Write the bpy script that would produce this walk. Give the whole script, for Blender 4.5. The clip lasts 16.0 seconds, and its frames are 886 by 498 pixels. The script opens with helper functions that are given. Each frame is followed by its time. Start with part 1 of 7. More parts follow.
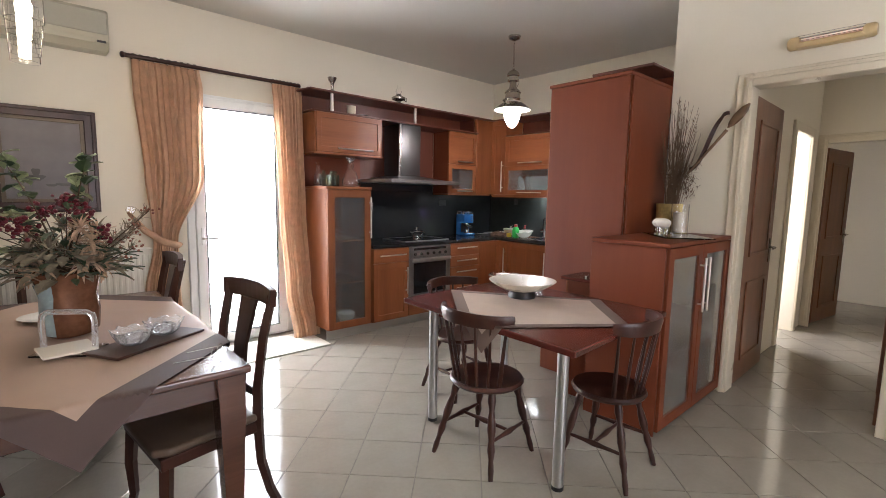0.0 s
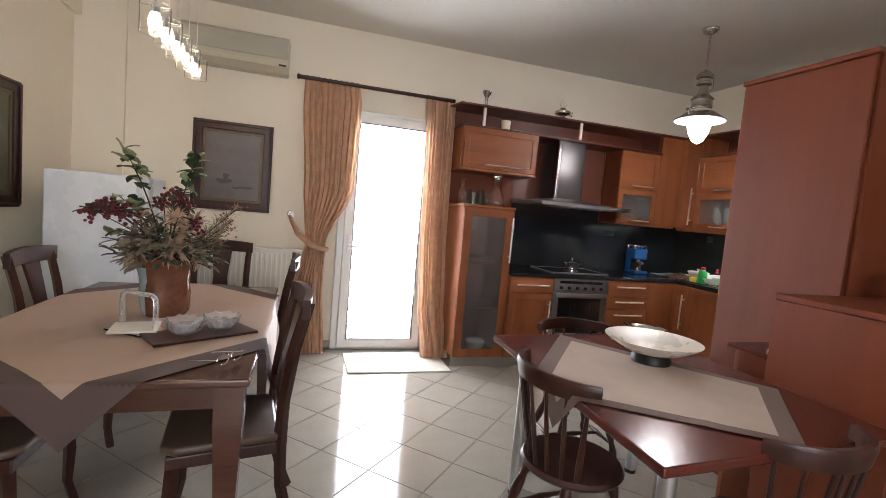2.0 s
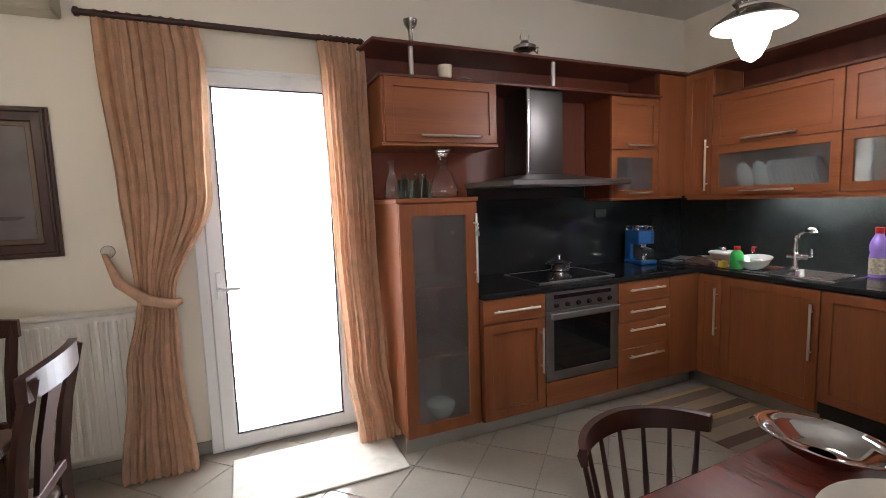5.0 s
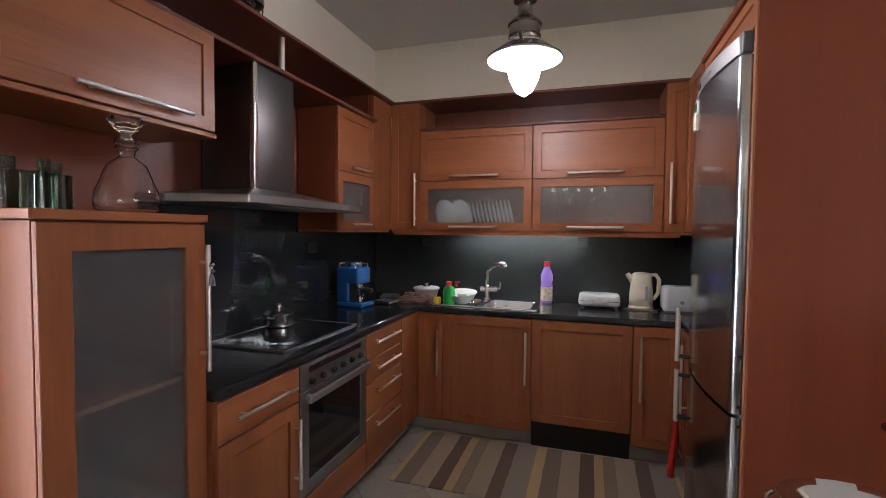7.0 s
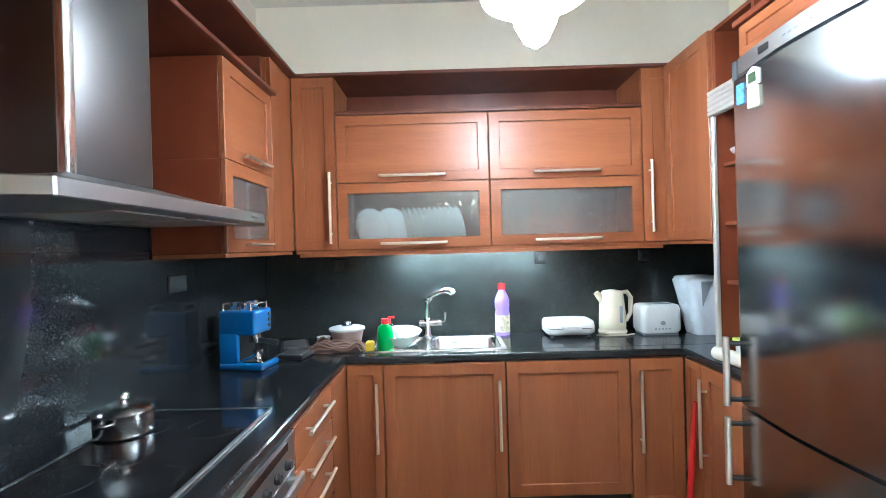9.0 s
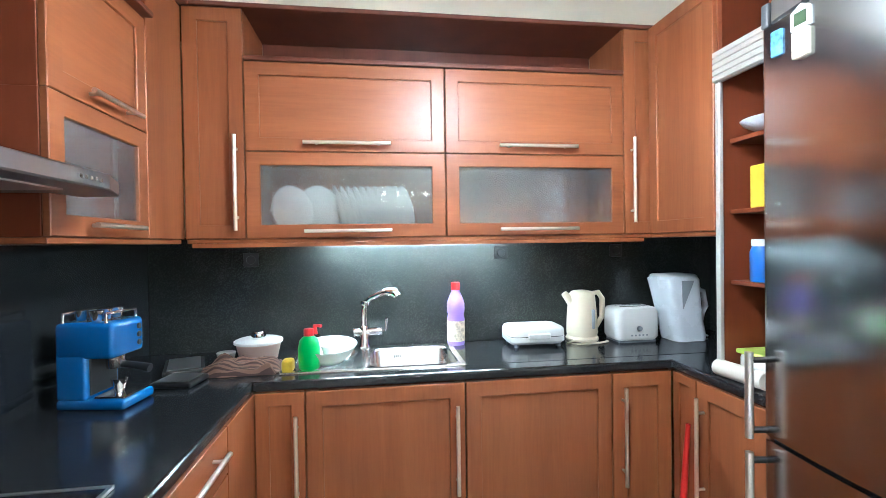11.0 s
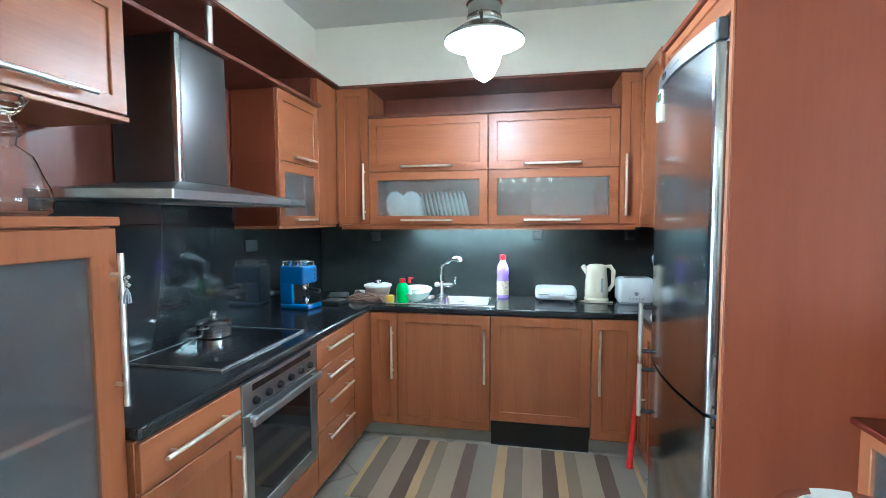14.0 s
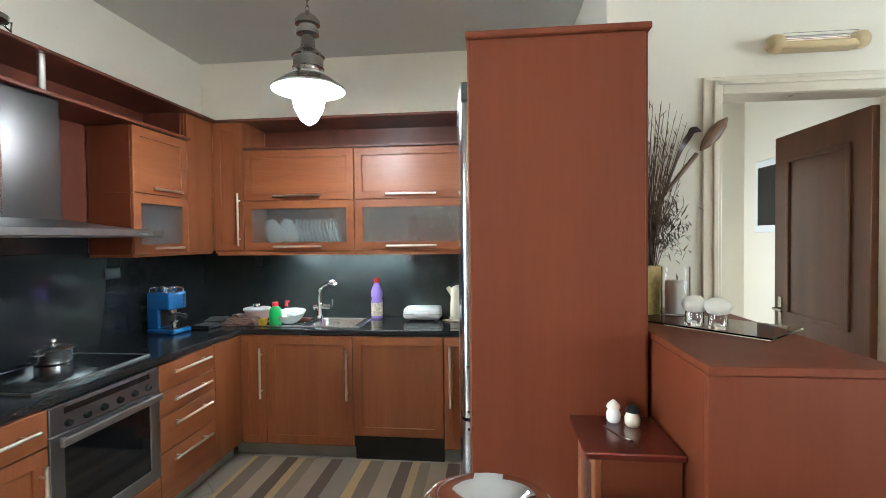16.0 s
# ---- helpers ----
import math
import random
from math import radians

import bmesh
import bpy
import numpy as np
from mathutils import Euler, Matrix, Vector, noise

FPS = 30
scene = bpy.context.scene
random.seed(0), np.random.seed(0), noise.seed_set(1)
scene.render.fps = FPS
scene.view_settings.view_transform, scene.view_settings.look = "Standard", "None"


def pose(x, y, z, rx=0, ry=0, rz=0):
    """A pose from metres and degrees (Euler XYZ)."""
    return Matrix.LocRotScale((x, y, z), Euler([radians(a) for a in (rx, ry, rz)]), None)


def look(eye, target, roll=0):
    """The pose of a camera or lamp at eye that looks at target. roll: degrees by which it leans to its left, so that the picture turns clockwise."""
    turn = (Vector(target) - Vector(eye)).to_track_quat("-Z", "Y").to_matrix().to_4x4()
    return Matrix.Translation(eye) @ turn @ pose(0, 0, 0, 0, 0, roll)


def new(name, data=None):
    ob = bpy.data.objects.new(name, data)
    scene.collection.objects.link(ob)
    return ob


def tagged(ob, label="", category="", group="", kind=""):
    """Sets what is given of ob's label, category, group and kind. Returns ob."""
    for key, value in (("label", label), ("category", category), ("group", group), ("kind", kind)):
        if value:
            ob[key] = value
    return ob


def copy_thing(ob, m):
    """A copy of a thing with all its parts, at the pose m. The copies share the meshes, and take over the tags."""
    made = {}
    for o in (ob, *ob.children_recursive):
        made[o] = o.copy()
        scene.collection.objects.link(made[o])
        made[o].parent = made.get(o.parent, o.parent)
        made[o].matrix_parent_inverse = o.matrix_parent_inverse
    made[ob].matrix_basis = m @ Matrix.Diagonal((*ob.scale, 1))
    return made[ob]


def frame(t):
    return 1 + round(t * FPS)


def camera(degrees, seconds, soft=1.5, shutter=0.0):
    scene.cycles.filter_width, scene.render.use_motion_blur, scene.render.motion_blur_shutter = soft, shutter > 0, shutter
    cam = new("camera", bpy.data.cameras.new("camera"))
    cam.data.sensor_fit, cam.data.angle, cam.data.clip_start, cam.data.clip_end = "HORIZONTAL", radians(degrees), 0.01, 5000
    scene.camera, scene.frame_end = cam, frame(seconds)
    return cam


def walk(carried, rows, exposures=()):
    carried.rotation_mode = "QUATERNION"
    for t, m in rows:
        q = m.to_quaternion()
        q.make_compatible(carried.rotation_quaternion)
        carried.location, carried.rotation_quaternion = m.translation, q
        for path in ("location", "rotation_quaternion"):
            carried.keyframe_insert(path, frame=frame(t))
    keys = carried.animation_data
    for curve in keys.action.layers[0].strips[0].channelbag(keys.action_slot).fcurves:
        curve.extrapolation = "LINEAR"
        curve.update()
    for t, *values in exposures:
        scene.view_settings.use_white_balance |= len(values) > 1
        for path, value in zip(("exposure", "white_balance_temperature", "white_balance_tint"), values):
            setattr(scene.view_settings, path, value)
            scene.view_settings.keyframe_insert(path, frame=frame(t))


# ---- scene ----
cam = camera(88.0, 16.0, soft=0.85)
PATH = [
    (0, (-0.031, -0.27, 1.413), (1.298, 1.207, 1.182), 1.0),
    (0.5, (0.155, -0.232, 1.413), (1.328, 1.375, 1.213), 2.0),
    (1, (0.417, -0.272, 1.392), (1.32, 1.501, 1.186), 1.7),
    (1.5, (0.583, -0.282, 1.379), (1.2, 1.607, 1.15), 2.2),
    (2, (0.683, -0.176, 1.384), (1.271, 1.729, 1.226), 5.0),
    (2.5, (0.765, -0.039, 1.385), (1.302, 1.885, 1.303), 4.6),
    (3, (0.901, 0.101, 1.393), (1.265, 2.065, 1.293), 0.2),
    (3.2, (0.957, 0.167, 1.387), (1.191, 2.146, 1.222), -4.0),
    (5.3, (1.265, 1.408, 1.474), (2.342, 3.079, 1.256), -0.9),
    (5.5, (1.281, 1.513, 1.477), (2.59, 3.009, 1.254), -0.9),
    (6, (1.336, 1.883, 1.419), (3.014, 2.961, 1.265), -2.3),
    (6.5, (1.323, 2.154, 1.406), (3.131, 3.001, 1.288), -2.2),
    (7, (1.325, 2.441, 1.439), (3.227, 3.053, 1.359), 0.5),
    (7.5, (1.448, 2.651, 1.416), (3.366, 3.217, 1.379), -0.8),
    (8, (1.598, 2.842, 1.415), (3.563, 3.208, 1.374), -1.2),
    (8.5, (1.765, 3.002, 1.418), (3.761, 3.117, 1.389), -1.6),
    (9, (2.062, 3.084, 1.439), (4.062, 3.095, 1.433), -1.6),
    (9.5, (2.327, 3.135, 1.425), (4.327, 3.095, 1.431), -0.6),
    (10, (2.571, 3.173, 1.43), (4.563, 2.987, 1.425), -0.6),
    (10.2, (2.651, 3.185, 1.419), (4.63, 2.896, 1.395), -0.9),
    (12.3, (2.186, 2.936, 1.408), (4.182, 2.81, 1.364), -0.1),
    (12.5, (2.102, 2.906, 1.418), (4.102, 2.876, 1.369), 0.1),
    (13, (1.857, 2.821, 1.432), (3.855, 2.887, 1.4), 0.6),
    (13.5, (1.631, 2.745, 1.45), (3.627, 2.853, 1.392), 0.6),
    (14, (1.473, 2.553, 1.471), (3.434, 2.927, 1.344), -0.2),
    (14.5, (1.333, 2.411, 1.475), (3.273, 2.881, 1.345), -0.6),
    (15, (1.268, 2.244, 1.479), (3.225, 2.641, 1.363), -0.9),
    (15.5, (1.315, 2.036, 1.509), (3.295, 2.316, 1.468), -0.8),
    (16, (1.346, 1.858, 1.516), (3.334, 2.067, 1.47), -0.6),
]
EXPOSURES = [(0, 0.25, 6200, 17), (1.5, 0.06, 6200, 17), (3.0, 0.08, 6200, 17), (5.5, -0.33, 6200, 20), (6.5, -0.5, 6100, 23), (7.0, -0.25, 6000, 21), (7.5, 0.2, 5900, 18), (8.0, 1.05, 5700, 14), (9.0, 1.45, 5100, 2), (10.0, 1.5, 5300, 6), (12.5, 1.5, 5000, 1), (13.5, 1.34, 5100, 3), (14.0, 1.3, 4700, -5), (14.5, 1.2, 4700, -5), (15.0, 1.03, 5050, -6), (15.5, 0.75, 5500, 2), (16.0, 0.72, 5500, 3)]
walk(cam, [(t, look(eye, target, roll)) for t, eye, target, roll in PATH], EXPOSURES)

# ---- world and lights ----
world = bpy.data.worlds.new("sky")
scene.world = world
world.use_nodes = True
wn = world.node_tree.nodes
sky = wn.new("ShaderNodeTexSky")
sky.sky_type, sky.sun_disc = "NISHITA", False
sky.sun_elevation, sky.sun_rotation = radians(50), radians(20)
world.node_tree.links.new(sky.outputs["Color"], wn["Background"].inputs["Color"])
wn["Background"].inputs["Strength"].default_value = 0.12


def area_light(name, eye, target, w, h, watts, color):
    d = bpy.data.lights.new(name, "AREA")
    d.shape, d.size, d.size_y, d.energy, d.color = "RECTANGLE", w, h, watts, color
    ob = new(name, d)
    ob.matrix_basis = look(eye, target)
    return ob


sun_data = bpy.data.lights.new("sun", "SUN")
sun_data.energy, sun_data.angle, sun_data.color = 3.0, radians(0.5), (1.0, 0.95, 0.87)
sun = new("sun", sun_data)
sun.matrix_basis = look((0, 0, 10), (0.35, 0.8, 9.0))

# daylight through the glazed balcony door, and through the living room's window behind the walk
area_light("door_daylight", (1.42, 4.50, 1.15), (1.42, 0, 0.9), 0.8, 2.0, 60, (0.93, 0.97, 1.0))
area_light("window_daylight", (0.9, -3.34, 1.5), (0.9, 0, 1.3), 2.2, 1.5, 22, (0.95, 0.97, 1.0))
area_light("hall_daylight", (5.75, 1.6, 1.2), (5.75, 0, 1.0), 0.6, 1.9, 38, (0.98, 0.97, 0.94))

# ---- materials ----


def nodes_of(name):
    m = bpy.data.materials.new(name)
    m.use_nodes = True
    return m, m.node_tree.nodes, m.node_tree.links, m.node_tree.nodes["Principled BSDF"]


def surface(name, color, rough=0.5, metal=0.0, vary=0.12, scale=6.0, stretch=(1, 1, 1), bump=0.0, fine=60.0, coat=0.0, per_object=0.0, rough_vary=0.08):
    """Two scales of variation in colour and roughness, with an optional fine relief."""
    m, n, l, b = nodes_of(name)
    tc = n.new("ShaderNodeTexCoord")
    mp = n.new("ShaderNodeMapping")
    mp.inputs["Scale"].default_value = stretch
    l.new(tc.outputs["Object"], mp.inputs["Vector"])
    big, small = n.new("ShaderNodeTexNoise"), n.new("ShaderNodeTexNoise")
    big.inputs["Scale"].default_value, small.inputs["Scale"].default_value = scale, fine
    big.inputs["Detail"].default_value, small.inputs["Detail"].default_value = 5, 3
    for t in (big, small):
        l.new(mp.outputs["Vector"], t.inputs["Vector"])
    add = n.new("ShaderNodeMath")
    add.operation = "MULTIPLY_ADD"
    l.new(small.outputs["Fac"], add.inputs[0])
    add.inputs[1].default_value = 0.45
    l.new(big.outputs["Fac"], add.inputs[2])
    rng = n.new("ShaderNodeMapRange")
    rng.inputs["From Min"].default_value, rng.inputs["From Max"].default_value = 0.45, 1.0
    rng.inputs["To Min"].default_value, rng.inputs["To Max"].default_value = 1 - vary, 1 + vary
    l.new(add.outputs[0], rng.inputs["Value"])
    val = rng.outputs["Result"]
    if per_object:
        oi = n.new("ShaderNodeObjectInfo")
        r2 = n.new("ShaderNodeMapRange")
        r2.inputs["To Min"].default_value, r2.inputs["To Max"].default_value = 1 - per_object, 1 + per_object
        l.new(oi.outputs["Random"], r2.inputs["Value"])
        mu = n.new("ShaderNodeMath")
        mu.operation = "MULTIPLY"
        l.new(val, mu.inputs[0])
        l.new(r2.outputs["Result"], mu.inputs[1])
        val = mu.outputs[0]
    sc = n.new("ShaderNodeVectorMath")
    sc.operation = "SCALE"
    sc.inputs[0].default_value = color[:3]
    l.new(val, sc.inputs["Scale"])
    l.new(sc.outputs["Vector"], b.inputs["Base Color"])
    rr = n.new("ShaderNodeMapRange")
    rr.inputs["To Min"].default_value, rr.inputs["To Max"].default_value = max(0.02, rough - rough_vary), rough + rough_vary
    l.new(big.outputs["Fac"], rr.inputs["Value"])
    l.new(rr.outputs["Result"], b.inputs["Roughness"])
    b.inputs["Metallic"].default_value = metal
    b.inputs["Coat Weight"].default_value = coat
    b.inputs["Coat Roughness"].default_value = 0.12
    if bump:
        bp = n.new("ShaderNodeBump")
        bp.inputs["Strength"].default_value, bp.inputs["Distance"].default_value = bump, 0.004
        l.new(small.outputs["Fac"], bp.inputs["Height"])
        l.new(bp.outputs["Normal"], b.inputs["Normal"])
    return m


def wood(name, dark, light, rough=0.35, stretch=(14, 14, 0.9), coat=0.15, per_object=0.05, gloss=0.5):
    """Fine straight grain with slow tonal drift."""
    m, n, l, b = nodes_of(name)
    tc, mp = n.new("ShaderNodeTexCoord"), n.new("ShaderNodeMapping")
    mp.inputs["Scale"].default_value = stretch
    l.new(tc.outputs["Object"], mp.inputs["Vector"])
    grain, drift = n.new("ShaderNodeTexNoise"), n.new("ShaderNodeTexNoise")
    grain.inputs["Scale"].default_value, grain.inputs["Detail"].default_value, grain.inputs["Distortion"].default_value = 6.0, 7, 0.6
    drift.inputs["Scale"].default_value, drift.inputs["Detail"].default_value = 2.2, 2
    l.new(mp.outputs["Vector"], grain.inputs["Vector"])
    bands = n.new("ShaderNodeMapping")
    bands.inputs["Scale"].default_value = [k * 0.24 for k in stretch]
    l.new(tc.outputs["Object"], bands.inputs["Vector"])
    l.new(bands.outputs["Vector"], drift.inputs["Vector"])
    b.inputs["Specular IOR Level"].default_value = gloss
    add = n.new("ShaderNodeMath")
    add.operation = "MULTIPLY_ADD"
    l.new(grain.outputs["Fac"], add.inputs[0])
    add.inputs[1].default_value = 0.42
    l.new(drift.outputs["Fac"], add.inputs[2])
    oi = n.new("ShaderNodeObjectInfo")
    r2 = n.new("ShaderNodeMapRange")
    r2.inputs["To Min"].default_value, r2.inputs["To Max"].default_value = -per_object - 0.21, per_object - 0.21
    l.new(oi.outputs["Random"], r2.inputs["Value"])
    ad2 = n.new("ShaderNodeMath")
    l.new(add.outputs[0], ad2.inputs[0])
    l.new(r2.outputs["Result"], ad2.inputs[1])
    cr = n.new("ShaderNodeValToRGB")
    cr.color_ramp.elements[0].position, cr.color_ramp.elements[1].position = 0.25, 0.75
    cr.color_ramp.elements[0].color, cr.color_ramp.elements[1].color = (*dark, 1), (*light, 1)
    l.new(ad2.outputs[0], cr.inputs["Fac"])
    l.new(cr.outputs["Color"], b.inputs["Base Color"])
    b.inputs["Roughness"].default_value = rough
    b.inputs["Coat Weight"].default_value, b.inputs["Coat Roughness"].default_value = coat, 0.2
    bp = n.new("ShaderNodeBump")
    bp.inputs["Strength"].default_value, bp.inputs["Distance"].default_value = 0.05, 0.002
    l.new(grain.outputs["Fac"], bp.inputs["Height"])
    l.new(bp.outputs["Normal"], b.inputs["Normal"])
    return m


def speckled(name, base, fleck, rough=0.12, scale=420.0, amount=0.62, bump=0.0):
    """Polished stone-look laminate with fine flecks."""
    m, n, l, b = nodes_of(name)
    tc = n.new("ShaderNodeTexCoord")
    vo, no = n.new("ShaderNodeTexVoronoi"), n.new("ShaderNodeTexNoise")
    vo.inputs["Scale"].default_value, no.inputs["Scale"].default_value = scale, 9.0
    no.inputs["Detail"].default_value = 6
    for t in (vo, no):
        l.new(tc.outputs["Object"], t.inputs["Vector"])
    cr = n.new("ShaderNodeValToRGB")
    cr.color_ramp.elements[0].position, cr.color_ramp.elements[1].position = amount, amount + 0.35
    cr.color_ramp.elements[0].color, cr.color_ramp.elements[1].color = (*base, 1), (*fleck, 1)
    ad = n.new("ShaderNodeMath")
    ad.operation = "MULTIPLY_ADD"
    l.new(no.outputs["Fac"], ad.inputs[0])
    ad.inputs[1].default_value = 0.5
    sep = n.new("ShaderNodeSeparateColor")
    l.new(vo.outputs["Color"], sep.inputs["Color"])
    sm = n.new("ShaderNodeMath")
    sm.operation = "MULTIPLY"
    l.new(sep.outputs["Red"], sm.inputs[0])
    sm.inputs[1].default_value = 0.6
    l.new(sm.outputs[0], ad.inputs[2])
    l.new(ad.outputs[0], cr.inputs["Fac"])
    l.new(cr.outputs["Color"], b.inputs["Base Color"])
    b.inputs["Roughness"].default_value = rough
    if bump:
        bp = n.new("ShaderNodeBump")
        bp.inputs["Strength"].default_value, bp.inputs["Distance"].default_value = bump, 0.002
        l.new(no.outputs["Fac"], bp.inputs["Height"])
        l.new(bp.outputs["Normal"], b.inputs["Normal"])
    return m


def glass(name, color=(1, 1, 1), rough=0.0, ior=1.45):
    m, n, l, b = nodes_of(name)
    b.inputs["Base Color"].default_value = (*color, 1)
    b.inputs["Transmission Weight"].default_value, b.inputs["Roughness"].default_value, b.inputs["IOR"].default_value = 1.0, rough, ior
    return m


def glow(name, color, strength):
    m, n, l, b = nodes_of(name)
    b.inputs["Base Color"].default_value = (0.9, 0.9, 0.88, 1)
    b.inputs["Emission Color"].default_value = (*color, 1)
    b.inputs["Emission Strength"].default_value = strength
    return m


def stripes(name, colors, width, axis="Y", rough=0.95):
    """Woven stripes of uneven width across one axis."""
    m, n, l, b = nodes_of(name)
    tc, sp = n.new("ShaderNodeTexCoord"), n.new("ShaderNodeSeparateXYZ")
    no = n.new("ShaderNodeTexNoise")
    no.inputs["Scale"].default_value = 9
    l.new(tc.outputs["Object"], no.inputs["Vector"])
    l.new(tc.outputs["Object"], sp.inputs["Vector"])
    wob = n.new("ShaderNodeMath")
    wob.operation = "MULTIPLY_ADD"
    l.new(no.outputs["Fac"], wob.inputs[0])
    wob.inputs[1].default_value = 0.012
    l.new(sp.outputs[axis], wob.inputs[2])
    dv = n.new("ShaderNodeMath")
    dv.operation = "DIVIDE"
    l.new(wob.outputs[0], dv.inputs[0])
    dv.inputs[1].default_value = width
    fr = n.new("ShaderNodeMath")
    fr.operation = "FRACT"
    l.new(dv.outputs[0], fr.inputs[0])
    cr = n.new("ShaderNodeValToRGB")
    cr.color_ramp.interpolation = "CONSTANT"
    while len(cr.color_ramp.elements) < len(colors):
        cr.color_ramp.elements.new(0.5)
    for e, (p, c) in zip(cr.color_ramp.elements, colors):
        e.position, e.color = p, (*c, 1)
    l.new(fr.outputs[0], cr.inputs["Fac"])
    l.new(cr.outputs["Color"], b.inputs["Base Color"])
    b.inputs["Roughness"].default_value = rough
    f2 = n.new("ShaderNodeTexNoise")
    f2.inputs["Scale"].default_value = 260
    l.new(tc.outputs["Object"], f2.inputs["Vector"])
    bp = n.new("ShaderNodeBump")
    bp.inputs["Strength"].default_value, bp.inputs["Distance"].default_value = 0.5, 0.004
    l.new(f2.outputs["Fac"], bp.inputs["Height"])
    l.new(bp.outputs["Normal"], b.inputs["Normal"])
    return m


WALL = surface("cream_wall_paint", (0.78, 0.72, 0.60), 0.75, vary=0.03, scale=1.3, bump=0.05, fine=180)
CEIL = surface("ceiling_paint", (0.63, 0.60, 0.54), 0.85, vary=0.03, scale=1.0)
TRIM = surface("cream_gloss_trim", (0.72, 0.64, 0.50), 0.3, vary=0.04, scale=4, coat=0.2)
PVC = surface("white_pvc", (0.82, 0.82, 0.80), 0.3, vary=0.02)
TILE = surface("polished_floor_tile", (0.33, 0.298, 0.25), 0.10, vary=0.07, scale=5, fine=40, per_object=0.04, rough_vary=0.05)
GROUT = surface("floor_grout", (0.22, 0.20, 0.17), 0.8, vary=0.2, scale=20)
CHERRY = wood("cherry_veneer", (0.205, 0.061, 0.021), (0.31, 0.104, 0.037), 0.40, coat=0.03, gloss=0.38)
CHERRY_H = wood("cherry_veneer_across", (0.205, 0.061, 0.021), (0.31, 0.104, 0.037), 0.40, coat=0.03, stretch=(0.9, 0.9, 14), gloss=0.38)
CHERRY_RED = wood("cherry_laminate_red", (0.146, 0.032, 0.0110), (0.172, 0.040, 0.0140), 0.50, coat=0.0, gloss=0.3)
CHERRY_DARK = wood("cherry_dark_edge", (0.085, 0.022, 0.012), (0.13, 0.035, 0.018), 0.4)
TABLE_RED = wood("mahogany_table_red", (0.095, 0.016, 0.011), (0.135, 0.026, 0.016), 0.22, stretch=(14, 0.9, 14), coat=0.3)
DARKWOOD = wood("dark_walnut", (0.026, 0.009, 0.006), (0.060, 0.019, 0.011), 0.36, coat=0.06, gloss=0.36)
WALNUT = wood("brown_walnut_table", (0.055, 0.019, 0.010), (0.10, 0.036, 0.020), 0.25, stretch=(0.9, 14, 14), coat=0.35)
DOORWOOD = wood("brown_door", (0.15, 0.056, 0.026), (0.22, 0.085, 0.041), 0.35)
STONE = speckled("black_worktop", (0.014, 0.015, 0.017), (0.045, 0.047, 0.046), 0.15)
SPLASH = speckled("black_backsplash", (0.022, 0.024, 0.0235), (0.046, 0.051, 0.046), 0.19, scale=230, amount=0.52, bump=0.12)
SPLASH_N = speckled("black_polished_panel", (0.017, 0.019, 0.021), (0.024, 0.026, 0.026), 0.09, scale=300)
RING = surface("faint_hob_ring", (0.03, 0.03, 0.032), 0.15, vary=0.05)
STEEL = surface("brushed_steel", (0.50, 0.50, 0.50), 0.40, 1.0, vary=0.03, scale=2, stretch=(1, 1, 3), fine=300, rough_vary=0.03)
STEEL_H = surface("brushed_steel_across", (0.34, 0.34, 0.345), 0.38, 1.0, vary=0.03, scale=1.5, stretch=(1, 1, 3), fine=300, rough_vary=0.03)
FRIDGE = surface("dark_brushed_steel_door", (0.45, 0.455, 0.465), 0.17, 1.0, vary=0.02, scale=1.2, stretch=(1, 1, 3), fine=300, rough_vary=0.02)
fn_, fl_ = FRIDGE.node_tree.nodes, FRIDGE.node_tree.links
tang = fn_.new("ShaderNodeTangent")
tang.direction_type, tang.axis = "RADIAL", "Z"
fl_.new(tang.outputs["Tangent"], fn_["Principled BSDF"].inputs["Tangent"])
fn_["Principled BSDF"].inputs["Anisotropic"].default_value = 0.7
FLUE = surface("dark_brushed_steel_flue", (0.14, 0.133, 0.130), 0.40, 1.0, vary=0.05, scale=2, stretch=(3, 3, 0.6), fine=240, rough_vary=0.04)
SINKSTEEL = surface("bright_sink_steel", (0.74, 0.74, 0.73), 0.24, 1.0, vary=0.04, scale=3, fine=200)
SHUTTER = surface("grey_aluminium_shutter", (0.50, 0.48, 0.44), 0.42, 0.3, vary=0.05, scale=3)
SATIN = surface("satin_nickel", (0.80, 0.77, 0.72), 0.36, 1.0, vary=0.03)
CHROME = surface("chrome", (0.78, 0.78, 0.78), 0.07, 1.0, vary=0.02, rough_vary=0.02)
PEWTER = surface("pewter_lamp", (0.41, 0.385, 0.35), 0.25, 1.0, vary=0.08)
BLACK = surface("black_plastic", (0.012, 0.012, 0.012), 0.4, vary=0.1)
DARKGLASS = surface("black_ceramic_glass", (0.011, 0.011, 0.012), 0.06, vary=0.05, rough_vary=0.02)
FROST = glass("frosted_glass", (0.66, 0.71, 0.72), 0.20)
FROST.node_tree.nodes["Principled BSDF"].inputs["Transmission Weight"].default_value = 0.95
fb_ = FROST.node_tree.nodes["Principled BSDF"].inputs
fb_["Coat Weight"].default_value, fb_["Coat Roughness"].default_value, fb_["Coat IOR"].default_value = 1.0, 0.02, 1.5
CLEAR = glass("clear_glass")
CUT = glass("cut_glass", (0.97, 0.98, 1.0), 0.12)
CUT.node_tree.nodes["Principled BSDF"].inputs["Transmission Weight"].default_value = 0.85
THIN = glass("thin_clear_glass", (0.98, 1.0, 1.0), 0.0, 1.13)
SMOKE = glass("dark_bottle_glass", (0.35, 0.5, 0.42), 0.02)
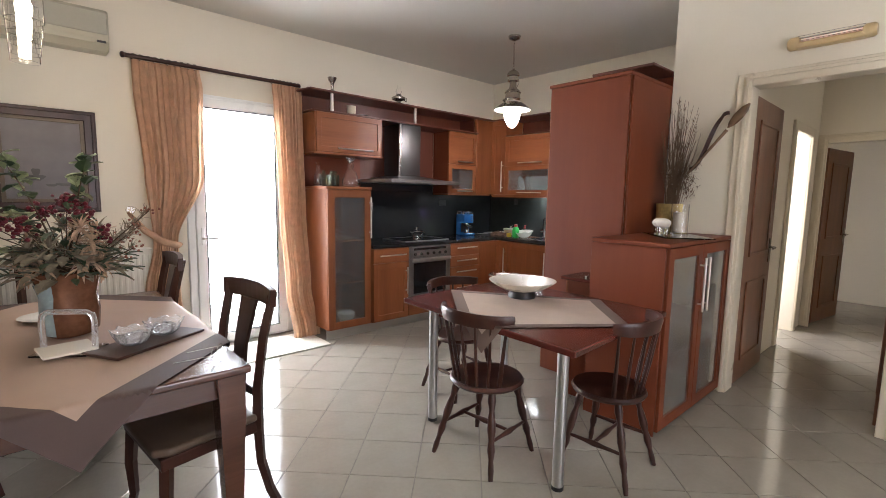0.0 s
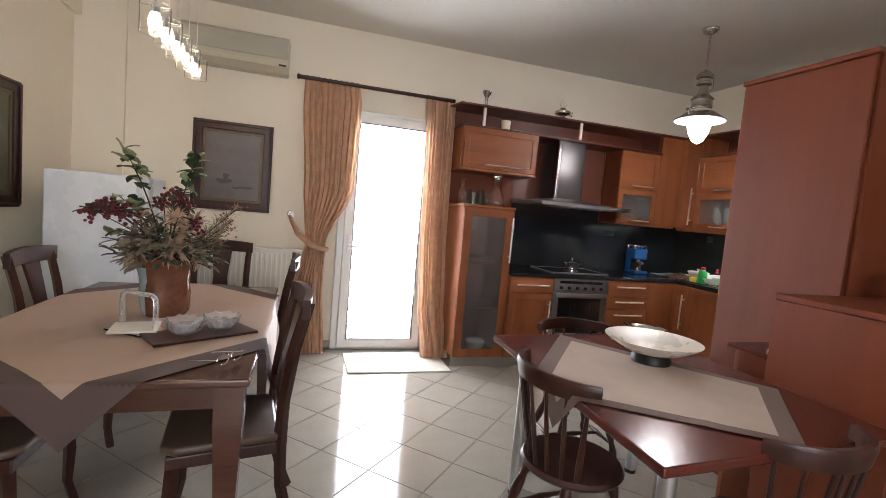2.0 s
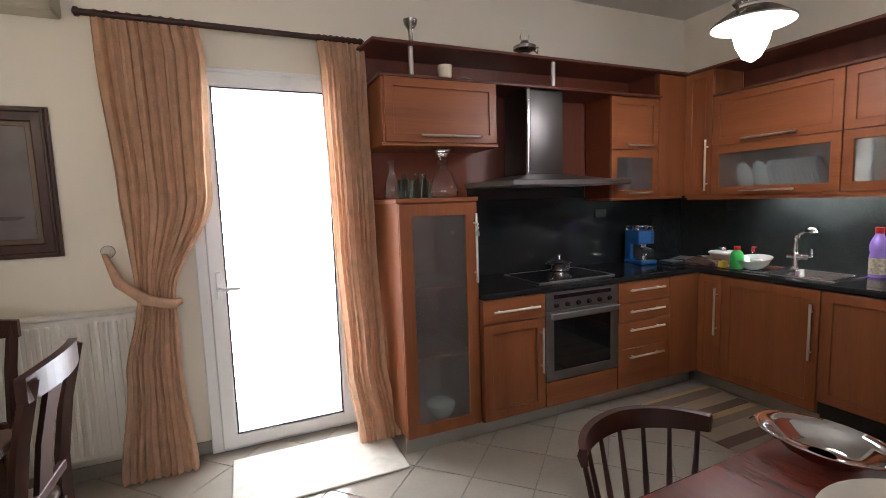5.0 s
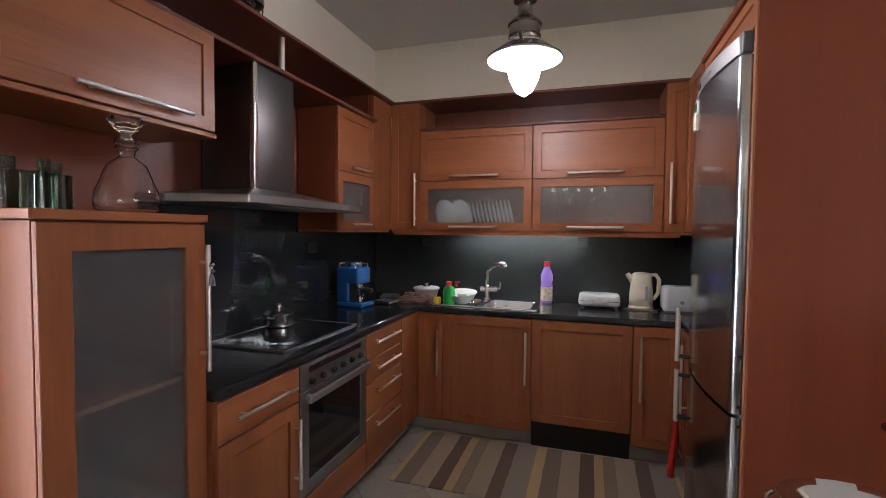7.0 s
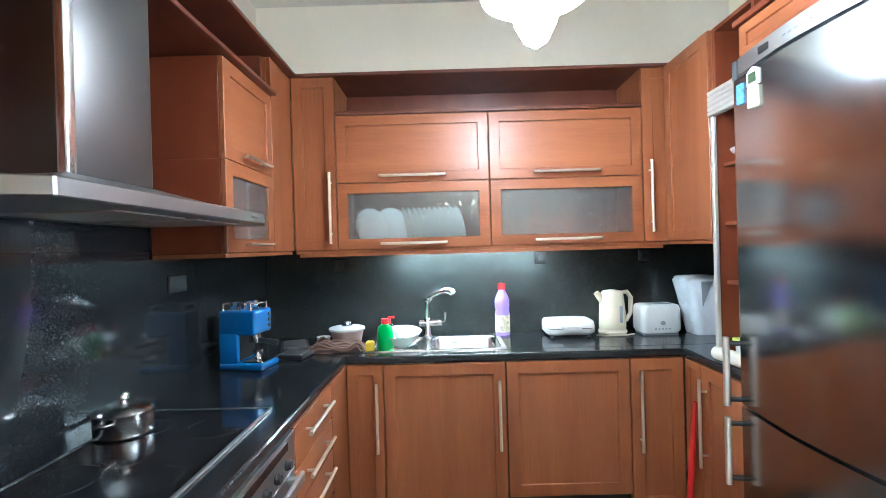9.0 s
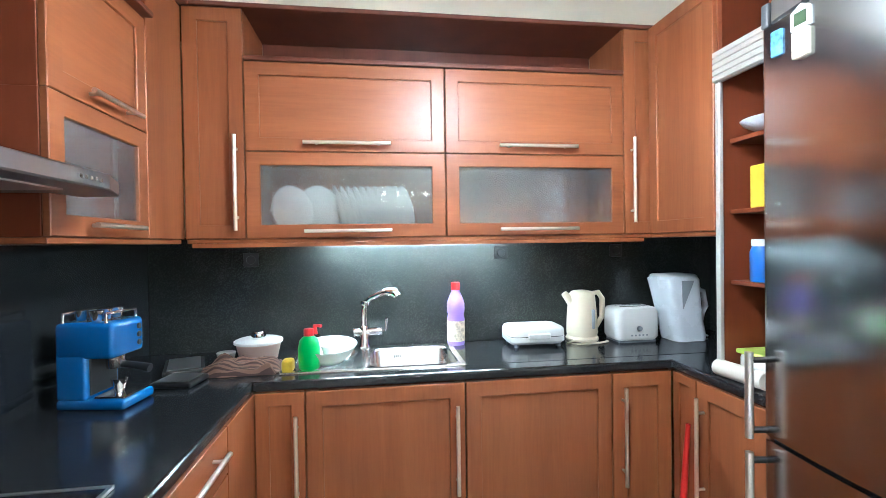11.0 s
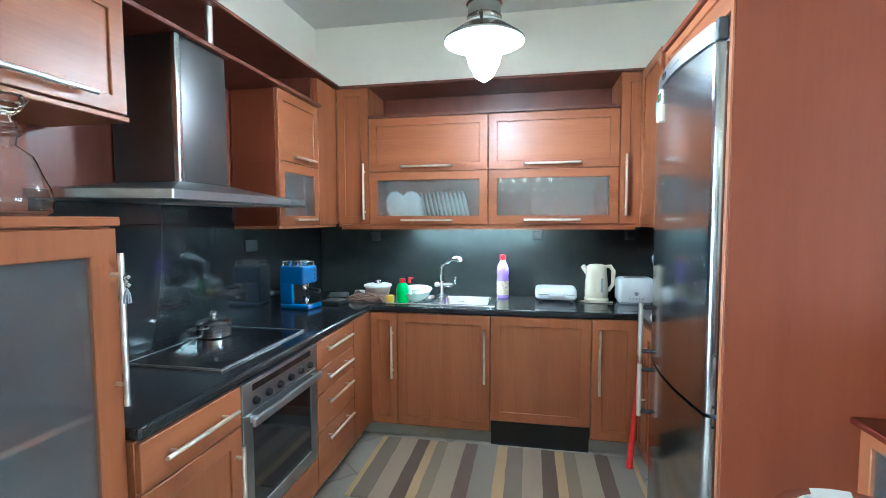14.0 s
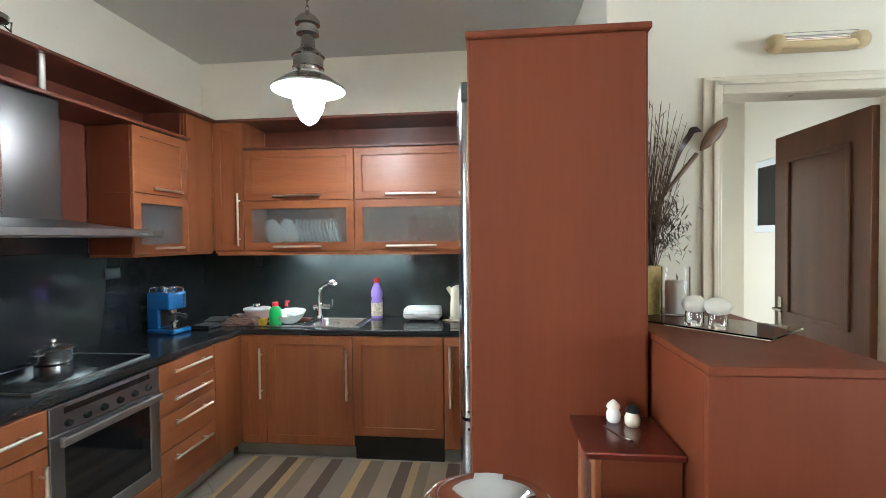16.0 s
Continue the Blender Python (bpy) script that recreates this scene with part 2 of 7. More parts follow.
SHADE_GLASS = glass("lamp_cylinder_glass", (1, 1, 1), 0.0, 1.35)
PANE = glass("window_glass", (0.97, 1, 0.99), 0.0, 1.05)
CURTAIN = surface("gold_curtain_fabric", (0.60, 0.395, 0.27), 0.80, vary=0.3, scale=20, stretch=(1, 1, 0.7), bump=0.3, fine=140)
cn, cl_ = CURTAIN.node_tree.nodes, CURTAIN.node_tree.links
thin, both = cn.new("ShaderNodeBsdfTranslucent"), cn.new("ShaderNodeMixShader")
thin.inputs["Color"].default_value = (0.74, 0.50, 0.32, 1)
both.inputs["Fac"].default_value = 0.42
cl_.new(cn["Principled BSDF"].outputs["BSDF"], both.inputs[1])
cl_.new(thin.outputs["BSDF"], both.inputs[2])
cl_.new(both.outputs["Shader"], cn["Material Output"].inputs["Surface"])
CLOTH = surface("beige_tablecloth", (0.41, 0.285, 0.215), 0.6, vary=0.06, scale=5, bump=0.1, fine=300)
CLOTH_EDGE = surface("mauve_brown_border", (0.085, 0.052, 0.045), 0.7, vary=0.08, scale=8, bump=0.1, fine=300)
RUNNER = surface("pale_runner_cloth", (0.50, 0.40, 0.33), 0.7, vary=0.08, scale=7, bump=0.15, fine=240)
RUNNER_EDGE = surface("taupe_runner_border", (0.17, 0.12, 0.10), 0.75, vary=0.08, scale=8)
LEATHER = surface("brown_seat_leather", (0.10, 0.065, 0.045), 0.35, vary=0.15, scale=9, bump=0.15, fine=120)
WHITE = surface("white_ceramic", (0.80, 0.80, 0.77), 0.14, vary=0.02)
CREAM_GLAZE = surface("cream_bowl_glaze", (0.62, 0.58, 0.50), 0.28, vary=0.05, scale=9)
WHITE_PL = surface("white_plastic", (0.74, 0.75, 0.74), 0.35, vary=0.03)
CREAM_PL = surface("cream_plastic", (0.72, 0.64, 0.48), 0.35, vary=0.03)
HEATER_PL = surface("yellowed_heater_plastic", (0.60, 0.45, 0.24), 0.35, vary=0.06)
ENAMEL = surface("white_enamel", (0.70, 0.75, 0.80), 0.28, vary=0.02)
BLUE = surface("blue_enamel", (0.012, 0.105, 0.32), 0.25, vary=0.05, coat=0.3)
PURPLE = surface("lilac_plastic", (0.38, 0.24, 0.72), 0.35, vary=0.04)
RED_PL = surface("red_plastic", (0.62, 0.02, 0.02), 0.35, vary=0.04)
GREEN_PL = surface("green_plastic", (0.02, 0.42, 0.07), 0.3, vary=0.05)
YELLOW_PL = surface("yellow_plastic", (0.62, 0.44, 0.03), 0.45, vary=0.06)
LIME_PL = surface("lime_plastic", (0.55, 0.72, 0.12), 0.4, vary=0.04)
PINK_PL = surface("pale_pink_plastic", (0.76, 0.56, 0.50), 0.35, vary=0.04)
CAP_PL = surface("dark_grey_cap_plastic", (0.07, 0.072, 0.076), 0.45, vary=0.05)
GREY_PL = surface("grey_plastic", (0.30, 0.33, 0.36), 0.35, vary=0.04)
LABEL_PAPER = surface("printed_label", (0.72, 0.63, 0.48), 0.5, vary=0.35, scale=60)
TOWEL = stripes("striped_towel", [(0.0, (0.05, 0.025, 0.018)), (0.45, (0.16, 0.09, 0.06))], 0.014, "X")
RUG = stripes("striped_rug", [(0.0, (0.10, 0.065, 0.045)), (0.10, (0.30, 0.23, 0.16)), (0.24, (0.17, 0.125, 0.09)), (0.36, (0.42, 0.29, 0.14)), (0.44, (0.22, 0.19, 0.15)), (0.60, (0.11, 0.07, 0.05)), (0.70, (0.28, 0.225, 0.155)), (0.84, (0.20, 0.15, 0.10)), (0.93, (0.38, 0.26, 0.13))], 0.80, "Y")
MAT_FAB = surface("pale_doormat", (0.62, 0.58, 0.50), 0.95, vary=0.15, scale=14, bump=0.4, fine=220)
PAINTING = surface("misty_canvas", (0.115, 0.092, 0.088), 0.42, vary=0.35, scale=1.6, fine=9)
PAINT_BLOT = surface("dark_brush_strokes", (0.045, 0.032, 0.028), 0.45, vary=0.4, scale=20)
PAINT_DARK = surface("dark_canvas", (0.06, 0.06, 0.035), 0.4, vary=0.6, scale=4, fine=18)
GILT = surface("dull_gilt", (0.10, 0.07, 0.045), 0.45, 0.4, vary=0.15, scale=20)
VASE_A = surface("copper_glaze", (0.20, 0.085, 0.045), 0.22, 0.3, vary=0.35, scale=11, fine=50)
VASE_B = surface("pale_blue_glaze", (0.28, 0.36, 0.38), 0.25, vary=0.2, scale=11)
LEAF = surface("variegated_leaf", (0.32, 0.36, 0.19), 0.5, vary=0.4, scale=30, per_object=0.2)
LEAF_G = surface("dusty_grey_leaf", (0.25, 0.21, 0.145), 0.7, vary=0.35, scale=25)
BUD = surface("small_pink_bud", (0.30, 0.12, 0.08), 0.6, vary=0.3, scale=30)
LEAF_D = surface("dark_leaf", (0.03, 0.055, 0.02), 0.45, vary=0.3, scale=30)
STEM = surface("brown_stem", (0.07, 0.04, 0.02), 0.7, vary=0.2)
BERRY = surface("red_berry", (0.125, 0.006, 0.015), 0.3, vary=0.25)
DRYFLOWER = surface("dusty_pink_flower", (0.50, 0.34, 0.23), 0.8, vary=0.25, scale=20)
DRY = surface("dry_grass", (0.14, 0.09, 0.055), 0.8, vary=0.35, scale=20)
STRAW = surface("straw_pot", (0.52, 0.40, 0.15), 0.6, vary=0.25, scale=30, bump=0.4)
WAX = surface("ivory_wax", (0.72, 0.66, 0.56), 0.5, vary=0.04)
HORN = surface("carved_wood", (0.16, 0.09, 0.045), 0.4, vary=0.3, scale=14)
RADI = surface("radiator_enamel", (0.74, 0.71, 0.64), 0.3, vary=0.02)
AC_PL = surface("aged_ac_plastic", (0.50, 0.47, 0.36), 0.4, vary=0.03)
AC_PL2 = surface("ac_panel_plastic", (0.40, 0.38, 0.31), 0.45, vary=0.04)
QUARTZ = glow("heater_tube", (1.0, 0.4, 0.25), 0.25)
BULB = glow("lit_bulb", (1.0, 0.97, 0.91), 95.0)
SPOT = glow("lit_halogen", (1.0, 0.83, 0.58), 52.0)
STRIP = glow("lit_strip", (0.90, 1.0, 0.95), 112.0)
SKYLIT = glow("bright_outdoors", (0.96, 0.98, 1.0), 5.0)

# ---- building helpers ----


def thing(name, place, label, category, group=""):
    ob = new(name)
    ob.empty_display_size = 0.05
    ob.matrix_basis = place.copy() if isinstance(place, Matrix) else Matrix.Translation(place)
    ob.matrix_basis.translation.z *= HS
    return tagged(ob, label, category, group)


HS = 0.97   # heights below are given before this one scale factor


def part(name, bm, material, parent=None, label="", smooth=False):
    """Links bm, given in world coordinates, as one mesh under parent (or at top level)."""
    bm.transform(Matrix.Diagonal((1, 1, HS, 1)))
    root = parent
    while root is not None and root.parent is not None:
        root = root.parent
    if root is not None:
        bm.transform(root.matrix_basis.inverted())
    bmesh.ops.recalc_face_normals(bm, faces=bm.faces)
    me = bpy.data.meshes.new(name)
    bm.to_mesh(me)
    bm.free()
    me.materials.append(material)
    if smooth:
        for p in me.polygons:
            p.use_smooth = True
        me.set_sharp_from_angle(angle=radians(50))
    ob = new(name, me)
    ob.parent = parent
    if label:
        ob["label"] = label
    return ob


def setting(name, bm, material, label, category, smooth=False):
    return tagged(part(name, bm, material, None, "", smooth), label, category, "", "structure")


def box(bm, x0, x1, y0, y1, z0, z1, bevel=0.0, seg=1, m=None):
    geo = bmesh.ops.create_cube(bm, size=1.0)
    vs = geo["verts"]
    bmesh.ops.scale(bm, vec=(abs(x1 - x0), abs(y1 - y0), abs(z1 - z0)), verts=vs)
    bmesh.ops.translate(bm, vec=((x0 + x1) / 2, (y0 + y1) / 2, (z0 + z1) / 2), verts=vs)
    if bevel:
        es = list({e for v in vs for e in v.link_edges})
        r = bmesh.ops.bevel(bm, geom=es, offset=bevel, segments=seg, affect="EDGES", profile=0.5)
        vs = list({v for f in r["faces"] for v in f.verts} | {v for v in vs if v.is_valid})
    if m is not None:
        bmesh.ops.transform(bm, matrix=m, verts=vs)
    return vs


def boxed(x0, x1, y0, y1, z0, z1, bevel=0.0, seg=1, m=None):
    bm = bmesh.new()
    box(bm, x0, x1, y0, y1, z0, z1, bevel, seg, m)
    return bm


def lathe(bm, profile, centre=(0, 0, 0), seg=24, m=None, close=True):
    """Turned form from (radius, height) pairs, bottom to top."""
    rings = []
    for r, z in profile:
        rings.append([bm.verts.new((centre[0] + r * math.cos(2 * math.pi * i / seg), centre[1] + r * math.sin(2 * math.pi * i / seg), centre[2] + z)) for i in range(seg)])
    for a, b in zip(rings, rings[1:]):
        for i in range(seg):
            bm.faces.new((a[i], a[(i + 1) % seg], b[(i + 1) % seg], b[i]))
    if close:
        bm.faces.new(rings[0][::-1])
        bm.faces.new(rings[-1])
    vs = [v for r in rings for v in r]
    if m is not None:
        bmesh.ops.transform(bm, matrix=m, verts=vs)
    return vs


def turned(profile, centre=(0, 0, 0), seg=24, m=None, close=True):
    bm = bmesh.new()
    lathe(bm, profile, centre, seg, m, close)
    return bm


def tube(bm, points, radius, seg=10, caps=True):
    """A round bar along points; radius is one number or one for each point."""
    pts = [Vector(p) for p in points]
    rad = radius if isinstance(radius, (list, tuple)) else [radius] * len(pts)
    rings, side = [], None
    for i, p in enumerate(pts):
        d = (pts[min(i + 1, len(pts) - 1)] - pts[max(i - 1, 0)]).normalized()
        if side is None:
            side = d.cross(Vector((0, 0, 1)) if abs(d.z) < 0.9 else Vector((1, 0, 0))).normalized()
        else:
            side = (side - d * side.dot(d)).normalized()
        up = d.cross(side)
        rings.append([bm.verts.new(p + (side * math.cos(2 * math.pi * k / seg) + up * math.sin(2 * math.pi * k / seg)) * rad[i]) for k in range(seg)])
    for a, b in zip(rings, rings[1:]):
        for k in range(seg):
            bm.faces.new((a[k], a[(k + 1) % seg], b[(k + 1) % seg], b[k]))
    if caps:
        bm.faces.new(rings[0][::-1])
        bm.faces.new(rings[-1])
    return bm


def bar(points, radius, seg=10):
    return tube(bmesh.new(), points, radius, seg)


def slab(corners, z0, z1, bevel=0.0, seg=2):
    """A flat board with the given plan outline."""
    bm = bmesh.new()
    f = bm.faces.new([bm.verts.new((x, y, z0)) for x, y in corners])
    r = bmesh.ops.extrude_face_region(bm, geom=[f])
    bmesh.ops.translate(bm, vec=(0, 0, z1 - z0), verts=[g for g in r["geom"] if isinstance(g, bmesh.types.BMVert)])
    bmesh.ops.recalc_face_normals(bm, faces=bm.faces)
    if bevel:
        bmesh.ops.bevel(bm, geom=list(bm.edges), offset=bevel, segments=seg, affect="EDGES", profile=0.5)
    return bm


def ring(u0, u1, y0, y1, z0, z1, s, bevel=0.0, m=None):
    """A mitred rectangular frame standing in local x and z, s wide, from y0 to y1."""
    bm = bmesh.new()
    loops = []
    for y in (y0, y1):
        for k in (0.0, s):
            loops.append([bm.verts.new((x, y, z)) for x, z in ((u0 + k, z0 + k), (u1 - k, z0 + k), (u1 - k, z1 - k), (u0 + k, z1 - k))])
    bo, bi, fo, fi = loops
    for i in range(4):
        j = (i + 1) % 4
        for a, b in ((bo, bi), (bi, fi), (fi, fo), (fo, bo)):
            bm.faces.new((a[i], a[j], b[j], b[i]))
    bmesh.ops.recalc_face_normals(bm, faces=bm.faces)
    if bevel:
        flat = [e for e in bm.edges if len({round(f.normal.y * 3) for f in e.link_faces}) > 1]
        bmesh.ops.bevel(bm, geom=flat, offset=bevel, segments=1, affect="EDGES")
    if m is not None:
        bm.transform(m)
    return bm


def arc_points(centre, rx, ry, a0, a1, n, z):
    return [(centre[0] + rx * math.cos(radians(a0 + (a1 - a0) * i / n)), centre[1] + ry * math.sin(radians(a0 + (a1 - a0) * i / n)), z) for i in range(n + 1)]


def facing(origin, u, out):
    """Local x along u, local y out of the front, z up."""
    u, out = Vector((*u, 0)), Vector((*out, 0))
    m = Matrix((u, out, (0, 0, 1))).transposed().to_4x4()
    m.translation = origin
    return m


# ---- structure ----
NY, EX, WX, CZ = 4.23, 4.93, -1.10, 3.06   # north wall, kitchen's east wall, west wall, ceiling
HX, KY = 3.72, 1.28                         # wall of the hall, south wall of the kitchen recess
SY = -3.4                                   # living room's south wall

# north wall with the balcony door's opening
bm = bmesh.new()
box(bm, WX - 0.2, 1.00, NY, NY + 0.25, 0, CZ)
box(bm, 1.90, EX + 0.2, NY, NY + 0.25, 0, CZ)
box(bm, 1.00, 1.90, NY, NY + 0.25, 2.31, CZ)
setting("wall_north", bm, WALL, "cream painted plaster wall with a balcony door", "wall")
bm = boxed(EX, EX + 0.2, KY - 0.15, NY, 0, CZ)
setting("wall_east", bm, WALL, "cream painted plaster wall above the kitchen cabinets", "wall")
bm = bmesh.new()
box(bm, HX, EX, KY - 0.15, KY, 0, CZ)
setting("wall_recess", bm, WALL, "cream painted wall beside the kitchen recess", "wall")
bm = bmesh.new()
box(bm, HX, HX + 0.14, 0.782, KY - 0.15, 0, CZ)
box(bm, HX, HX + 0.14, SY, -0.11, 0, CZ)
box(bm, HX, HX + 0.14, -0.11, 0.782, 2.30, CZ)
setting("wall_hall", bm, WALL, "cream painted wall with the hall doorway", "wall")
setting("wall_west", boxed(WX - 0.2, WX, SY, NY, 0, CZ), WALL, "cream painted plaster wall beside the dining table", "wall")
setting("wall_pilaster", boxed(WX, -0.75, NY - 0.03, NY, 0, CZ), WALL, "shallow cream painted pilaster in the corner", "wall")
setting("wall_beam", boxed(WX, WX + 0.05, SY, NY, 2.74, CZ, 0.01), WALL, "shallow cream painted beam along the wall", "beam")
bm = bmesh.new()
box(bm, WX - 0.2, -0.3, SY - 0.2, SY, 0, CZ)
box(bm, 2.1, HX + 0.14, SY - 0.2, SY, 0, CZ)
box(bm, -0.3, 2.1, SY - 0.2, SY, 0, 0.7)
box(bm, -0.3, 2.1, SY - 0.2, SY, 2.3, CZ)
setting("wall_south", bm, WALL, "plain cream wall with a window opening", "wall")
bm = boxed(WX - 0.2, 9.6, SY - 0.2, NY + 0.25, CZ, CZ + 0.2)
setting("ceiling", bm, CEIL, "plain off-white painted ceiling", "ceiling")

# hall beyond the doorway
bm = bmesh.new()
box(bm, HX + 0.14, 5.40, 0.82, KY - 0.15, 0, CZ)
box(bm, 6.12, 6.5, 0.82, KY - 0.15, 0, CZ)
box(bm, 5.40, 6.12, 0.82, KY - 0.15, 2.15, CZ)
setting("wall_hall_left", bm, WALL, "cream hall wall with an open doorway", "wall")
bm = boxed(HX + 0.14, 9.6, -0.95, -0.80, 0, CZ)
setting("wall_hall_right", bm, WALL, "cream hall wall with a small framed picture", "wall")
bm = bmesh.new()
box(bm, 6.5, 6.64, 0.80, KY - 0.15, 0, CZ)
box(bm, 6.5, 6.64, -0.8, -0.35, 0, CZ)
box(bm, 6.5, 6.64, -0.35, 0.80, 2.12, CZ)
setting("wall_hall_end", bm, WALL, "cream wall across the hall with an open doorway", "wall")
setting("wall_far", boxed(8.6, 8.75, -1.15, 2.2, 0, CZ), WALL, "plain cream wall of the far room", "wall")
bm = bmesh.new()
box(bm, 5.0, 8.6, 2.2, 2.35, 0, CZ)
box(bm, 4.95, 5.1, KY - 0.15, 2.35, 0, CZ)
setting("wall_side_room", bm, WALL, "pale wall of the side room off the hall", "wall")


def casing(bm, x, sx, y0, y1, top, w=0.09, t=0.02):
    """Moulded casing round an opening in a wall across x; sx: the side it stands on."""
    for a, b in ((y0 - w, y0), (y1, y1 + w)):
        box(bm, x, x + sx * t, a, b, 0, top + w, 0.006, 2)
        box(bm, x + sx * t * 0.9, x + sx * (t + 0.012), a + 0.02, a + 0.045, 0, top + w - 0.02, 0.005, 2)
    box(bm, x, x + sx * t, y0, y1, top, top + w, 0.006, 2)
    box(bm, x + sx * t * 0.9, x + sx * (t + 0.012), y0 - w + 0.05, y1 + w - 0.05, top + w - 0.045, top + w - 0.02, 0.005, 2)


bm = bmesh.new()
casing(bm, HX, -1, -0.07, 0.742, 2.262)
box(bm, HX, HX + 0.14, 0.742, 0.782, 0, 2.262, 0.004)
box(bm, HX, HX + 0.14, -0.11, -0.07, 0, 2.262, 0.004)
box(bm, HX, HX + 0.14, -0.07, 0.742, 2.262, 2.30, 0.004)
setting("door_frame_hall", bm, TRIM, "cream moulded wooden door casing round the hall doorway", "door frame")
bm = bmesh.new()
for a, b in ((5.31, 5.40), (6.12, 6.21)):
    box(bm, a, b, 0.795, 0.82, 0, 2.24, 0.005)
box(bm, 5.40, 6.12, 0.795, 0.82, 2.15, 2.24, 0.005)
setting("door_frame_side", bm, TRIM, "cream casing round the side doorway", "door frame")
bm = bmesh.new()
casing(bm, 6.5, -1, -0.35, 0.73, 2.12)
setting("door_frame_end", bm, TRIM, "cream casing round the far doorway", "door frame")


def panel_door(name, hinge, angle, w, h, label):
    """A hinged leaf with raised mouldings; angle: the way it points from its hinge."""
    m = pose(*hinge, 0, 0, angle)
    d = thing(name, m, label, "door")
    d["kind"] = "structure"
    part("leaf", boxed(0, w, -0.02, 0.02, 0.01, h, 0.003, 1, m), DOORWOOD, d)
    for z0, z1 in ((0.18, 0.82), (1.02, h - 0.16)):
        bm = bmesh.new()
        for s in (-1, 1):
            for a in ((0.13, w - 0.13, z0, z0 + 0.03), (0.13, w - 0.13, z1 - 0.03, z1), (0.13, 0.16, z0, z1), (w - 0.16, w - 0.13, z0, z1)):
                box(bm, a[0], a[1], s * 0.02, s * 0.032, a[2], a[3], 0.005, 2, m)
        part("moulding", bm, DOORWOOD, d)
    for s in (-1, 1):
        bm = bmesh.new()
        box(bm, w - 0.085, w - 0.045, s * 0.02, s * 0.026, 0.93, 1.14, 0.003, 1, m)
        tube(bm, [m @ Vector(p) for p in ((w - 0.065, s * 0.024, 1.06), (w - 0.065, s * 0.065, 1.06), (w - 0.16, s * 0.068, 1.055))], 0.008, 8)
        part("handle", bm, PEWTER, d, "dark metal lever handle")
    return d


panel_door("door_1", (HX + 0.15, -0.065, 0), -0.5, 0.80, 2.23, "open brown panelled wooden door of the hall doorway")
panel_door("door_2", (HX + 0.16, 0.772, 0), 0.6, 0.80, 2.23, "brown wooden door against the hall wall")
panel_door("door_3", (6.67, 0.76, 0), -9, 0.78, 2.08, "brown wooden door standing open in the far doorway")

# grout bed under the tiles (the tiles themselves come last)
setting("floor", boxed(WX - 0.2, 9.6, SY - 0.2, NY + 0.25, -0.15, -0.004), GROUT, "grey grouted floor bed under pale tiles", "floor")
bm = bmesh.new()
box(bm, WX, 1.0, NY - 0.012, NY, 0, 0.08, 0.003)
box(bm, WX, WX + 0.012, SY, NY - 0.012, 0, 0.08, 0.003)
box(bm, HX - 0.012, HX, SY, -0.162, 0, 0.08, 0.003)
setting("baseboard", bm, TILE, "pale tile skirting along the walls", "baseboard")

# outdoors: balcony floor and the glare beyond it
setting("balcony", boxed(-1.5, 6, NY + 0.25, 6.3, -0.2, -0.03), TILE, "pale tiled balcony floor in the glare", "balcony")
setting("backdrop", boxed(-6, 9, 6.6, 6.65, -1, 6), SKYLIT, "overexposed daylight beyond the balcony door", "backdrop")
setting("backdrop", boxed(-3, 5, SY - 1.9, SY - 1.85, -1, 4), SKYLIT, "plain daylight outside the living room window", "backdrop")

# ---- balcony door ----
fd = thing("door_4", (1.45, NY - 0.02, 0), "white plastic glazed balcony door, closed, bright with daylight", "balcony door")
fd["kind"] = "structure"
bm = bmesh.new()
box(bm, 0.985, 1.06, 4.195, 4.27, 0, 2.325, 0.006)
box(bm, 1.84, 1.915, 4.195, 4.27, 0, 2.325, 0.006)
box(bm, 1.06, 1.84, 4.195, 4.27, 2.285, 2.325, 0.006)
box(bm, 1.06, 1.84, 4.195, 4.27, 0.0, 0.035, 0.006)
part("door_frame", bm, PVC, fd)
part("leaf", ring(1.045, 1.855, 4.17, 4.235, 0.02, 2.296, 0.085, 0.008), PVC, fd)
pane = part("pane", boxed(1.125, 1.775, 4.198, 4.206, 0.10, 2.216), PANE, fd)
pane.visible_shadow = False
bm = bmesh.new()
box(bm, 1.082, 1.108, 4.155, 4.17, 0.97, 1.13, 0.005, 2)
tube(bm, [(1.095, 4.16, 1.03), (1.095, 4.115, 1.03), (1.21, 4.11, 1.03)], 0.011, 10)
part("handle", bm, PVC, fd)
bm = ring(1.1305, 1.7695, 4.176, 4.196, 0.1055, 2.2105, 0.008)
part("gasket", bm, BLACK, fd)

# ---- kitchen ----
TOP = 0.93          # worktop
NF, EF, SF = 3.62, 4.375, 1.89     # fronts of the base units: north run, east run, south run
UY, UX, UZ0, UZ1, CR = 3.93, 4.58, 1.485, 2.24, 2.48   # fronts and heights of the wall units, crown board
N_RUN, E_RUN, S_RUN = ((1, 0), (0, -1)), ((0, 1), (-1, 0)), ((1, 0), (0, 1))


def pull(parent, m, u, z, length, upright, r=0.0078):
    """A bar handle on two posts."""
    a = (0, 0, length / 2) if upright else (length / 2, 0, 0)
    bm = bmesh.new()
    c = Vector((u, 0.052, z))
    tube(bm, [m @ (c - Vector(a)), m @ (c + Vector(a))], r, 10)
    for s in (-0.72, 0.72):
        q = c + Vector(a) * s
        tube(bm, [m @ Vector((q.x, 0.018, q.z)), m @ q], r * 0.75, 8)
    return part("handle", bm, SATIN, parent, "satin steel bar handle", True)


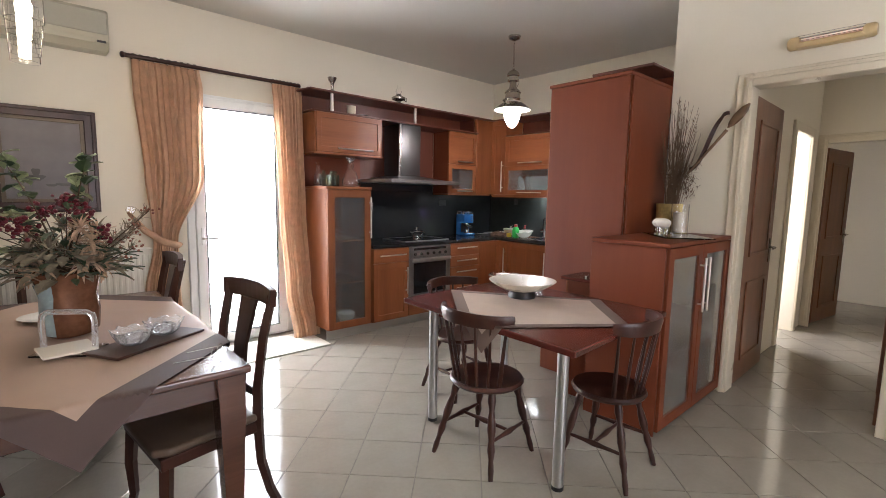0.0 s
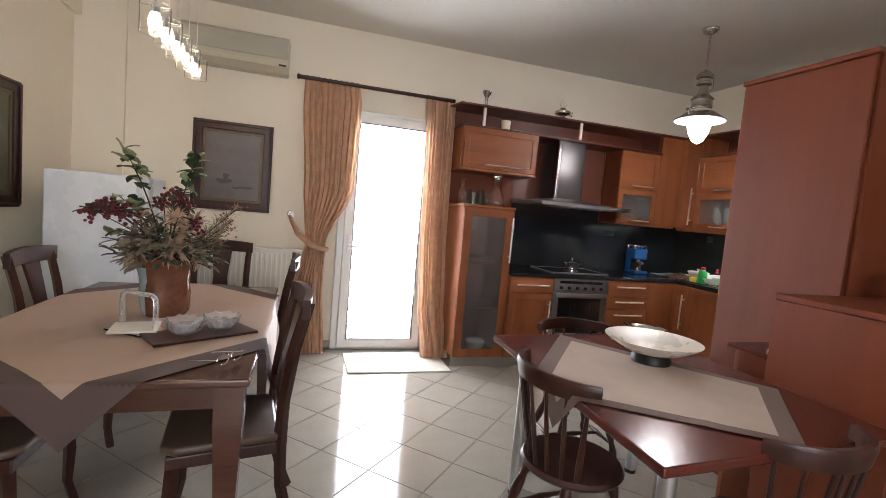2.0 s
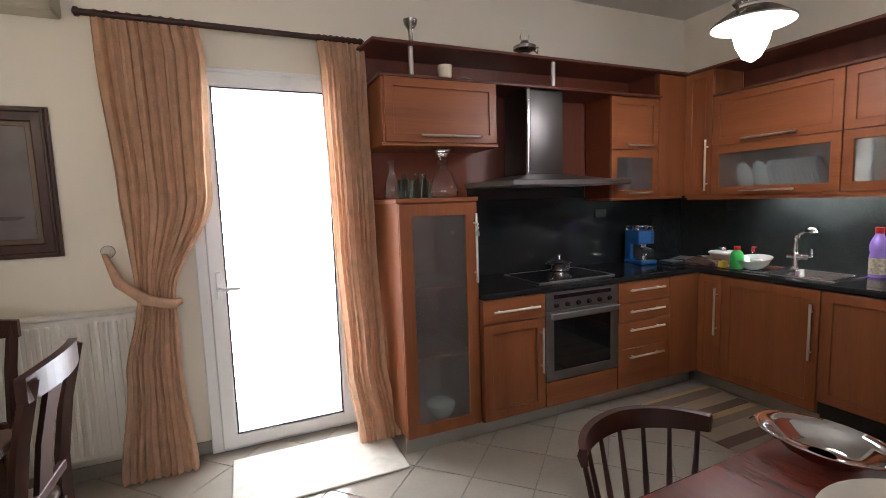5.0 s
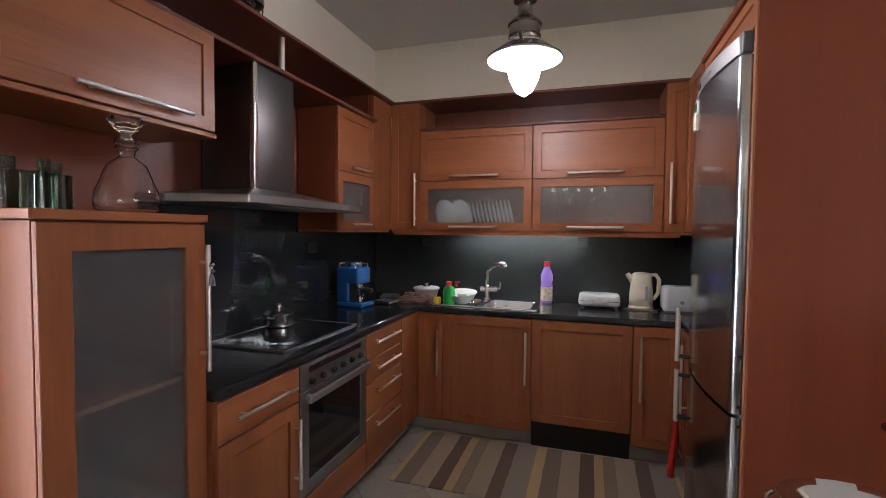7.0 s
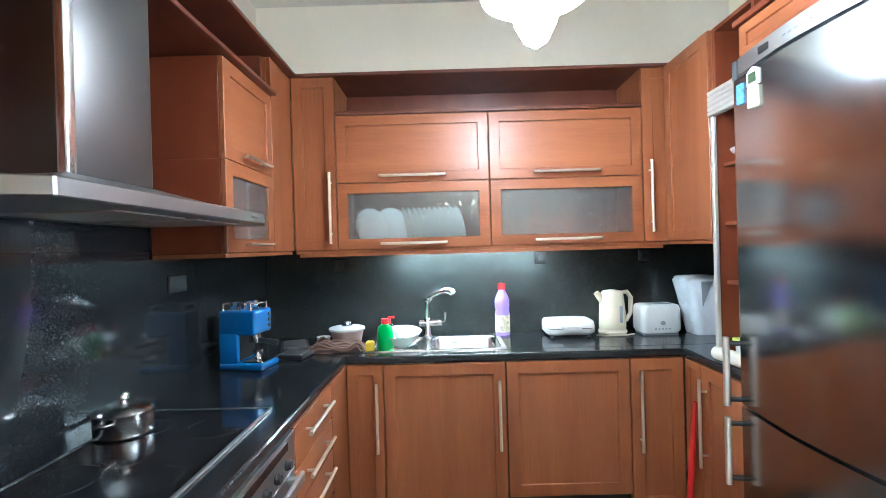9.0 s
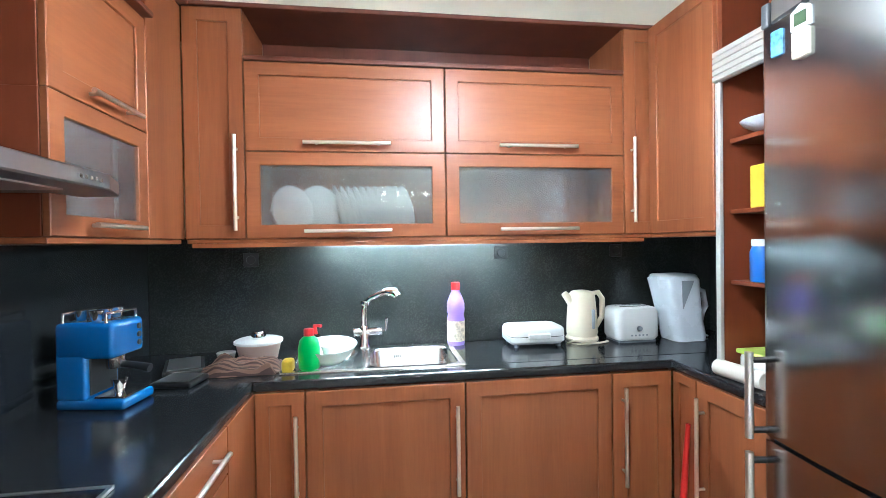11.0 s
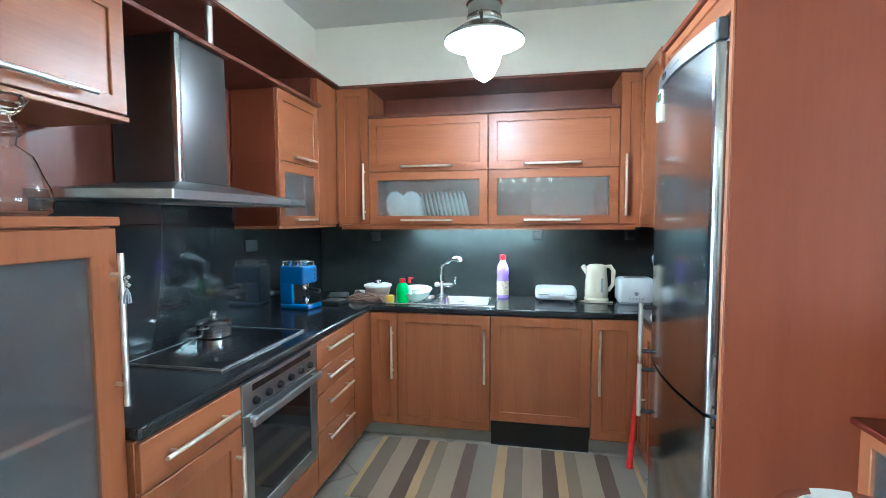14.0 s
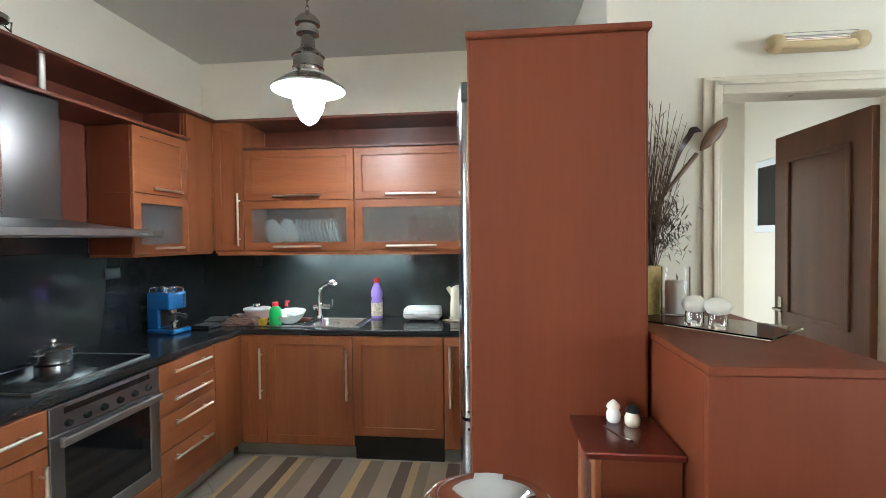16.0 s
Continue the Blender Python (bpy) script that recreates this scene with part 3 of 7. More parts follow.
def shaker(parent, m, u0, u1, z0, z1, kind="wood", stile=0.062, handle=None, grain=CHERRY):
    """A framed door or drawer front 20 mm thick; kind: wood, glass or plain."""
    g = 0.0015
    u0, u1, z0, z1 = u0 + g, u1 - g, z0 + g, z1 - g
    bm = bmesh.new()
    if kind == "plain":
        box(bm, u0, u1, 0.0, 0.02, z0, z1, 0.002, 1, m)
    else:
        s = min(stile, (u1 - u0) * 0.28)
        bm.free()
        bm = ring(u0, u1, 0, 0.02, z0, z1, s, 0.0025, m)
    d = part("drawer_front" if kind == "plain" else "door", bm, grain, parent)
    if kind == "wood":
        part("door_panel", boxed(u0 + s - 0.002, u1 - s + 0.002, 0.002, 0.011, z0 + s - 0.002, z1 - s + 0.002, 0, 1, m), grain, d)
    elif kind == "glass":
        gl = part("glass_pane", boxed(u0 + s - 0.003, u1 - s + 0.003, 0.006, 0.010, z0 + s - 0.003, z1 - s + 0.003, 0, 1, m), FROST, d, "frosted glass")
        gl.visible_shadow = False
    if handle:
        pull(d, m, *handle)
    return d


def carcass(parent, m, u0, u1, depth, z0, z1, hollow=False, mat=None, shelves=()):
    mat = mat or CHERRY
    if not hollow:
        part("body", boxed(u0, u1, -depth, -0.001, z0, z1, 0.001, 1, m), mat, parent)
    else:
        t = 0.018
        part("side_panel", boxed(u0, u0 + t, -depth, -0.001, z0, z1, 0.001, 1, m), mat, parent)
        part("side_panel", boxed(u1 - t, u1, -depth, -0.001, z0, z1, 0.001, 1, m), mat, parent)
        part("bottom_board", boxed(u0 + t, u1 - t, -depth, -0.001, z0, z0 + t, 0, 1, m), mat, parent)
        part("top_board", boxed(u0 + t, u1 - t, -depth, -0.001, z1 - t, z1, 0, 1, m), mat, parent)
        part("back_panel", boxed(u0 + t, u1 - t, -depth, -depth + 0.008, z0 + t, z1 - t, 0, 1, m), mat, parent)
    for z in shelves:
        part("shelf", boxed(u0 + 0.018, u1 - 0.018, -depth + 0.01, -0.03, z, z + 0.016, 0.001, 1, m), mat, parent)


def base_unit(name, run, origin, u0, u1, depth, label, z0=0.10, z1=0.888):
    m = facing(origin, *run)
    c = thing(name, m @ Matrix.Translation(((u0 + u1) / 2, -depth / 2, 0)), label, "kitchen cabinet", "fitted kitchen units")
    c.matrix_basis = Matrix.Translation(c.matrix_basis.translation)
    carcass(c, m, u0, u1, depth, z0, z1)
    return c, m


N0, E0, S0 = (0, NF, 0), (EF, 0, 0), (0, SF, 0)
# north run: drawer over door, oven, four drawers, corner filler
c, m = base_unit("base_cabinet", N_RUN, N0, 2.515, 2.963, 0.59, "cherry wood base cabinet with a drawer above a door")
shaker(c, m, 2.515, 2.963, 0.735, 0.886, "plain", handle=(2.74, 0.815, 0.33, False), grain=CHERRY_H)
shaker(c, m, 2.515, 2.963, 0.11, 0.732, "wood", handle=(2.925, 0.52, 0.3, True))
c, m = base_unit("drawer_cabinet", N_RUN, N0, 3.571, 4.06, 0.59, "cherry wood base cabinet with four drawers and bar handles")
for z0, z1 in ((0.735, 0.886), (0.60, 0.732), (0.40, 0.597), (0.11, 0.397)):
    shaker(c, m, 3.571, 4.06, z0, z1, "plain", handle=(3.815, z1 - 0.055, 0.33, False), grain=CHERRY_H)
c, m = base_unit("corner_cabinet", N_RUN, N0, 4.06, 4.92, 0.59, "cherry wood corner base cabinet", 0.10, 0.886)
shaker(c, m, 4.06, 4.372, 0.11, 0.886, "plain", grain=CHERRY)

# oven
ov, m = thing("oven", (3.267, 3.9, 0), "built-in stainless steel oven under the hob", "oven"), facing(N0, *N_RUN)
part("body", boxed(2.967, 3.567, -0.55, -0.002, 0.20, 0.886, 0, 1, m), BLACK, ov)
bm = bmesh.new()
box(bm, 2.967, 3.567, 0, 0.022, 0.765, 0.884, 0.003, 2, m)
pn = part("control_panel", bm, STEEL_H, ov, "brushed steel control panel")
part("display", boxed(3.03, 3.50, 0.022, 0.024, 0.842, 0.868, 0, 1, m), DARKGLASS, pn)
for i in range(6):
    u = 3.045 + i * 0.088
    part("knob", turned([(0.016, 0), (0.018, 0.004), (0.014, 0.016), (0.012, 0.018)], (0, 0, 0), 16, m @ Matrix.Translation((u, 0.022, 0.80)) @ pose(0, 0, 0, -90)), BLACK, pn)
od = part("oven_door", ring(2.967, 3.567, 0, 0.022, 0.285, 0.76, 0.063, 0.002, m), STEEL_H, ov)
part("oven_glass", boxed(3.028, 3.506, 0.004, 0.016, 0.345, 0.70, 0, 1, m), DARKGLASS, od)
bm = bmesh.new()
box(bm, 2.985, 3.549, 0.045, 0.062, 0.715, 0.752, 0.007, 2, m)
for u in (3.02, 3.51):
    box(bm, u - 0.012, u + 0.012, 0.02, 0.05, 0.722, 0.745, 0.002, 1, m)
part("handle", bm, STEEL, od, "wide flat steel oven handle")
part("drawer_front", boxed(2.967, 3.567, 0, 0.02, 0.11, 0.278, 0.002, 1, m), CHERRY_H, ov, "cherry wood strip below the oven")

# east run: narrow door, sink door, dishwasher front, narrow door
for name, u0, u1, lab, h in (
    ("base_cabinet", 3.415, 3.598, "narrow cherry wood base cabinet in the corner", (3.445, 0.62, 0.36, True)),
    ("sink_cabinet", 2.80, 3.413, "cherry wood cabinet under the sink", (2.835, 0.62, 0.36, True)),
    ("base_cabinet", 1.912, 2.178, "narrow cherry wood base cabinet beside the dishwasher", (2.135, 0.62, 0.42, True)),
):
    c, m = base_unit(name, E_RUN, E0, u0, u1, 0.54, lab, 0.10, 0.74 if name == "sink_cabinet" else 0.888)
    shaker(c, m, u0, u1, 0.11, 0.886, "wood", handle=h)
dw, m = thing("dishwasher", (4.6, 2.49, 0), "built-in dishwasher behind a framed cherry wood front", "dishwasher"), facing(E0, *E_RUN)
part("body", boxed(2.182, 2.797, -0.54, -0.002, 0.10, 0.884, 0, 1, m), BLACK, dw)
shaker(dw, m, 2.18, 2.798, 0.185, 0.886, "wood")
part("black_plinth", boxed(2.182, 2.797, -0.05, -0.03, 0.0, 0.182, 0, 1, m), BLACK, dw)
# south run
c, m = base_unit("base_cabinet", S_RUN, S0, 3.865, 4.352, 0.59, "cherry wood base cabinet beside the fridge")
shaker(c, m, 4.21, 4.352, 0.11, 0.886, "wood")
shaker(c, m, 3.865, 4.207, 0.11, 0.886, "wood", handle=(4.165, 0.62, 0.42, True))

# plinths
bm = bmesh.new()
box(bm, 2.03, 4.375, 3.675, 3.69, 0, 0.098)
box(bm, 4.43, 4.445, 2.80, 3.675, 0, 0.098)
box(bm, 4.43, 4.445, 1.84, 2.18, 0, 0.098)
box(bm, 3.86, 4.43, 1.835, 1.85, 0, 0.098)
setting("plinth", bm, surface("brushed_plinth", (0.42, 0.40, 0.36), 0.35, 0.5, vary=0.08), "greyish metal-look plinth under the units", "plinth")

# worktop, one continuous U, with the sink cut-out
wt = thing("worktop", (4.6, 3.9, 0.888), "glossy black granite-look worktop with rounded front edge", "worktop")
bm = slab([(2.515, 4.228), (2.515, NF - 0.02), (EF - 0.02, NF - 0.02), (EF - 0.02, SF + 0.02), (3.85, SF + 0.02), (3.85, 1.29), (4.455, 1.29), (4.455, 4.228)], 0.89, TOP, 0.012, 3)
part("slab", bm, STONE, wt)
bm = bmesh.new()
box(bm, 4.453, 4.925, 3.50, 4.228, 0.89, TOP - 0.0005)
box(bm, 4.453, 4.925, 1.29, 2.83, 0.89, TOP - 0.0005)
box(bm, 4.86, 4.925, 2.83, 3.50, 0.89, TOP - 0.0005)
part("slab", bm, STONE, wt)

# backsplash
bm = bmesh.new()
box(bm, 2.515, 4.92, 4.205, 4.226, TOP, 1.50, 0.001)
box(bm, 2.735, 3.80, 4.204, 4.226, 1.50, 1.62, 0.001)
setting("backsplash_north", bm, SPLASH_N, "black polished splashback behind the hob", "splashback")
setting("backsplash_east", boxed(4.905, 4.926, 1.29, 4.204, TOP, 1.50, 0.001), SPLASH, "black speckled splashback behind the sink", "splashback")
setting("backsplash_south", boxed(3.86, 4.904, 1.283, 1.30, TOP, 1.50, 0.001), SPLASH, "black speckled splashback in the corner", "splashback")

# hob
hb = thing("hob", (3.35, 3.9, TOP), "black ceramic glass hob with a steel edge", "hob")
part("glass_top", boxed(2.99, 3.62, 3.70, 4.12, TOP + 0.001, TOP + 0.007, 0.002), DARKGLASS, hb)
bm = bmesh.new()
for a in ((2.985, 3.625, 3.692, 3.70), (2.985, 3.625, 4.12, 4.128), (2.982, 2.99, 3.692, 4.128), (3.62, 3.628, 3.692, 4.128)):
    box(bm, a[0], a[1], a[2], a[3], TOP + 0.001, TOP + 0.009)
part("rim", bm, STEEL, hb)
for x, y, r in ((3.14, 3.80, 0.075), (3.47, 3.80, 0.09), (3.14, 4.02, 0.09), (3.47, 4.02, 0.075)):
    part("cooking_zone", turned([(r, 0), (r, 0.0006), (r - 0.003, 0.0006), (r - 0.003, 0)], (x, y, TOP + 0.007), 32, None, False), RING, hb)

# tall glazed cabinet beside the balcony door
c = thing("glazed_cabinet", (2.27, 3.93, 0), "tall cherry wood cabinet with a frosted glass door", "cabinet")
m = facing((0, 3.655, 0), *N_RUN)
carcass(c, m, 2.03, 2.51, 0.565, 0.10, 1.50, True, None, (0.55, 0.98))
part("top_board", boxed(2.012, 2.514, 3.625, 4.225, 1.502, 1.528, 0.003, 1), CHERRY_H, c)
shaker(c, m, 2.03, 2.51, 0.10, 1.498, "glass", 0.075, (2.488, 1.22, 0.42, True))
KT = (2.488, 3.588, 1.365)
ky = thing("key_tassel", KT, "small grey beaded tassel hung from the cabinet handle", "tassel")
part("cord", bar([(2.488, 3.5925, 1.372), (2.479, 3.589, 1.362), (2.488, 3.588, 1.345)], 0.002, 6), CAP_PL, ky)
for k in range(3):
    part("bead", turned([(0.001, -0.006), (0.006, 0.0), (0.001, 0.006)], (2.488 + 0.004 * (-1) ** k, 3.587, 1.365 - k * 0.011), 10), SATIN, ky, "", True)
bm = bmesh.new()
for k in range(12):
    a = 2 * math.pi * k / 12
    tube(bm, [(2.488, 3.588, 1.336), (2.488 + 0.007 * math.cos(a), 3.588 + 0.007 * math.sin(a), 1.318), (2.488 + 0.009 * math.cos(a), 3.588 + 0.009 * math.sin(a), 1.295)], 0.0014, 5)
part("fringe", bm, GREY_PL, ky, "grey thread fringe")
bm = bmesh.new()
lathe(bm, [(0.03, 0), (0.05, 0.01), (0.085, 0.06), (0.09, 0.1), (0.06, 0.12)], (2.30, 3.78, 0.119), 20)
tagged(part("bowl", bm, WHITE, None, "", True), "white ceramic bowl behind the frosted cabinet door", "bowl")

# back panel of the niche and lift-up wall cabinet above it
setting("niche_panel", boxed(2.03, 2.735, 4.205, 4.226, 1.50, 2.264), CHERRY_RED, "red cherry back panel of the niche", "panel")
# the shade behind the hood is put into this panel's darker wood colour
setting("hood_panel", boxed(2.735, 3.80, 4.207, 4.228, 1.62, 2.264), CHERRY_DARK, "cherry back panel behind the hood, coloured darker for the shade", "panel")
c = thing("wall_cabinet", (2.42, 4.07, 1.85), "cherry wood wall cabinet with a lift-up door", "wall cabinet", "fitted kitchen units")
m = facing((0, UY - 0.045, 0), *N_RUN)
carcass(c, m, 2.035, 2.80, 0.31, 1.872, 2.262)
part("base_board", boxed(2.02, 2.805, UY - 0.062, 4.205, 1.852, 1.871, 0.003), CHERRY_H, c)
shaker(c, m, 2.045, 2.795, 1.874, 2.262, "wood", 0.055, (2.46, 1.915, 0.40, False), CHERRY_H)


def wall_unit(u0, u1, run, origin, label, rows, depth=0.30, z0=UZ0, z1=UZ1, name="wall_cabinet"):
    m = facing(origin, *run)
    c = thing(name, (m @ Matrix.Translation(((u0 + u1) / 2, -depth / 2, z0))).translation, label, "wall cabinet", "fitted kitchen units")
    glazed = [r for r in rows if r[2] == "glass"]
    if glazed:
        a, b = glazed[0][0], glazed[0][1]
        # north cabinet body takes a darker cherry, for the shade on its side
        body = CHERRY_RED if run is N_RUN else CHERRY
        carcass(c, m, u0, u1, depth, a, b, True, body)
        if b < z1:
            carcass(c, m, u0, u1, depth, b, z1, False, body)
    else:
        carcass(c, m, u0, u1, depth, z0, z1)
    for a, b, kind, handle, grain in rows:
        shaker(c, m, u0, u1, a, b, kind, 0.058, handle, grain)
    return c, m


UN, UE, US = (0, UY, 0), (UX, 0, 0), (0, 1.86, 0)
MID = 1.858
wall_unit(3.80, 4.28, N_RUN, UN, "small cherry wood wall cabinet with a glass lower door", [(UZ0, MID, "glass", (4.06, UZ0 + 0.035, 0.26, False), CHERRY_H), (MID, 2.262, "wood", (4.06, MID + 0.035, 0.26, False), CHERRY_H)], 0.27, z1=2.262)
wall_unit(4.28, 4.575, N_RUN, UN, "cherry wood corner filler unit of the wall cabinets", [(UZ0, CR - 0.02, "plain", None, CHERRY)], 0.27, z1=CR - 0.02, name="corner_filler")
wall_unit(3.67, 3.905, E_RUN, UE, "narrow tall cherry wood wall cabinet with a long handle", [(UZ0, CR - 0.02, "wood", (3.70, 1.72, 0.40, True), CHERRY)], 0.32, z1=CR - 0.02)
for u0, u1, g in ((2.835, 3.668, "plates"), (2.002, 2.833, "glasses")):
    uc = (u0 + u1) / 2
    wall_unit(u0, u1, E_RUN, UE, "cherry wood wall cabinet with frosted glass lower door", [(UZ0, MID, "glass", (uc, UZ0 + 0.03, 0.36, False), CHERRY_H), (MID, UZ1, "wood", (uc, MID + 0.035, 0.36, False), CHERRY_H)], 0.32)
wall_unit(1.77, 2.0, E_RUN, UE, "narrow tall cherry wood wall cabinet by the corner", [(UZ0, CR - 0.02, "wood", (1.965, 1.74, 0.40, True), CHERRY)], 0.32, z1=CR - 0.02)
wall_unit(4.14, 4.555, S_RUN, US, "cherry wood wall cabinet over the corner worktop", [(UZ0, CR - 0.02, "wood", None, CHERRY)], 0.55, z1=CR - 0.02)

# boards over and under the wall units: an open display shelf below the crown
bm = bmesh.new()
box(bm, 2.02, 4.28, UY - 0.05, 4.226, 2.264, 2.284, 0.003)
box(bm, UX - 0.025, 4.92, 2.0, 3.67, 2.242, 2.262, 0.003)
sh = thing("display_shelf", (3.2, 4.0, 2.264), "dark cherry wood display shelf under a crown board", "shelf")
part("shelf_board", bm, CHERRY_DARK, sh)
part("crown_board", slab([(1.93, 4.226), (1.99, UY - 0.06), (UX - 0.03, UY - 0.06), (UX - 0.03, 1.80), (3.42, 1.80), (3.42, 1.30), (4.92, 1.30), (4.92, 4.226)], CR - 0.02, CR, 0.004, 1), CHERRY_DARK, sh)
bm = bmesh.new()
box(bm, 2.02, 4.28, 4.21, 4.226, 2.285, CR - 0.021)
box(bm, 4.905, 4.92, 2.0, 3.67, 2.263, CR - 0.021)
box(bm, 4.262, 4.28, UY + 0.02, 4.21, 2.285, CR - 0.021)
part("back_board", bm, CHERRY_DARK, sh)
for x in (2.24, 3.28):
    part("post", bar([(x, UY - 0.01, 2.284), (x, UY - 0.01, CR - 0.02)], 0.016, 16), SATIN, sh, "polished steel post", True)
bm = bmesh.new()
box(bm, 3.80, UX - 0.02, UY - 0.012, 4.2, UZ0 - 0.018, UZ0 - 0.001, 0.002)
box(bm, UX - 0.012, 4.9, 1.77, 3.9, UZ0 - 0.018, UZ0 - 0.001, 0.002)
box(bm, 4.14, UX - 0.02, 1.31, 1.872, UZ0 - 0.018, UZ0 - 0.001, 0.002)
box(bm, UX - 0.012, UX, 1.90, 3.88, UZ0 - 0.036, UZ0 - 0.0185)
setting("light_pelmet", bm, CHERRY, "cherry wood pelmet board under the wall cabinets", "trim")

# under-cabinet light
ul = thing("strip_light", (4.78, 2.95, 1.45), "lit slim strip light under the wall cabinets", "strip light")
part("housing", boxed(4.79, 4.82, 2.47, 3.42, 1.459, 1.4665, 0.002), WHITE_PL, ul)
part("tube", boxed(4.797, 4.813, 2.49, 3.40, 1.454, 1.4587, 0.001), STRIP, ul)

# hood
hd = thing("cooker_hood", (3.25, 4.0, 1.55), "stainless steel chimney cooker hood with angled canopy", "cooker hood")
bm = slab([(2.72, 4.205), (2.72, 4.05), (2.84, 3.745), (3.74, 3.745), (3.885, 3.80), (3.905, 3.90), (3.79, 3.90), (3.79, 4.205)], 1.592, 1.632, 0.004, 1)
part("canopy", bm, STEEL_H, hd)
bm = bmesh.new()
lo = [bm.verts.new(p) for p in ((2.80, 4.2, 1.631), (2.88, 3.79, 1.631), (3.70, 3.79, 1.631), (3.77, 4.2, 1.631))]
hi = [bm.verts.new(p) for p in ((3.05, 4.2, 1.675), (3.05, 3.895, 1.675), (3.35, 3.895, 1.675), (3.35, 4.2, 1.675))]
for i in range(3):
    bm.faces.new((lo[i], lo[i + 1], hi[i + 1], hi[i]))
bm.faces.new(hi)
part("canopy_top", bm, STEEL_H, hd)
# added brighter strip: the highlight along the chimney's bent corner, put into colour
part("corner_trim", boxed(3.044, 3.072, 3.889, 3.917, 1.668, 2.262, 0.007, 3), SINKSTEEL, hd, "brighter steel strip standing in for the corner's highlight", True)
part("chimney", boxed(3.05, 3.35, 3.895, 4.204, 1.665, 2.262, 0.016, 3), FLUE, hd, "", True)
bm = bmesh.new()
for i in range(5):
    box(bm, 3.62 + i * 0.018, 3.629 + i * 0.018, 3.739, 3.747, 1.606, 1.615)
part("buttons", bm, CHROME, hd)
for x in (3.08, 3.42):
    part("filter", boxed(x, x + 0.28, 3.82, 4.10, 1.588, 1.5925), SATIN, hd)

# fridge and the tall housing beside it
tb = thing("fridge_housing", (3.4, 1.6, 0), "tall red cherry laminate housing panel around the fridge", "cabinet")
part("side_panel", boxed(3.075, 3.10, 1.30, 1.936, 0.0, 2.325, 0.003), CHERRY_RED, tb)
part("edge_band", boxed(3.077, 3.0985, 1.9362, 1.942, 0.0, 2.325, 0.001), CHERRY, tb, "orange cherry edge band")
part("side_panel", boxed(3.835, 3.852, 1.30, 1.90, 0.0, 2.325, 0.002), CHERRY, tb)
part("back_panel", boxed(3.10, 3.715, 1.285, 1.30, 0.0, 2.325, 0.001), CHERRY_RED, tb)
part("top_board", boxed(3.06, 3.855, 1.282, 1.948, 2.326, 2.352, 0.004), CHERRY_RED, tb)
m = facing((0, 1.917, 0), *S_RUN)
carcass(tb, m, 3.10, 3.834, 0.60, 2.19, 2.325)
shaker(tb, m, 3.10, 3.834, 2.192, 2.322, "wood", 0.04, None, CHERRY_H)
fr = thing("fridge_freezer", (3.45, 1.63, 0), "tall stainless steel fridge freezer with bar handles", "fridge freezer")
part("body", boxed(3.112, 3.828, 1.31, 1.935, 0.03, 2.15, 0.005), GREY_PL, fr)


def bowed(x0, x1, y, bulge, z0, z1, n=120, r=0.022):
    """A door front that bows out across its width and turns over at both side edges."""
    bm = bmesh.new()
    outline = [(x0, y)]
    for i in range(n + 1):
        e = min(i, n - i) / n * (x1 - x0)
        off = r - math.sqrt(max(0.0, r * r - (r - e) ** 2)) if e < r else 0.0
        outline.append((x0 + (x1 - x0) * i / n, y + 0.035 + bulge * math.sin(math.pi * i / n) - off))
    outline.append((x1, y))
    f = bm.faces.new([bm.verts.new((a, b, z0)) for a, b in outline])
    r2 = bmesh.ops.extrude_face_region(bm, geom=[f])
    bmesh.ops.translate(bm, vec=(0, 0, z1 - z0), verts=[g for g in r2["geom"] if isinstance(g, bmesh.types.BMVert)])
    return bm


FY = 1.937
d1 = part("fridge_door", bowed(3.112, 3.828, FY, 0.032, 0.842, 2.098), FRIDGE, fr, "brushed steel upper door", True)
d2 = part("freezer_door", bowed(3.112, 3.828, FY, 0.032, 0.06, 0.828), FRIDGE, fr, "brushed steel lower door", True)
hp = part("control_panel", bowed(3.14, 3.80, FY, 0.032, 2.112, 2.175), STEEL, fr, "steel control strip", True)
part("display", boxed(3.585, 3.635, FY + 0.055, FY + 0.064, 2.132, 2.156), BLACK, hp)
for i in range(5):
    part("button", boxed(3.40 + i * 0.026, 3.412 + i * 0.026, FY + 0.062, FY + 0.069, 2.138, 2.144), GREY_PL, hp)
for x0, x1 in ((3.112, 3.139), (3.801, 3.828)):
    part("end_cap", boxed(x0, x1, FY, FY + 0.034, 2.104, 2.18, 0.006, 2), CAP_PL, fr, "dark grey plastic end cap")
for d, z0, z1 in ((d1, 0.83, 1.10), (d2, 0.52, 0.785)):
    part("handle", bar([(3.822, FY + 0.085, z0), (3.822, FY + 0.085, z1)], 0.012, 14), SATIN, d, "steel bar handle", True)
    for z in (z0 + 0.025, z1 - 0.025):
        part("bracket", bar([(3.81, FY + 0.02, z), (3.822, FY + 0.082, z)], 0.010, 10), BLACK, d, "black handle bracket", True)
for z in (0.80, 0.87, 1.05):
    part("hinge_pin", bar([(3.106, FY + 0.012, z), (3.115, FY + 0.012, z)], 0.006, 8), BLACK, fr)
mg = thing("magnet", (3.75, FY + 0.05, 2.03), "small blue picture magnet on the fridge", "magnet")
part("picture", boxed(3.735, 3.772, FY + 0.040, FY + 0.054, 1.995, 2.07, 0.002), surface("photo_blue", (0.10, 0.25, 0.42), 0.4, vary=0.6, scale=60), mg)
mg = thing("magnet", (3.665, FY + 0.055, 2.03), "wooden note holder magnet with a small picture on the fridge", "magnet")
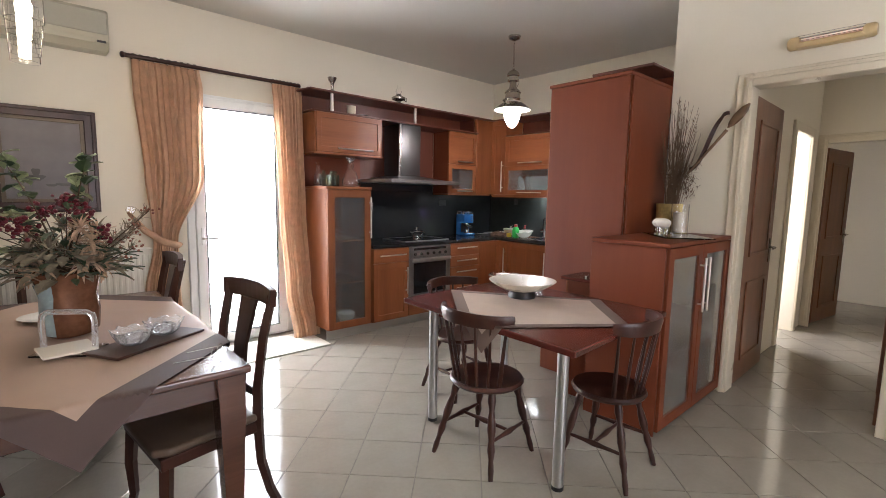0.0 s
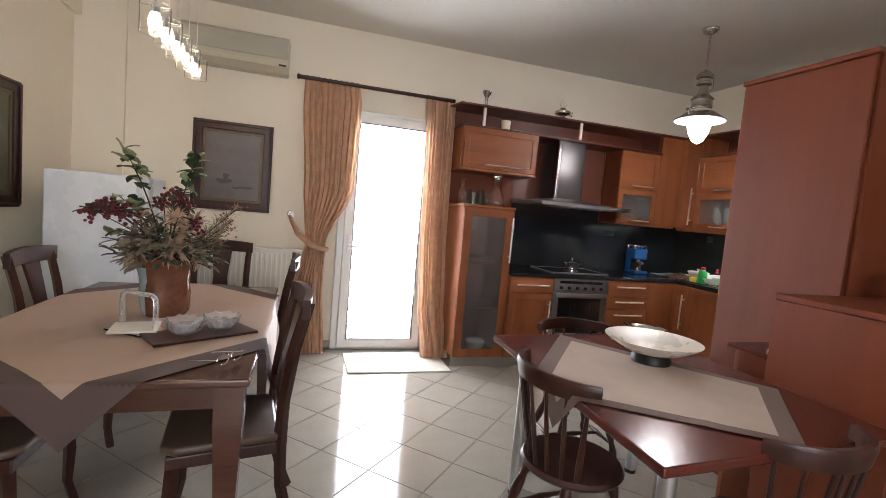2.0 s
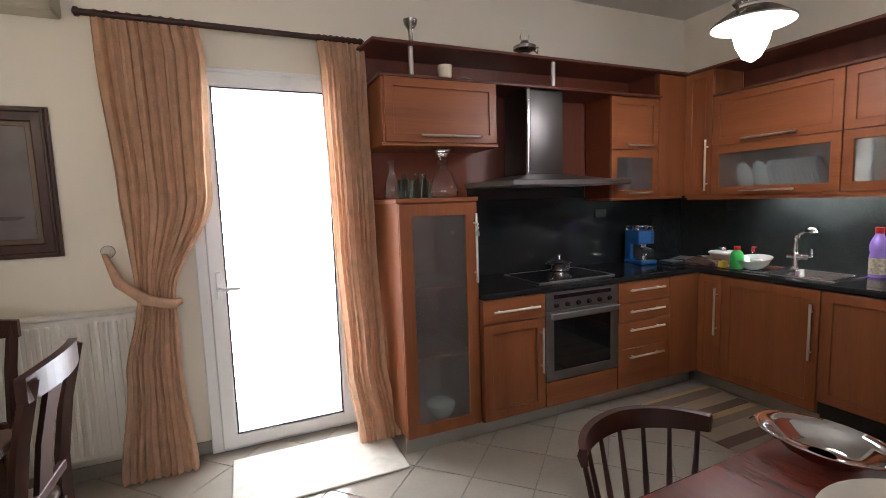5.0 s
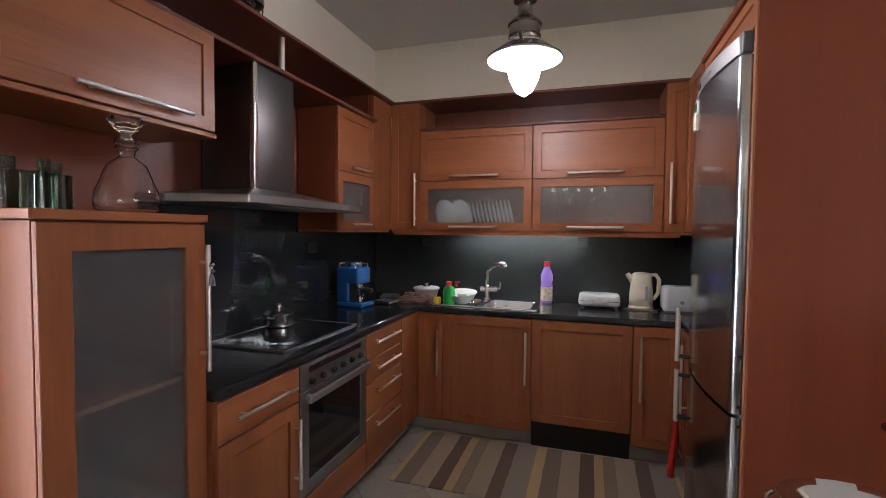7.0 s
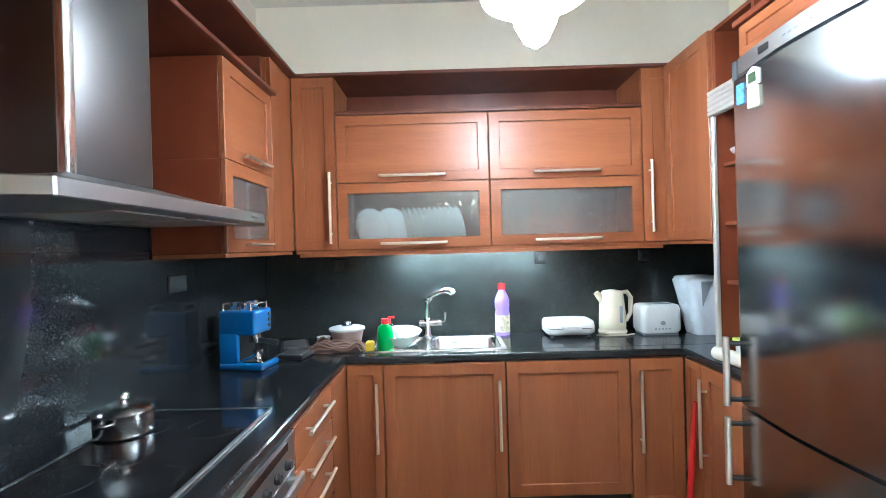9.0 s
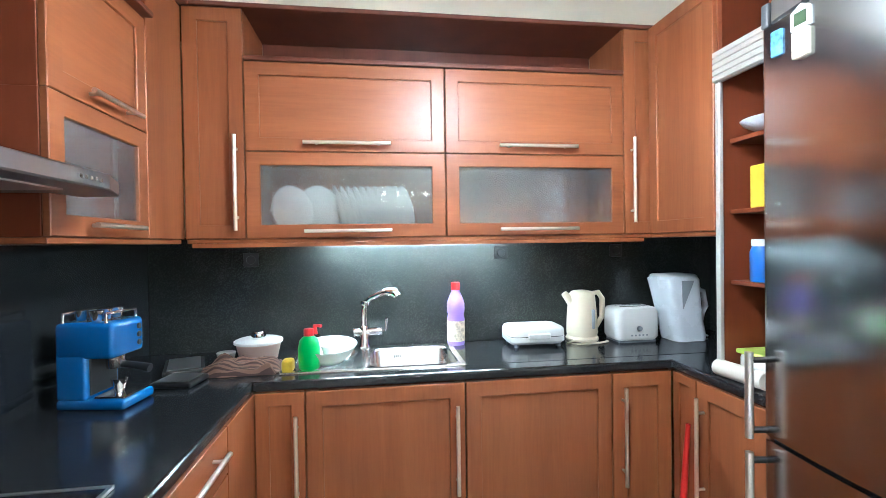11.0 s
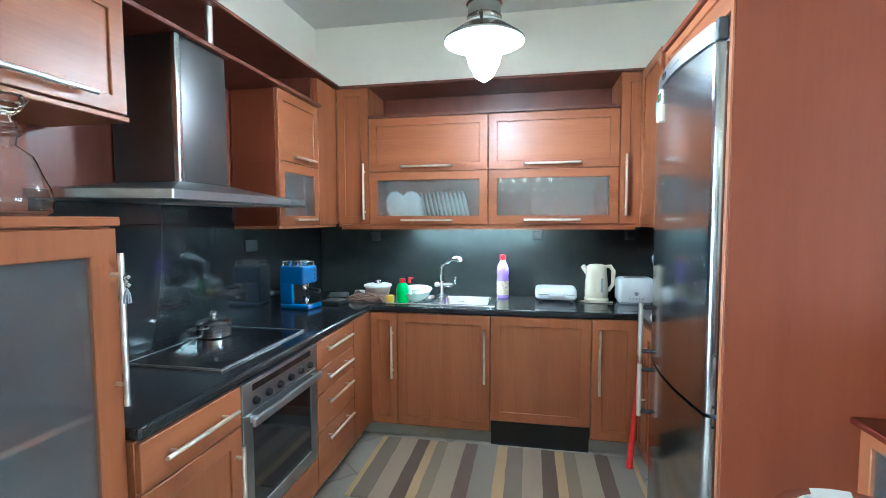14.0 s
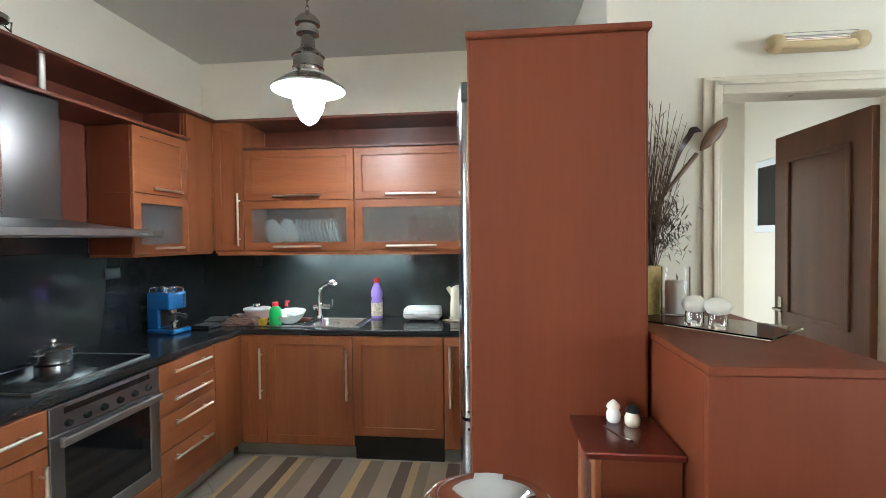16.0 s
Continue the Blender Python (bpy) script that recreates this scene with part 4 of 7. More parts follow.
nb = [(3.635, 2.035), (3.635, 2.085), (3.665, 2.103), (3.695, 2.085), (3.695, 2.035)]
bm = bmesh.new()
f = bm.faces.new([bm.verts.new((x, FY + 0.054, z)) for x, z in nb])
r = bmesh.ops.extrude_face_region(bm, geom=[f])
bmesh.ops.translate(bm, vec=(0, 0.010, 0), verts=[g for g in r["geom"] if isinstance(g, bmesh.types.BMVert)])
part("plaque", bm, WHITE_PL, mg, "pale house-shaped plaque")
part("picture", boxed(3.647, 3.683, FY + 0.0645, FY + 0.067, 2.045, 2.08), LEAF_D, mg, "tiny green landscape")
part("note_block", boxed(3.639, 3.689, FY + 0.053, FY + 0.070, 1.955, 2.03, 0.003), CREAM_PL, mg, "cream note block")

# open shelf unit with a rolled-up shutter, between fridge and corner
su = thing("shutter_cabinet", (3.98, 1.6, TOP), "open cherry wood shelf unit with a raised grey shutter", "shelf unit")
m = facing((0, 1.86, 0), *S_RUN)
carcass(su, m, 3.855, 4.138, 0.55, TOP + 0.001, CR - 0.02, True, CHERRY_RED, (1.28, 1.55, 1.82))
part("shutter_box", boxed(3.86, 4.134, 1.862, 1.885, 2.05, 2.17, 0.004), SHUTTER, su)
for k in range(5):
    part("shutter_slat", boxed(3.862, 4.132, 1.8855, 1.892, 2.053 + k * 0.023, 2.073 + k * 0.023, 0.003, 2), SHUTTER, su)
part("shutter_rail", boxed(4.112, 4.134, 1.862, 1.88, TOP + 0.002, 2.05, 0.003), SHUTTER, su)
part("shutter_rail", boxed(3.858, 3.87, 1.862, 1.88, TOP + 0.002, 2.05, 0.003), SHUTTER, su)

# ---- sink and things on the worktop ----
sk = thing("sink", (4.65, 3.1, TOP), "stainless steel sink with drainer bowl", "sink")


def rounded(x0, x1, y0, y1, r, k=8):
    """Plan outline of a rounded rectangle, the same count of points for any radius."""
    pts = []
    for cx, cy, a0 in ((x1 - r, y1 - r, 0), (x0 + r, y1 - r, 90), (x0 + r, y0 + r, 180), (x1 - r, y0 + r, 270)):
        for i in range(k + 1):
            a = radians(a0 + 90 * i / k)
            pts.append((cx + r * math.cos(a), cy + r * math.sin(a)))
    return pts


def loft(loops):
    """Skins plan outlines, each (points, height), one to the next and closes the last."""
    bm = bmesh.new()
    rings = [[bm.verts.new((x, y, z)) for x, y in pts] for pts, z in loops]
    n = len(rings[0])
    for p, q in zip(rings, rings[1:]):
        for i in range(n):
            bm.faces.new((p[i], p[(i + 1) % n], q[(i + 1) % n], q[i]))
    bm.faces.new(rings[-1])
    return bm


def sink_bowl(y0, y1, ends, depth, inner):
    """One pressed bowl with its flange on the worktop; inner: the bowl's own span in y."""
    a, b = inner
    return loft([
        (rounded(4.445, 4.872, y0, y1, ends), TOP + 0.0008),
        (rounded(4.447, 4.870, y0 + 0.002, y1 - 0.002, ends), TOP + 0.007),
        (rounded(4.470, 4.80, a, b, 0.05), TOP + 0.006),
        (rounded(4.476, 4.794, a + 0.006, b - 0.006, 0.05), TOP - 0.004),
        (rounded(4.488, 4.782, a + 0.014, b - 0.014, 0.05), TOP - depth + 0.02),
        (rounded(4.505, 4.765, a + 0.032, b - 0.032, 0.04), TOP - depth)])


part("bowl", sink_bowl(2.775, 3.20, 0.006, 0.15, (2.80, 3.175)), SINKSTEEL, sk, "deep steel bowl", True)
part("drainer", sink_bowl(3.2005, 3.53, 0.006, 0.032, (3.215, 3.51)), SINKSTEEL, sk, "shallow steel half bowl and drainer", True)
for i in range(4):
    part("overflow_slot", boxed(4.790, 4.7935, 3.03 + i * 0.010, 3.034 + i * 0.010, TOP - 0.040, TOP - 0.028), BLACK, sk)
part("waste", turned([(0.038, 0.0), (0.036, 0.003), (0.02, 0.002)], (4.63, 2.99, TOP - 0.1495), 20), CHROME, sk, "", True)
tp = thing("tap", (4.835, 3.205, TOP + 0.007), "chrome mixer tap with a pull-out spout", "tap")
part("base", turned([(0.030, 0), (0.030, 0.010), (0.024, 0.016), (0.024, 0.10), (0.019, 0.11)], (4.835, 3.205, TOP + 0.0072), 18), CHROME, tp, "", True)
part("lever_body", bar([(4.835, 3.255, TOP + 0.085), (4.835, 3.12, TOP + 0.088)], [0.024, 0.021], 16), CHROME, tp, "", True)
part("lever", bar([(4.835, 3.115, TOP + 0.09), (4.825, 3.10, TOP + 0.10), (4.815, 3.095, TOP + 0.155)], [0.007, 0.007, 0.009], 8), CHROME, tp, "", True)
part("spout", bar([(4.835, 3.205, TOP + 0.10), (4.832, 3.204, TOP + 0.20), (4.826, 3.195, TOP + 0.235), (4.81, 3.165, TOP + 0.262), (4.79, 3.12, TOP + 0.282)], [0.016, 0.015, 0.015, 0.015, 0.017], 14), CHROME, tp, "", True)
part("spray_head", bar([(4.79, 3.12, TOP + 0.282), (4.775, 3.09, TOP + 0.292), (4.755, 3.055, TOP + 0.285), (4.748, 3.045, TOP + 0.268)], [0.018, 0.025, 0.026, 0.020], 14), CHROME, tp, "", True)
part("joint", turned([(0.021, -0.012), (0.024, 0.0), (0.021, 0.012)], (4.828, 3.199, TOP + 0.232), 16), CHROME, tp, "", True)

def bigger(pairs, k):
    return [(r * k, z * k) for r, z in pairs]


bt = thing("cleaner_bottle", (4.85, 2.75, TOP), "lilac plastic cleaner bottle with a red cap", "bottle")
part("bottle", turned(bigger([(0.036, 0), (0.038, 0.01), (0.038, 0.115), (0.034, 0.135), (0.038, 0.15), (0.038, 0.185), (0.028, 0.215), (0.018, 0.235), (0.018, 0.245)], 1.16), (4.85, 2.75, TOP), 24), PURPLE, bt, "", True)
part("cap", turned([(0.023, 0), (0.023, 0.036), (0.019, 0.04)], (4.85, 2.75, TOP + 0.282), 16), RED_PL, bt)
part("label", turned([(0.0448, 0), (0.0448, 0.105)], (4.85, 2.75, TOP + 0.02), 24, None, False), LABEL_PAPER, bt, "yellow and white printed label")

tg = thing("sandwich_toaster", (4.78, 2.42, TOP), "white sandwich toaster on the worktop", "sandwich toaster")
part("base", loft([(rounded(4.70, 4.86, 2.25, 2.50, 0.03), TOP + 0.014), (rounded(4.68, 4.875, 2.236, 2.515, 0.04), TOP + 0.03), (rounded(4.68, 4.875, 2.236, 2.515, 0.04), TOP + 0.052)]), WHITE_PL, tg, "", True)
part("lid", loft([(rounded(4.68, 4.875, 2.236, 2.515, 0.04), TOP + 0.056), (rounded(4.681, 4.874, 2.238, 2.513, 0.04), TOP + 0.085), (rounded(4.69, 4.868, 2.246, 2.505, 0.035), TOP + 0.098), (rounded(4.71, 4.85, 2.27, 2.48, 0.03), TOP + 0.102)]), WHITE_PL, tg, "", True)
part("seam", loft([(rounded(4.684, 4.871, 2.24, 2.511, 0.04), TOP + 0.0515), (rounded(4.684, 4.871, 2.24, 2.511, 0.04), TOP + 0.0565)]), BLACK, tg)
for x, y in ((4.71, 2.27), (4.71, 2.48), (4.85, 2.27), (4.85, 2.48)):
    part("foot", turned([(0.012, 0), (0.012, 0.018)], (x, y, TOP + 0.0005), 12), GREY_PL, tg)
part("handle", boxed(4.666, 4.684, 2.32, 2.43, TOP + 0.043, TOP + 0.072, 0.006, 2), WHITE_PL, tg)
part("hinge", boxed(4.8755, 4.888, 2.30, 2.45, TOP + 0.04, TOP + 0.07, 0.004), GREY_PL, tg)

kt = thing("kettle", (4.83, 2.10, TOP), "cream plastic electric kettle", "kettle")
KC, KZ = (4.82, 2.095), TOP + 0.0005
part("base", turned([(0.080, 0), (0.084, 0.012), (0.076, 0.024)], (*KC, KZ), 28), CREAM_PL, kt)
part("jug", turned([(0.074, 0.025), (0.078, 0.04), (0.076, 0.12), (0.068, 0.21), (0.064, 0.245), (0.050, 0.258), (0.02, 0.264)], (*KC, KZ), 32), CREAM_PL, kt, "", True)
part("handle", bar([(4.82, 2.04, TOP + 0.245), (4.82, 2.005, TOP + 0.25), (4.82, 1.982, TOP + 0.215), (4.82, 1.985, TOP + 0.12), (4.82, 2.015, TOP + 0.07)], [0.012, 0.014, 0.014, 0.013, 0.012], 12), CREAM_PL, kt, "", True)
part("spout", bar([(4.82, 2.145, TOP + 0.195), (4.82, 2.19, TOP + 0.25)], [0.026, 0.016], 12), CREAM_PL, kt, "", True)
part("water_gauge", boxed(4.740, 4.752, 2.06, 2.076, TOP + 0.07, TOP + 0.17, 0.003), GREY_PL, kt)
part("flex", bar([(4.77, 2.16, TOP + 0.008), (4.72, 2.22, TOP + 0.006), (4.70, 2.17, TOP + 0.006), (4.705, 2.05, TOP + 0.006), (4.73, 2.0, TOP + 0.006)], 0.005, 8), CREAM_PL, kt, "cream power cord", True)

to = thing("toaster", (4.76, 1.90, TOP), "white two-slot toaster on the worktop", "toaster")
part("body", loft([(rounded(4.695, 4.835, 1.755, 1.96, 0.03), TOP + 0.012), (rounded(4.685, 4.845, 1.742, 1.972, 0.035), TOP + 0.03), (rounded(4.685, 4.845, 1.742, 1.972, 0.035), TOP + 0.155), (rounded(4.692, 4.838, 1.75, 1.964, 0.035), TOP + 0.175), (rounded(4.71, 4.82, 1.77, 1.945, 0.03), TOP + 0.181)]), WHITE_PL, to, "", True)
part("base", boxed(4.70, 4.83, 1.76, 1.955, TOP + 0.0005, TOP + 0.0125), GREY_PL, to)
for x in (4.725, 4.785):
    part("slot", boxed(x, x + 0.022, 1.785, 1.93, TOP + 0.176, TOP + 0.1822), BLACK, to)
part("dial", turned([(0.013, 0), (0.012, 0.012)], (0, 0, 0), 16, Matrix.Translation((4.686, 1.857, TOP + 0.075)) @ pose(0, 0, 0, 0, -90)), GREY_PL, to)
for i in range(-2, 3):
    part("button", boxed(4.682, 4.687, 1.857 + i * 0.02 - 0.004, 1.857 + i * 0.02 + 0.004, TOP + 0.036, TOP + 0.044), GREY_PL, to)

cm = thing("coffee_maker", (4.73, 1.61, TOP), "tall white drip coffee maker with a grey panel", "coffee maker")
part("body", loft([(rounded(4.655, 4.815, 1.50, 1.675, 0.045), TOP + 0.001), (rounded(4.65, 4.82, 1.495, 1.68, 0.05), TOP + 0.02), (rounded(4.65, 4.82, 1.515, 1.70, 0.05), TOP + 0.12), (rounded(4.645, 4.83, 1.535, 1.745, 0.05), TOP + 0.32), (rounded(4.655, 4.82, 1.545, 1.735, 0.05), TOP + 0.335)]), ENAMEL, cm, "", True)
bm = bmesh.new()
f = bm.faces.new([bm.verts.new((x, y, z)) for x, y, z in ((4.6445, 1.655, TOP + 0.315), (4.6445, 1.59, TOP + 0.315), (4.6478, 1.648, TOP + 0.17))])
r = bmesh.ops.extrude_face_region(bm, geom=[f])
bmesh.ops.translate(bm, vec=(-0.004, 0, 0), verts=[g for g in r["geom"] if isinstance(g, bmesh.types.BMVert)])
part("panel", bm, GREY_PL, cm, "blue-grey wedge-shaped panel")
part("lid", loft([(rounded(4.65, 4.825, 1.54, 1.74, 0.05), TOP + 0.3355), (rounded(4.66, 4.815, 1.55, 1.73, 0.05), TOP + 0.345)]), WHITE_PL, cm, "", True)
part("handle", bar([(4.73, 1.54, TOP + 0.27), (4.73, 1.475, TOP + 0.25), (4.73, 1.46, TOP + 0.17), (4.73, 1.505, TOP + 0.09)], 0.012, 10), ENAMEL, cm, "", True)
part("flex", bar([(4.74, 1.52, TOP + 0.31), (4.76, 1.46, TOP + 0.25), (4.77, 1.44, TOP + 0.12), (4.76, 1.47, TOP + 0.03), (4.74, 1.44, TOP + 0.006)], 0.004, 8), WHITE_PL, cm, "white power cord", True)

# coffee machine
cf = thing("espresso_machine", (4.22, 4.04, TOP), "blue espresso machine with chrome cup rail", "coffee machine")
m = pose(4.22, 4.04, TOP, 0, 0, -8) @ Matrix.Diagonal((0.86, 0.80, 1, 1))
part("base", boxed(-0.09, 0.09, -0.16, 0.11, 0.001, 0.035, 0.012, 3, m), BLUE, cf, "", True)
part("column", boxed(-0.088, 0.088, -0.01, 0.11, 0.03, 0.20, 0.014, 3, m), BLUE, cf, "", True)
part("recess", boxed(-0.07, 0.07, -0.016, -0.0105, 0.045, 0.164, 0.002, 1, m), BLACK, cf, "black recess behind the cup")
part("head", boxed(-0.09, 0.09, -0.12, 0.11, 0.165, 0.285, 0.018, 3, m), BLUE, cf, "", True)
part("drip_tray", boxed(-0.075, 0.075, -0.15, -0.03, 0.034, 0.042, 0.003, 1, m), CHROME, cf)
for i in (-1, 0, 1):
    part("button", turned([(0.010, 0), (0.009, 0.006)], (0, 0, 0), 14, m @ Matrix.Translation((0.055, -0.12, 0.225 + i * 0.028)) @ pose(0, 0, 0, 90)), BLACK, cf)
part("group_head", turned([(0.03, 0), (0.033, 0.012), (0.033, 0.04)], (0, 0, 0), 20, m @ Matrix.Translation((-0.01, -0.07, 0.125))), CHROME, cf, "", True)
part("portafilter", bar([m @ Vector(p) for p in ((-0.01, -0.09, 0.135), (-0.01, -0.15, 0.13), (-0.01, -0.21, 0.12))], [0.012, 0.012, 0.015], 10), BLACK, cf, "", True)
for y in (-0.09, 0.08):
    part("cup_rail", bar([m @ Vector(p) for p in ((-0.08, y, 0.283), (-0.08, y, 0.312), (0.08, y, 0.312), (0.08, y, 0.283))], 0.005, 8), CHROME, cf, "", True)
for u, v in ((-0.05, -0.03), (0.01, -0.02), (0.055, -0.03), (-0.03, 0.05)):
    part("cup", turned([(0.016, 0), (0.024, 0.03), (0.025, 0.034), (0.022, 0.034)], (0, 0, 0), 16, m @ Matrix.Translation((u, v, 0.2855))), CHROME, cf, "small steel cup", True)
part("cup", turned([(0.018, 0), (0.03, 0.04), (0.031, 0.045), (0.028, 0.045)], (0, 0, 0), 18, m @ Matrix.Translation((-0.005, -0.08, 0.043))), CHROME, cf, "", True)

# pot on the hob
PK = 0.86
pt = thing("saucepan", (3.435, 4.065, TOP + 0.008), "small shiny steel pot with a lid", "saucepan")
part("pot", turned(bigger([(0.083, 0), (0.091, 0.006), (0.091, 0.075), (0.095, 0.08), (0.091, 0.082)], PK), (3.435, 4.065, TOP + 0.008), 32), SINKSTEEL, pt, "", True)
ld = part("lid", turned(bigger([(0.094, 0.083), (0.089, 0.09), (0.055, 0.104), (0.016, 0.108)], PK), (3.435, 4.065, TOP + 0.008), 32), SINKSTEEL, pt, "", True)
part("lid_knob", turned(bigger([(0.01, 0.108), (0.01, 0.118), (0.02, 0.126), (0.02, 0.14), (0.012, 0.147)], PK), (3.435, 4.065, TOP + 0.008), 20), SINKSTEEL, ld, "", True)
for s in (-1, 1):
    part("handle", bar([(3.435 + s * 0.077, 4.04, TOP + 0.062), (3.435 + s * 0.110, 4.045, TOP + 0.066), (3.435 + s * 0.110, 4.075, TOP + 0.066), (3.435 + s * 0.077, 4.08, TOP + 0.062)], 0.005, 8), SINKSTEEL, pt, "", True)

# by the sink: tub, bottles, plates, towel, trays
tu = thing("plastic_tub", (4.73, 3.67, TOP), "pale pink plastic food tub with a clear lid", "food tub")
part("tub", turned([(0.075, 0.001), (0.08, 0.005), (0.095, 0.075), (0.1, 0.078)], (4.73, 3.67, TOP), 26), PINK_PL, tu, "", True)
lt = part("lid", turned([(0.104, 0.079), (0.104, 0.09), (0.09, 0.096)], (4.73, 3.67, TOP), 26), WHITE_PL, tu, "", True)
part("lid_knob", turned([(0.03, 0.096), (0.032, 0.12), (0.026, 0.13)], (4.73, 3.67, TOP), 18), CHROME, lt, "", True)
gb = thing("detergent_bottle", (4.52, 3.42, TOP), "green detergent bottle with a red cap", "bottle")
part("bottle", turned([(0.038, 0.001), (0.043, 0.006), (0.045, 0.085), (0.038, 0.122), (0.022, 0.138), (0.018, 0.142)], (4.52, 3.42, TOP), 20), GREEN_PL, gb, "", True)
part("cap", turned([(0.021, 0.141), (0.021, 0.168), (0.018, 0.171)], (4.52, 3.42, TOP), 16), RED_PL, gb)
rb = thing("spray_bottle", (4.70, 3.42, TOP), "clear bottle with a red pump top", "bottle")
part("bottle", turned([(0.026, 0.001), (0.028, 0.006), (0.028, 0.09), (0.014, 0.115)], (4.70, 3.42, TOP), 18), CLEAR, rb, "", True)
part("pump", bar([(4.70, 3.42, TOP + 0.112), (4.70, 3.42, TOP + 0.15), (4.68, 3.39, TOP + 0.152)], [0.013, 0.009, 0.008], 10), RED_PL, rb, "", True)
dr = thing("dish_bowl", (4.60, 3.36, TOP), "white plastic dish bowl tilted in the sink", "bowl")
part("bowl", turned([(0.055, 0.0), (0.09, 0.03), (0.115, 0.075), (0.118, 0.077), (0.108, 0.07), (0.05, 0.008)], (0, 0, 0), 28, Matrix.Translation((4.60, 3.345, TOP + 0.008)) @ pose(0, 0, 0, 0, -8)), WHITE, dr, "", True)
part("cup", turned([(0.02, 0.01), (0.035, 0.06), (0.036, 0.063)], (4.62, 3.35, TOP + 0.01), 18), WHITE, dr, "", True)
sp = tagged(part("sponge", boxed(4.455, 4.515, 3.475, 3.52, TOP + 0.001, TOP + 0.055, 0.012, 2), YELLOW_PL, None, "", True), "yellow sponge by the sink", "sponge")


def rumpled(cx, cy, lx, ly, z, height, seed, nx=26, ny=18):
    """A folded cloth heap with an uneven top, closed below."""
    bm = bmesh.new()
    rows = []
    for j in range(ny + 1):
        row = []
        for i in range(nx + 1):
            u, v = i / nx * 2 - 1, j / ny * 2 - 1
            e = max(0.0, 1 - max(abs(u), abs(v)) ** 4)
            h = height * (0.55 + 0.75 * noise.noise((u * 2.3 + seed, v * 1.8, seed))) * e ** 0.5
            wob = 1 + 0.12 * noise.noise((u * 1.5, v * 1.5, seed + 7))
            row.append(bm.verts.new((cx + u * lx * wob, cy + v * ly * wob, z + max(0.0015, h))))
        rows.append(row)
    for a, b in zip(rows, rows[1:]):
        for i in range(nx):
            bm.faces.new((a[i], a[i + 1], b[i + 1], b[i]))
    return bm


tagged(part("towel", rumpled(4.54, 3.69, 0.095, 0.15, TOP, 0.075, 3), TOWEL, None, "", True), "striped brown dish towel lying rumpled", "towel")
for i, (x, y, a, w) in enumerate(((4.62, 3.94, 20, 0.12), (4.40, 3.87, -8, 0.07))):
    t = tagged(part("tray", boxed(-w, w, -0.075, 0.075, TOP + 0.001, TOP + 0.022, 0.008, 2, pose(x, y, 0, 0, 0, a)), BLACK), "dark grey metal tray on the worktop", "tray")
    part("tray_inlay", boxed(-w + 0.015, w - 0.015, -0.06, 0.06, TOP + 0.0222, TOP + 0.026, 0.002, 1, pose(x, y, 0, 0, 0, a)), STEEL, t)
tagged(part("cup", turned([(0.02, 0.001), (0.034, 0.02), (0.04, 0.045), (0.038, 0.046)], (4.70, 3.80, TOP), 20), WHITE, None, "", True), "small white cup on the worktop", "cup")

# sockets and hooks on the splashback
for y, z in ((3.74, 1.385), (2.50, 1.40), (1.86, 1.40)):
    s = thing("socket", (4.9, y, z), "grey wall socket on the splashback", "socket")
    part("plate", boxed(4.895, 4.9045, y - 0.035, y + 0.035, z - 0.035, z + 0.035, 0.004, 2), BLACK, s)
    part("face", turned([(0.022, 0), (0.02, 0.004)], (0, 0, 0), 18, Matrix.Translation((4.8948, y, z)) @ pose(0, 0, 0, 0, -90)), BLACK, s)
s = thing("socket", (3.95, 4.2, 1.36), "grey double wall socket on the splashback", "socket")
part("plate", boxed(3.90, 4.02, 4.195, 4.2045, 1.325, 1.395, 0.004, 2), BLACK, s)

# dishes behind the frosted doors
for i in range(13):
    y, turn = (3.52 - i * 0.12, 60) if i < 2 else (3.32 - (i - 2) * 0.030, 14)
    tagged(part("dish", turned([(0.02, 0), (0.095, 0.012), (0.10, 0.015), (0.096, 0.016), (0.02, 0.006)], (0, 0, 0), 24, Matrix.Translation((4.70, y, UZ0 + 0.128)) @ pose(0, 0, 0, 78, 0, turn) @ Matrix.Scale(1.15, 4)), WHITE, None, "", True), "white plate standing in the glazed cabinet", "plate", "plates behind glass")
for i in range(5):
    y = 2.20 + i * 0.11
    tagged(part("drinking_glass", turned([(0.028, 0.001), (0.036, 0.10), (0.034, 0.10), (0.026, 0.006)], (4.76, y, UZ0 + 0.019), 18), CLEAR, None, "", True), "drinking glass in the glazed cabinet", "glass", "glasses behind glass")

# things on the open shelves
def on_shelf(name, bm, mat, label, cat, smooth=True):
    return tagged(part(name, bm, mat, None, "", smooth), label, cat)


on_shelf("bowl", turned([(0.05, 0.001), (0.11, 0.035), (0.12, 0.05), (0.115, 0.051)], (3.995, 1.74, 1.836), 26), ENAMEL, "pale blue plate stack on the open shelf", "bowl")
on_shelf("box", boxed(3.96, 4.04, 1.72, 1.82, 1.5665, 1.72, 0.003), YELLOW_PL, "yellow cardboard packet on the open shelf", "box", False)
jb = thing("jar", (4.02, 1.79, 1.2965), "blue and white supplement jar on the open shelf", "jar")
part("jar", turned([(0.035, 0.0005), (0.038, 0.01), (0.038, 0.11), (0.03, 0.13)], (4.02, 1.79, 1.2965), 20), surface("jar_blue", (0.02, 0.12, 0.45), 0.35), jb, "", True)
part("lid", turned([(0.033, 0.13), (0.033, 0.155)], (4.02, 1.79, 1.2965), 18), WHITE_PL, jb)
fb = thing("food_box", (3.98, 1.70, TOP + 0.02), "lime green lidded food box on the worktop shelf", "food box")
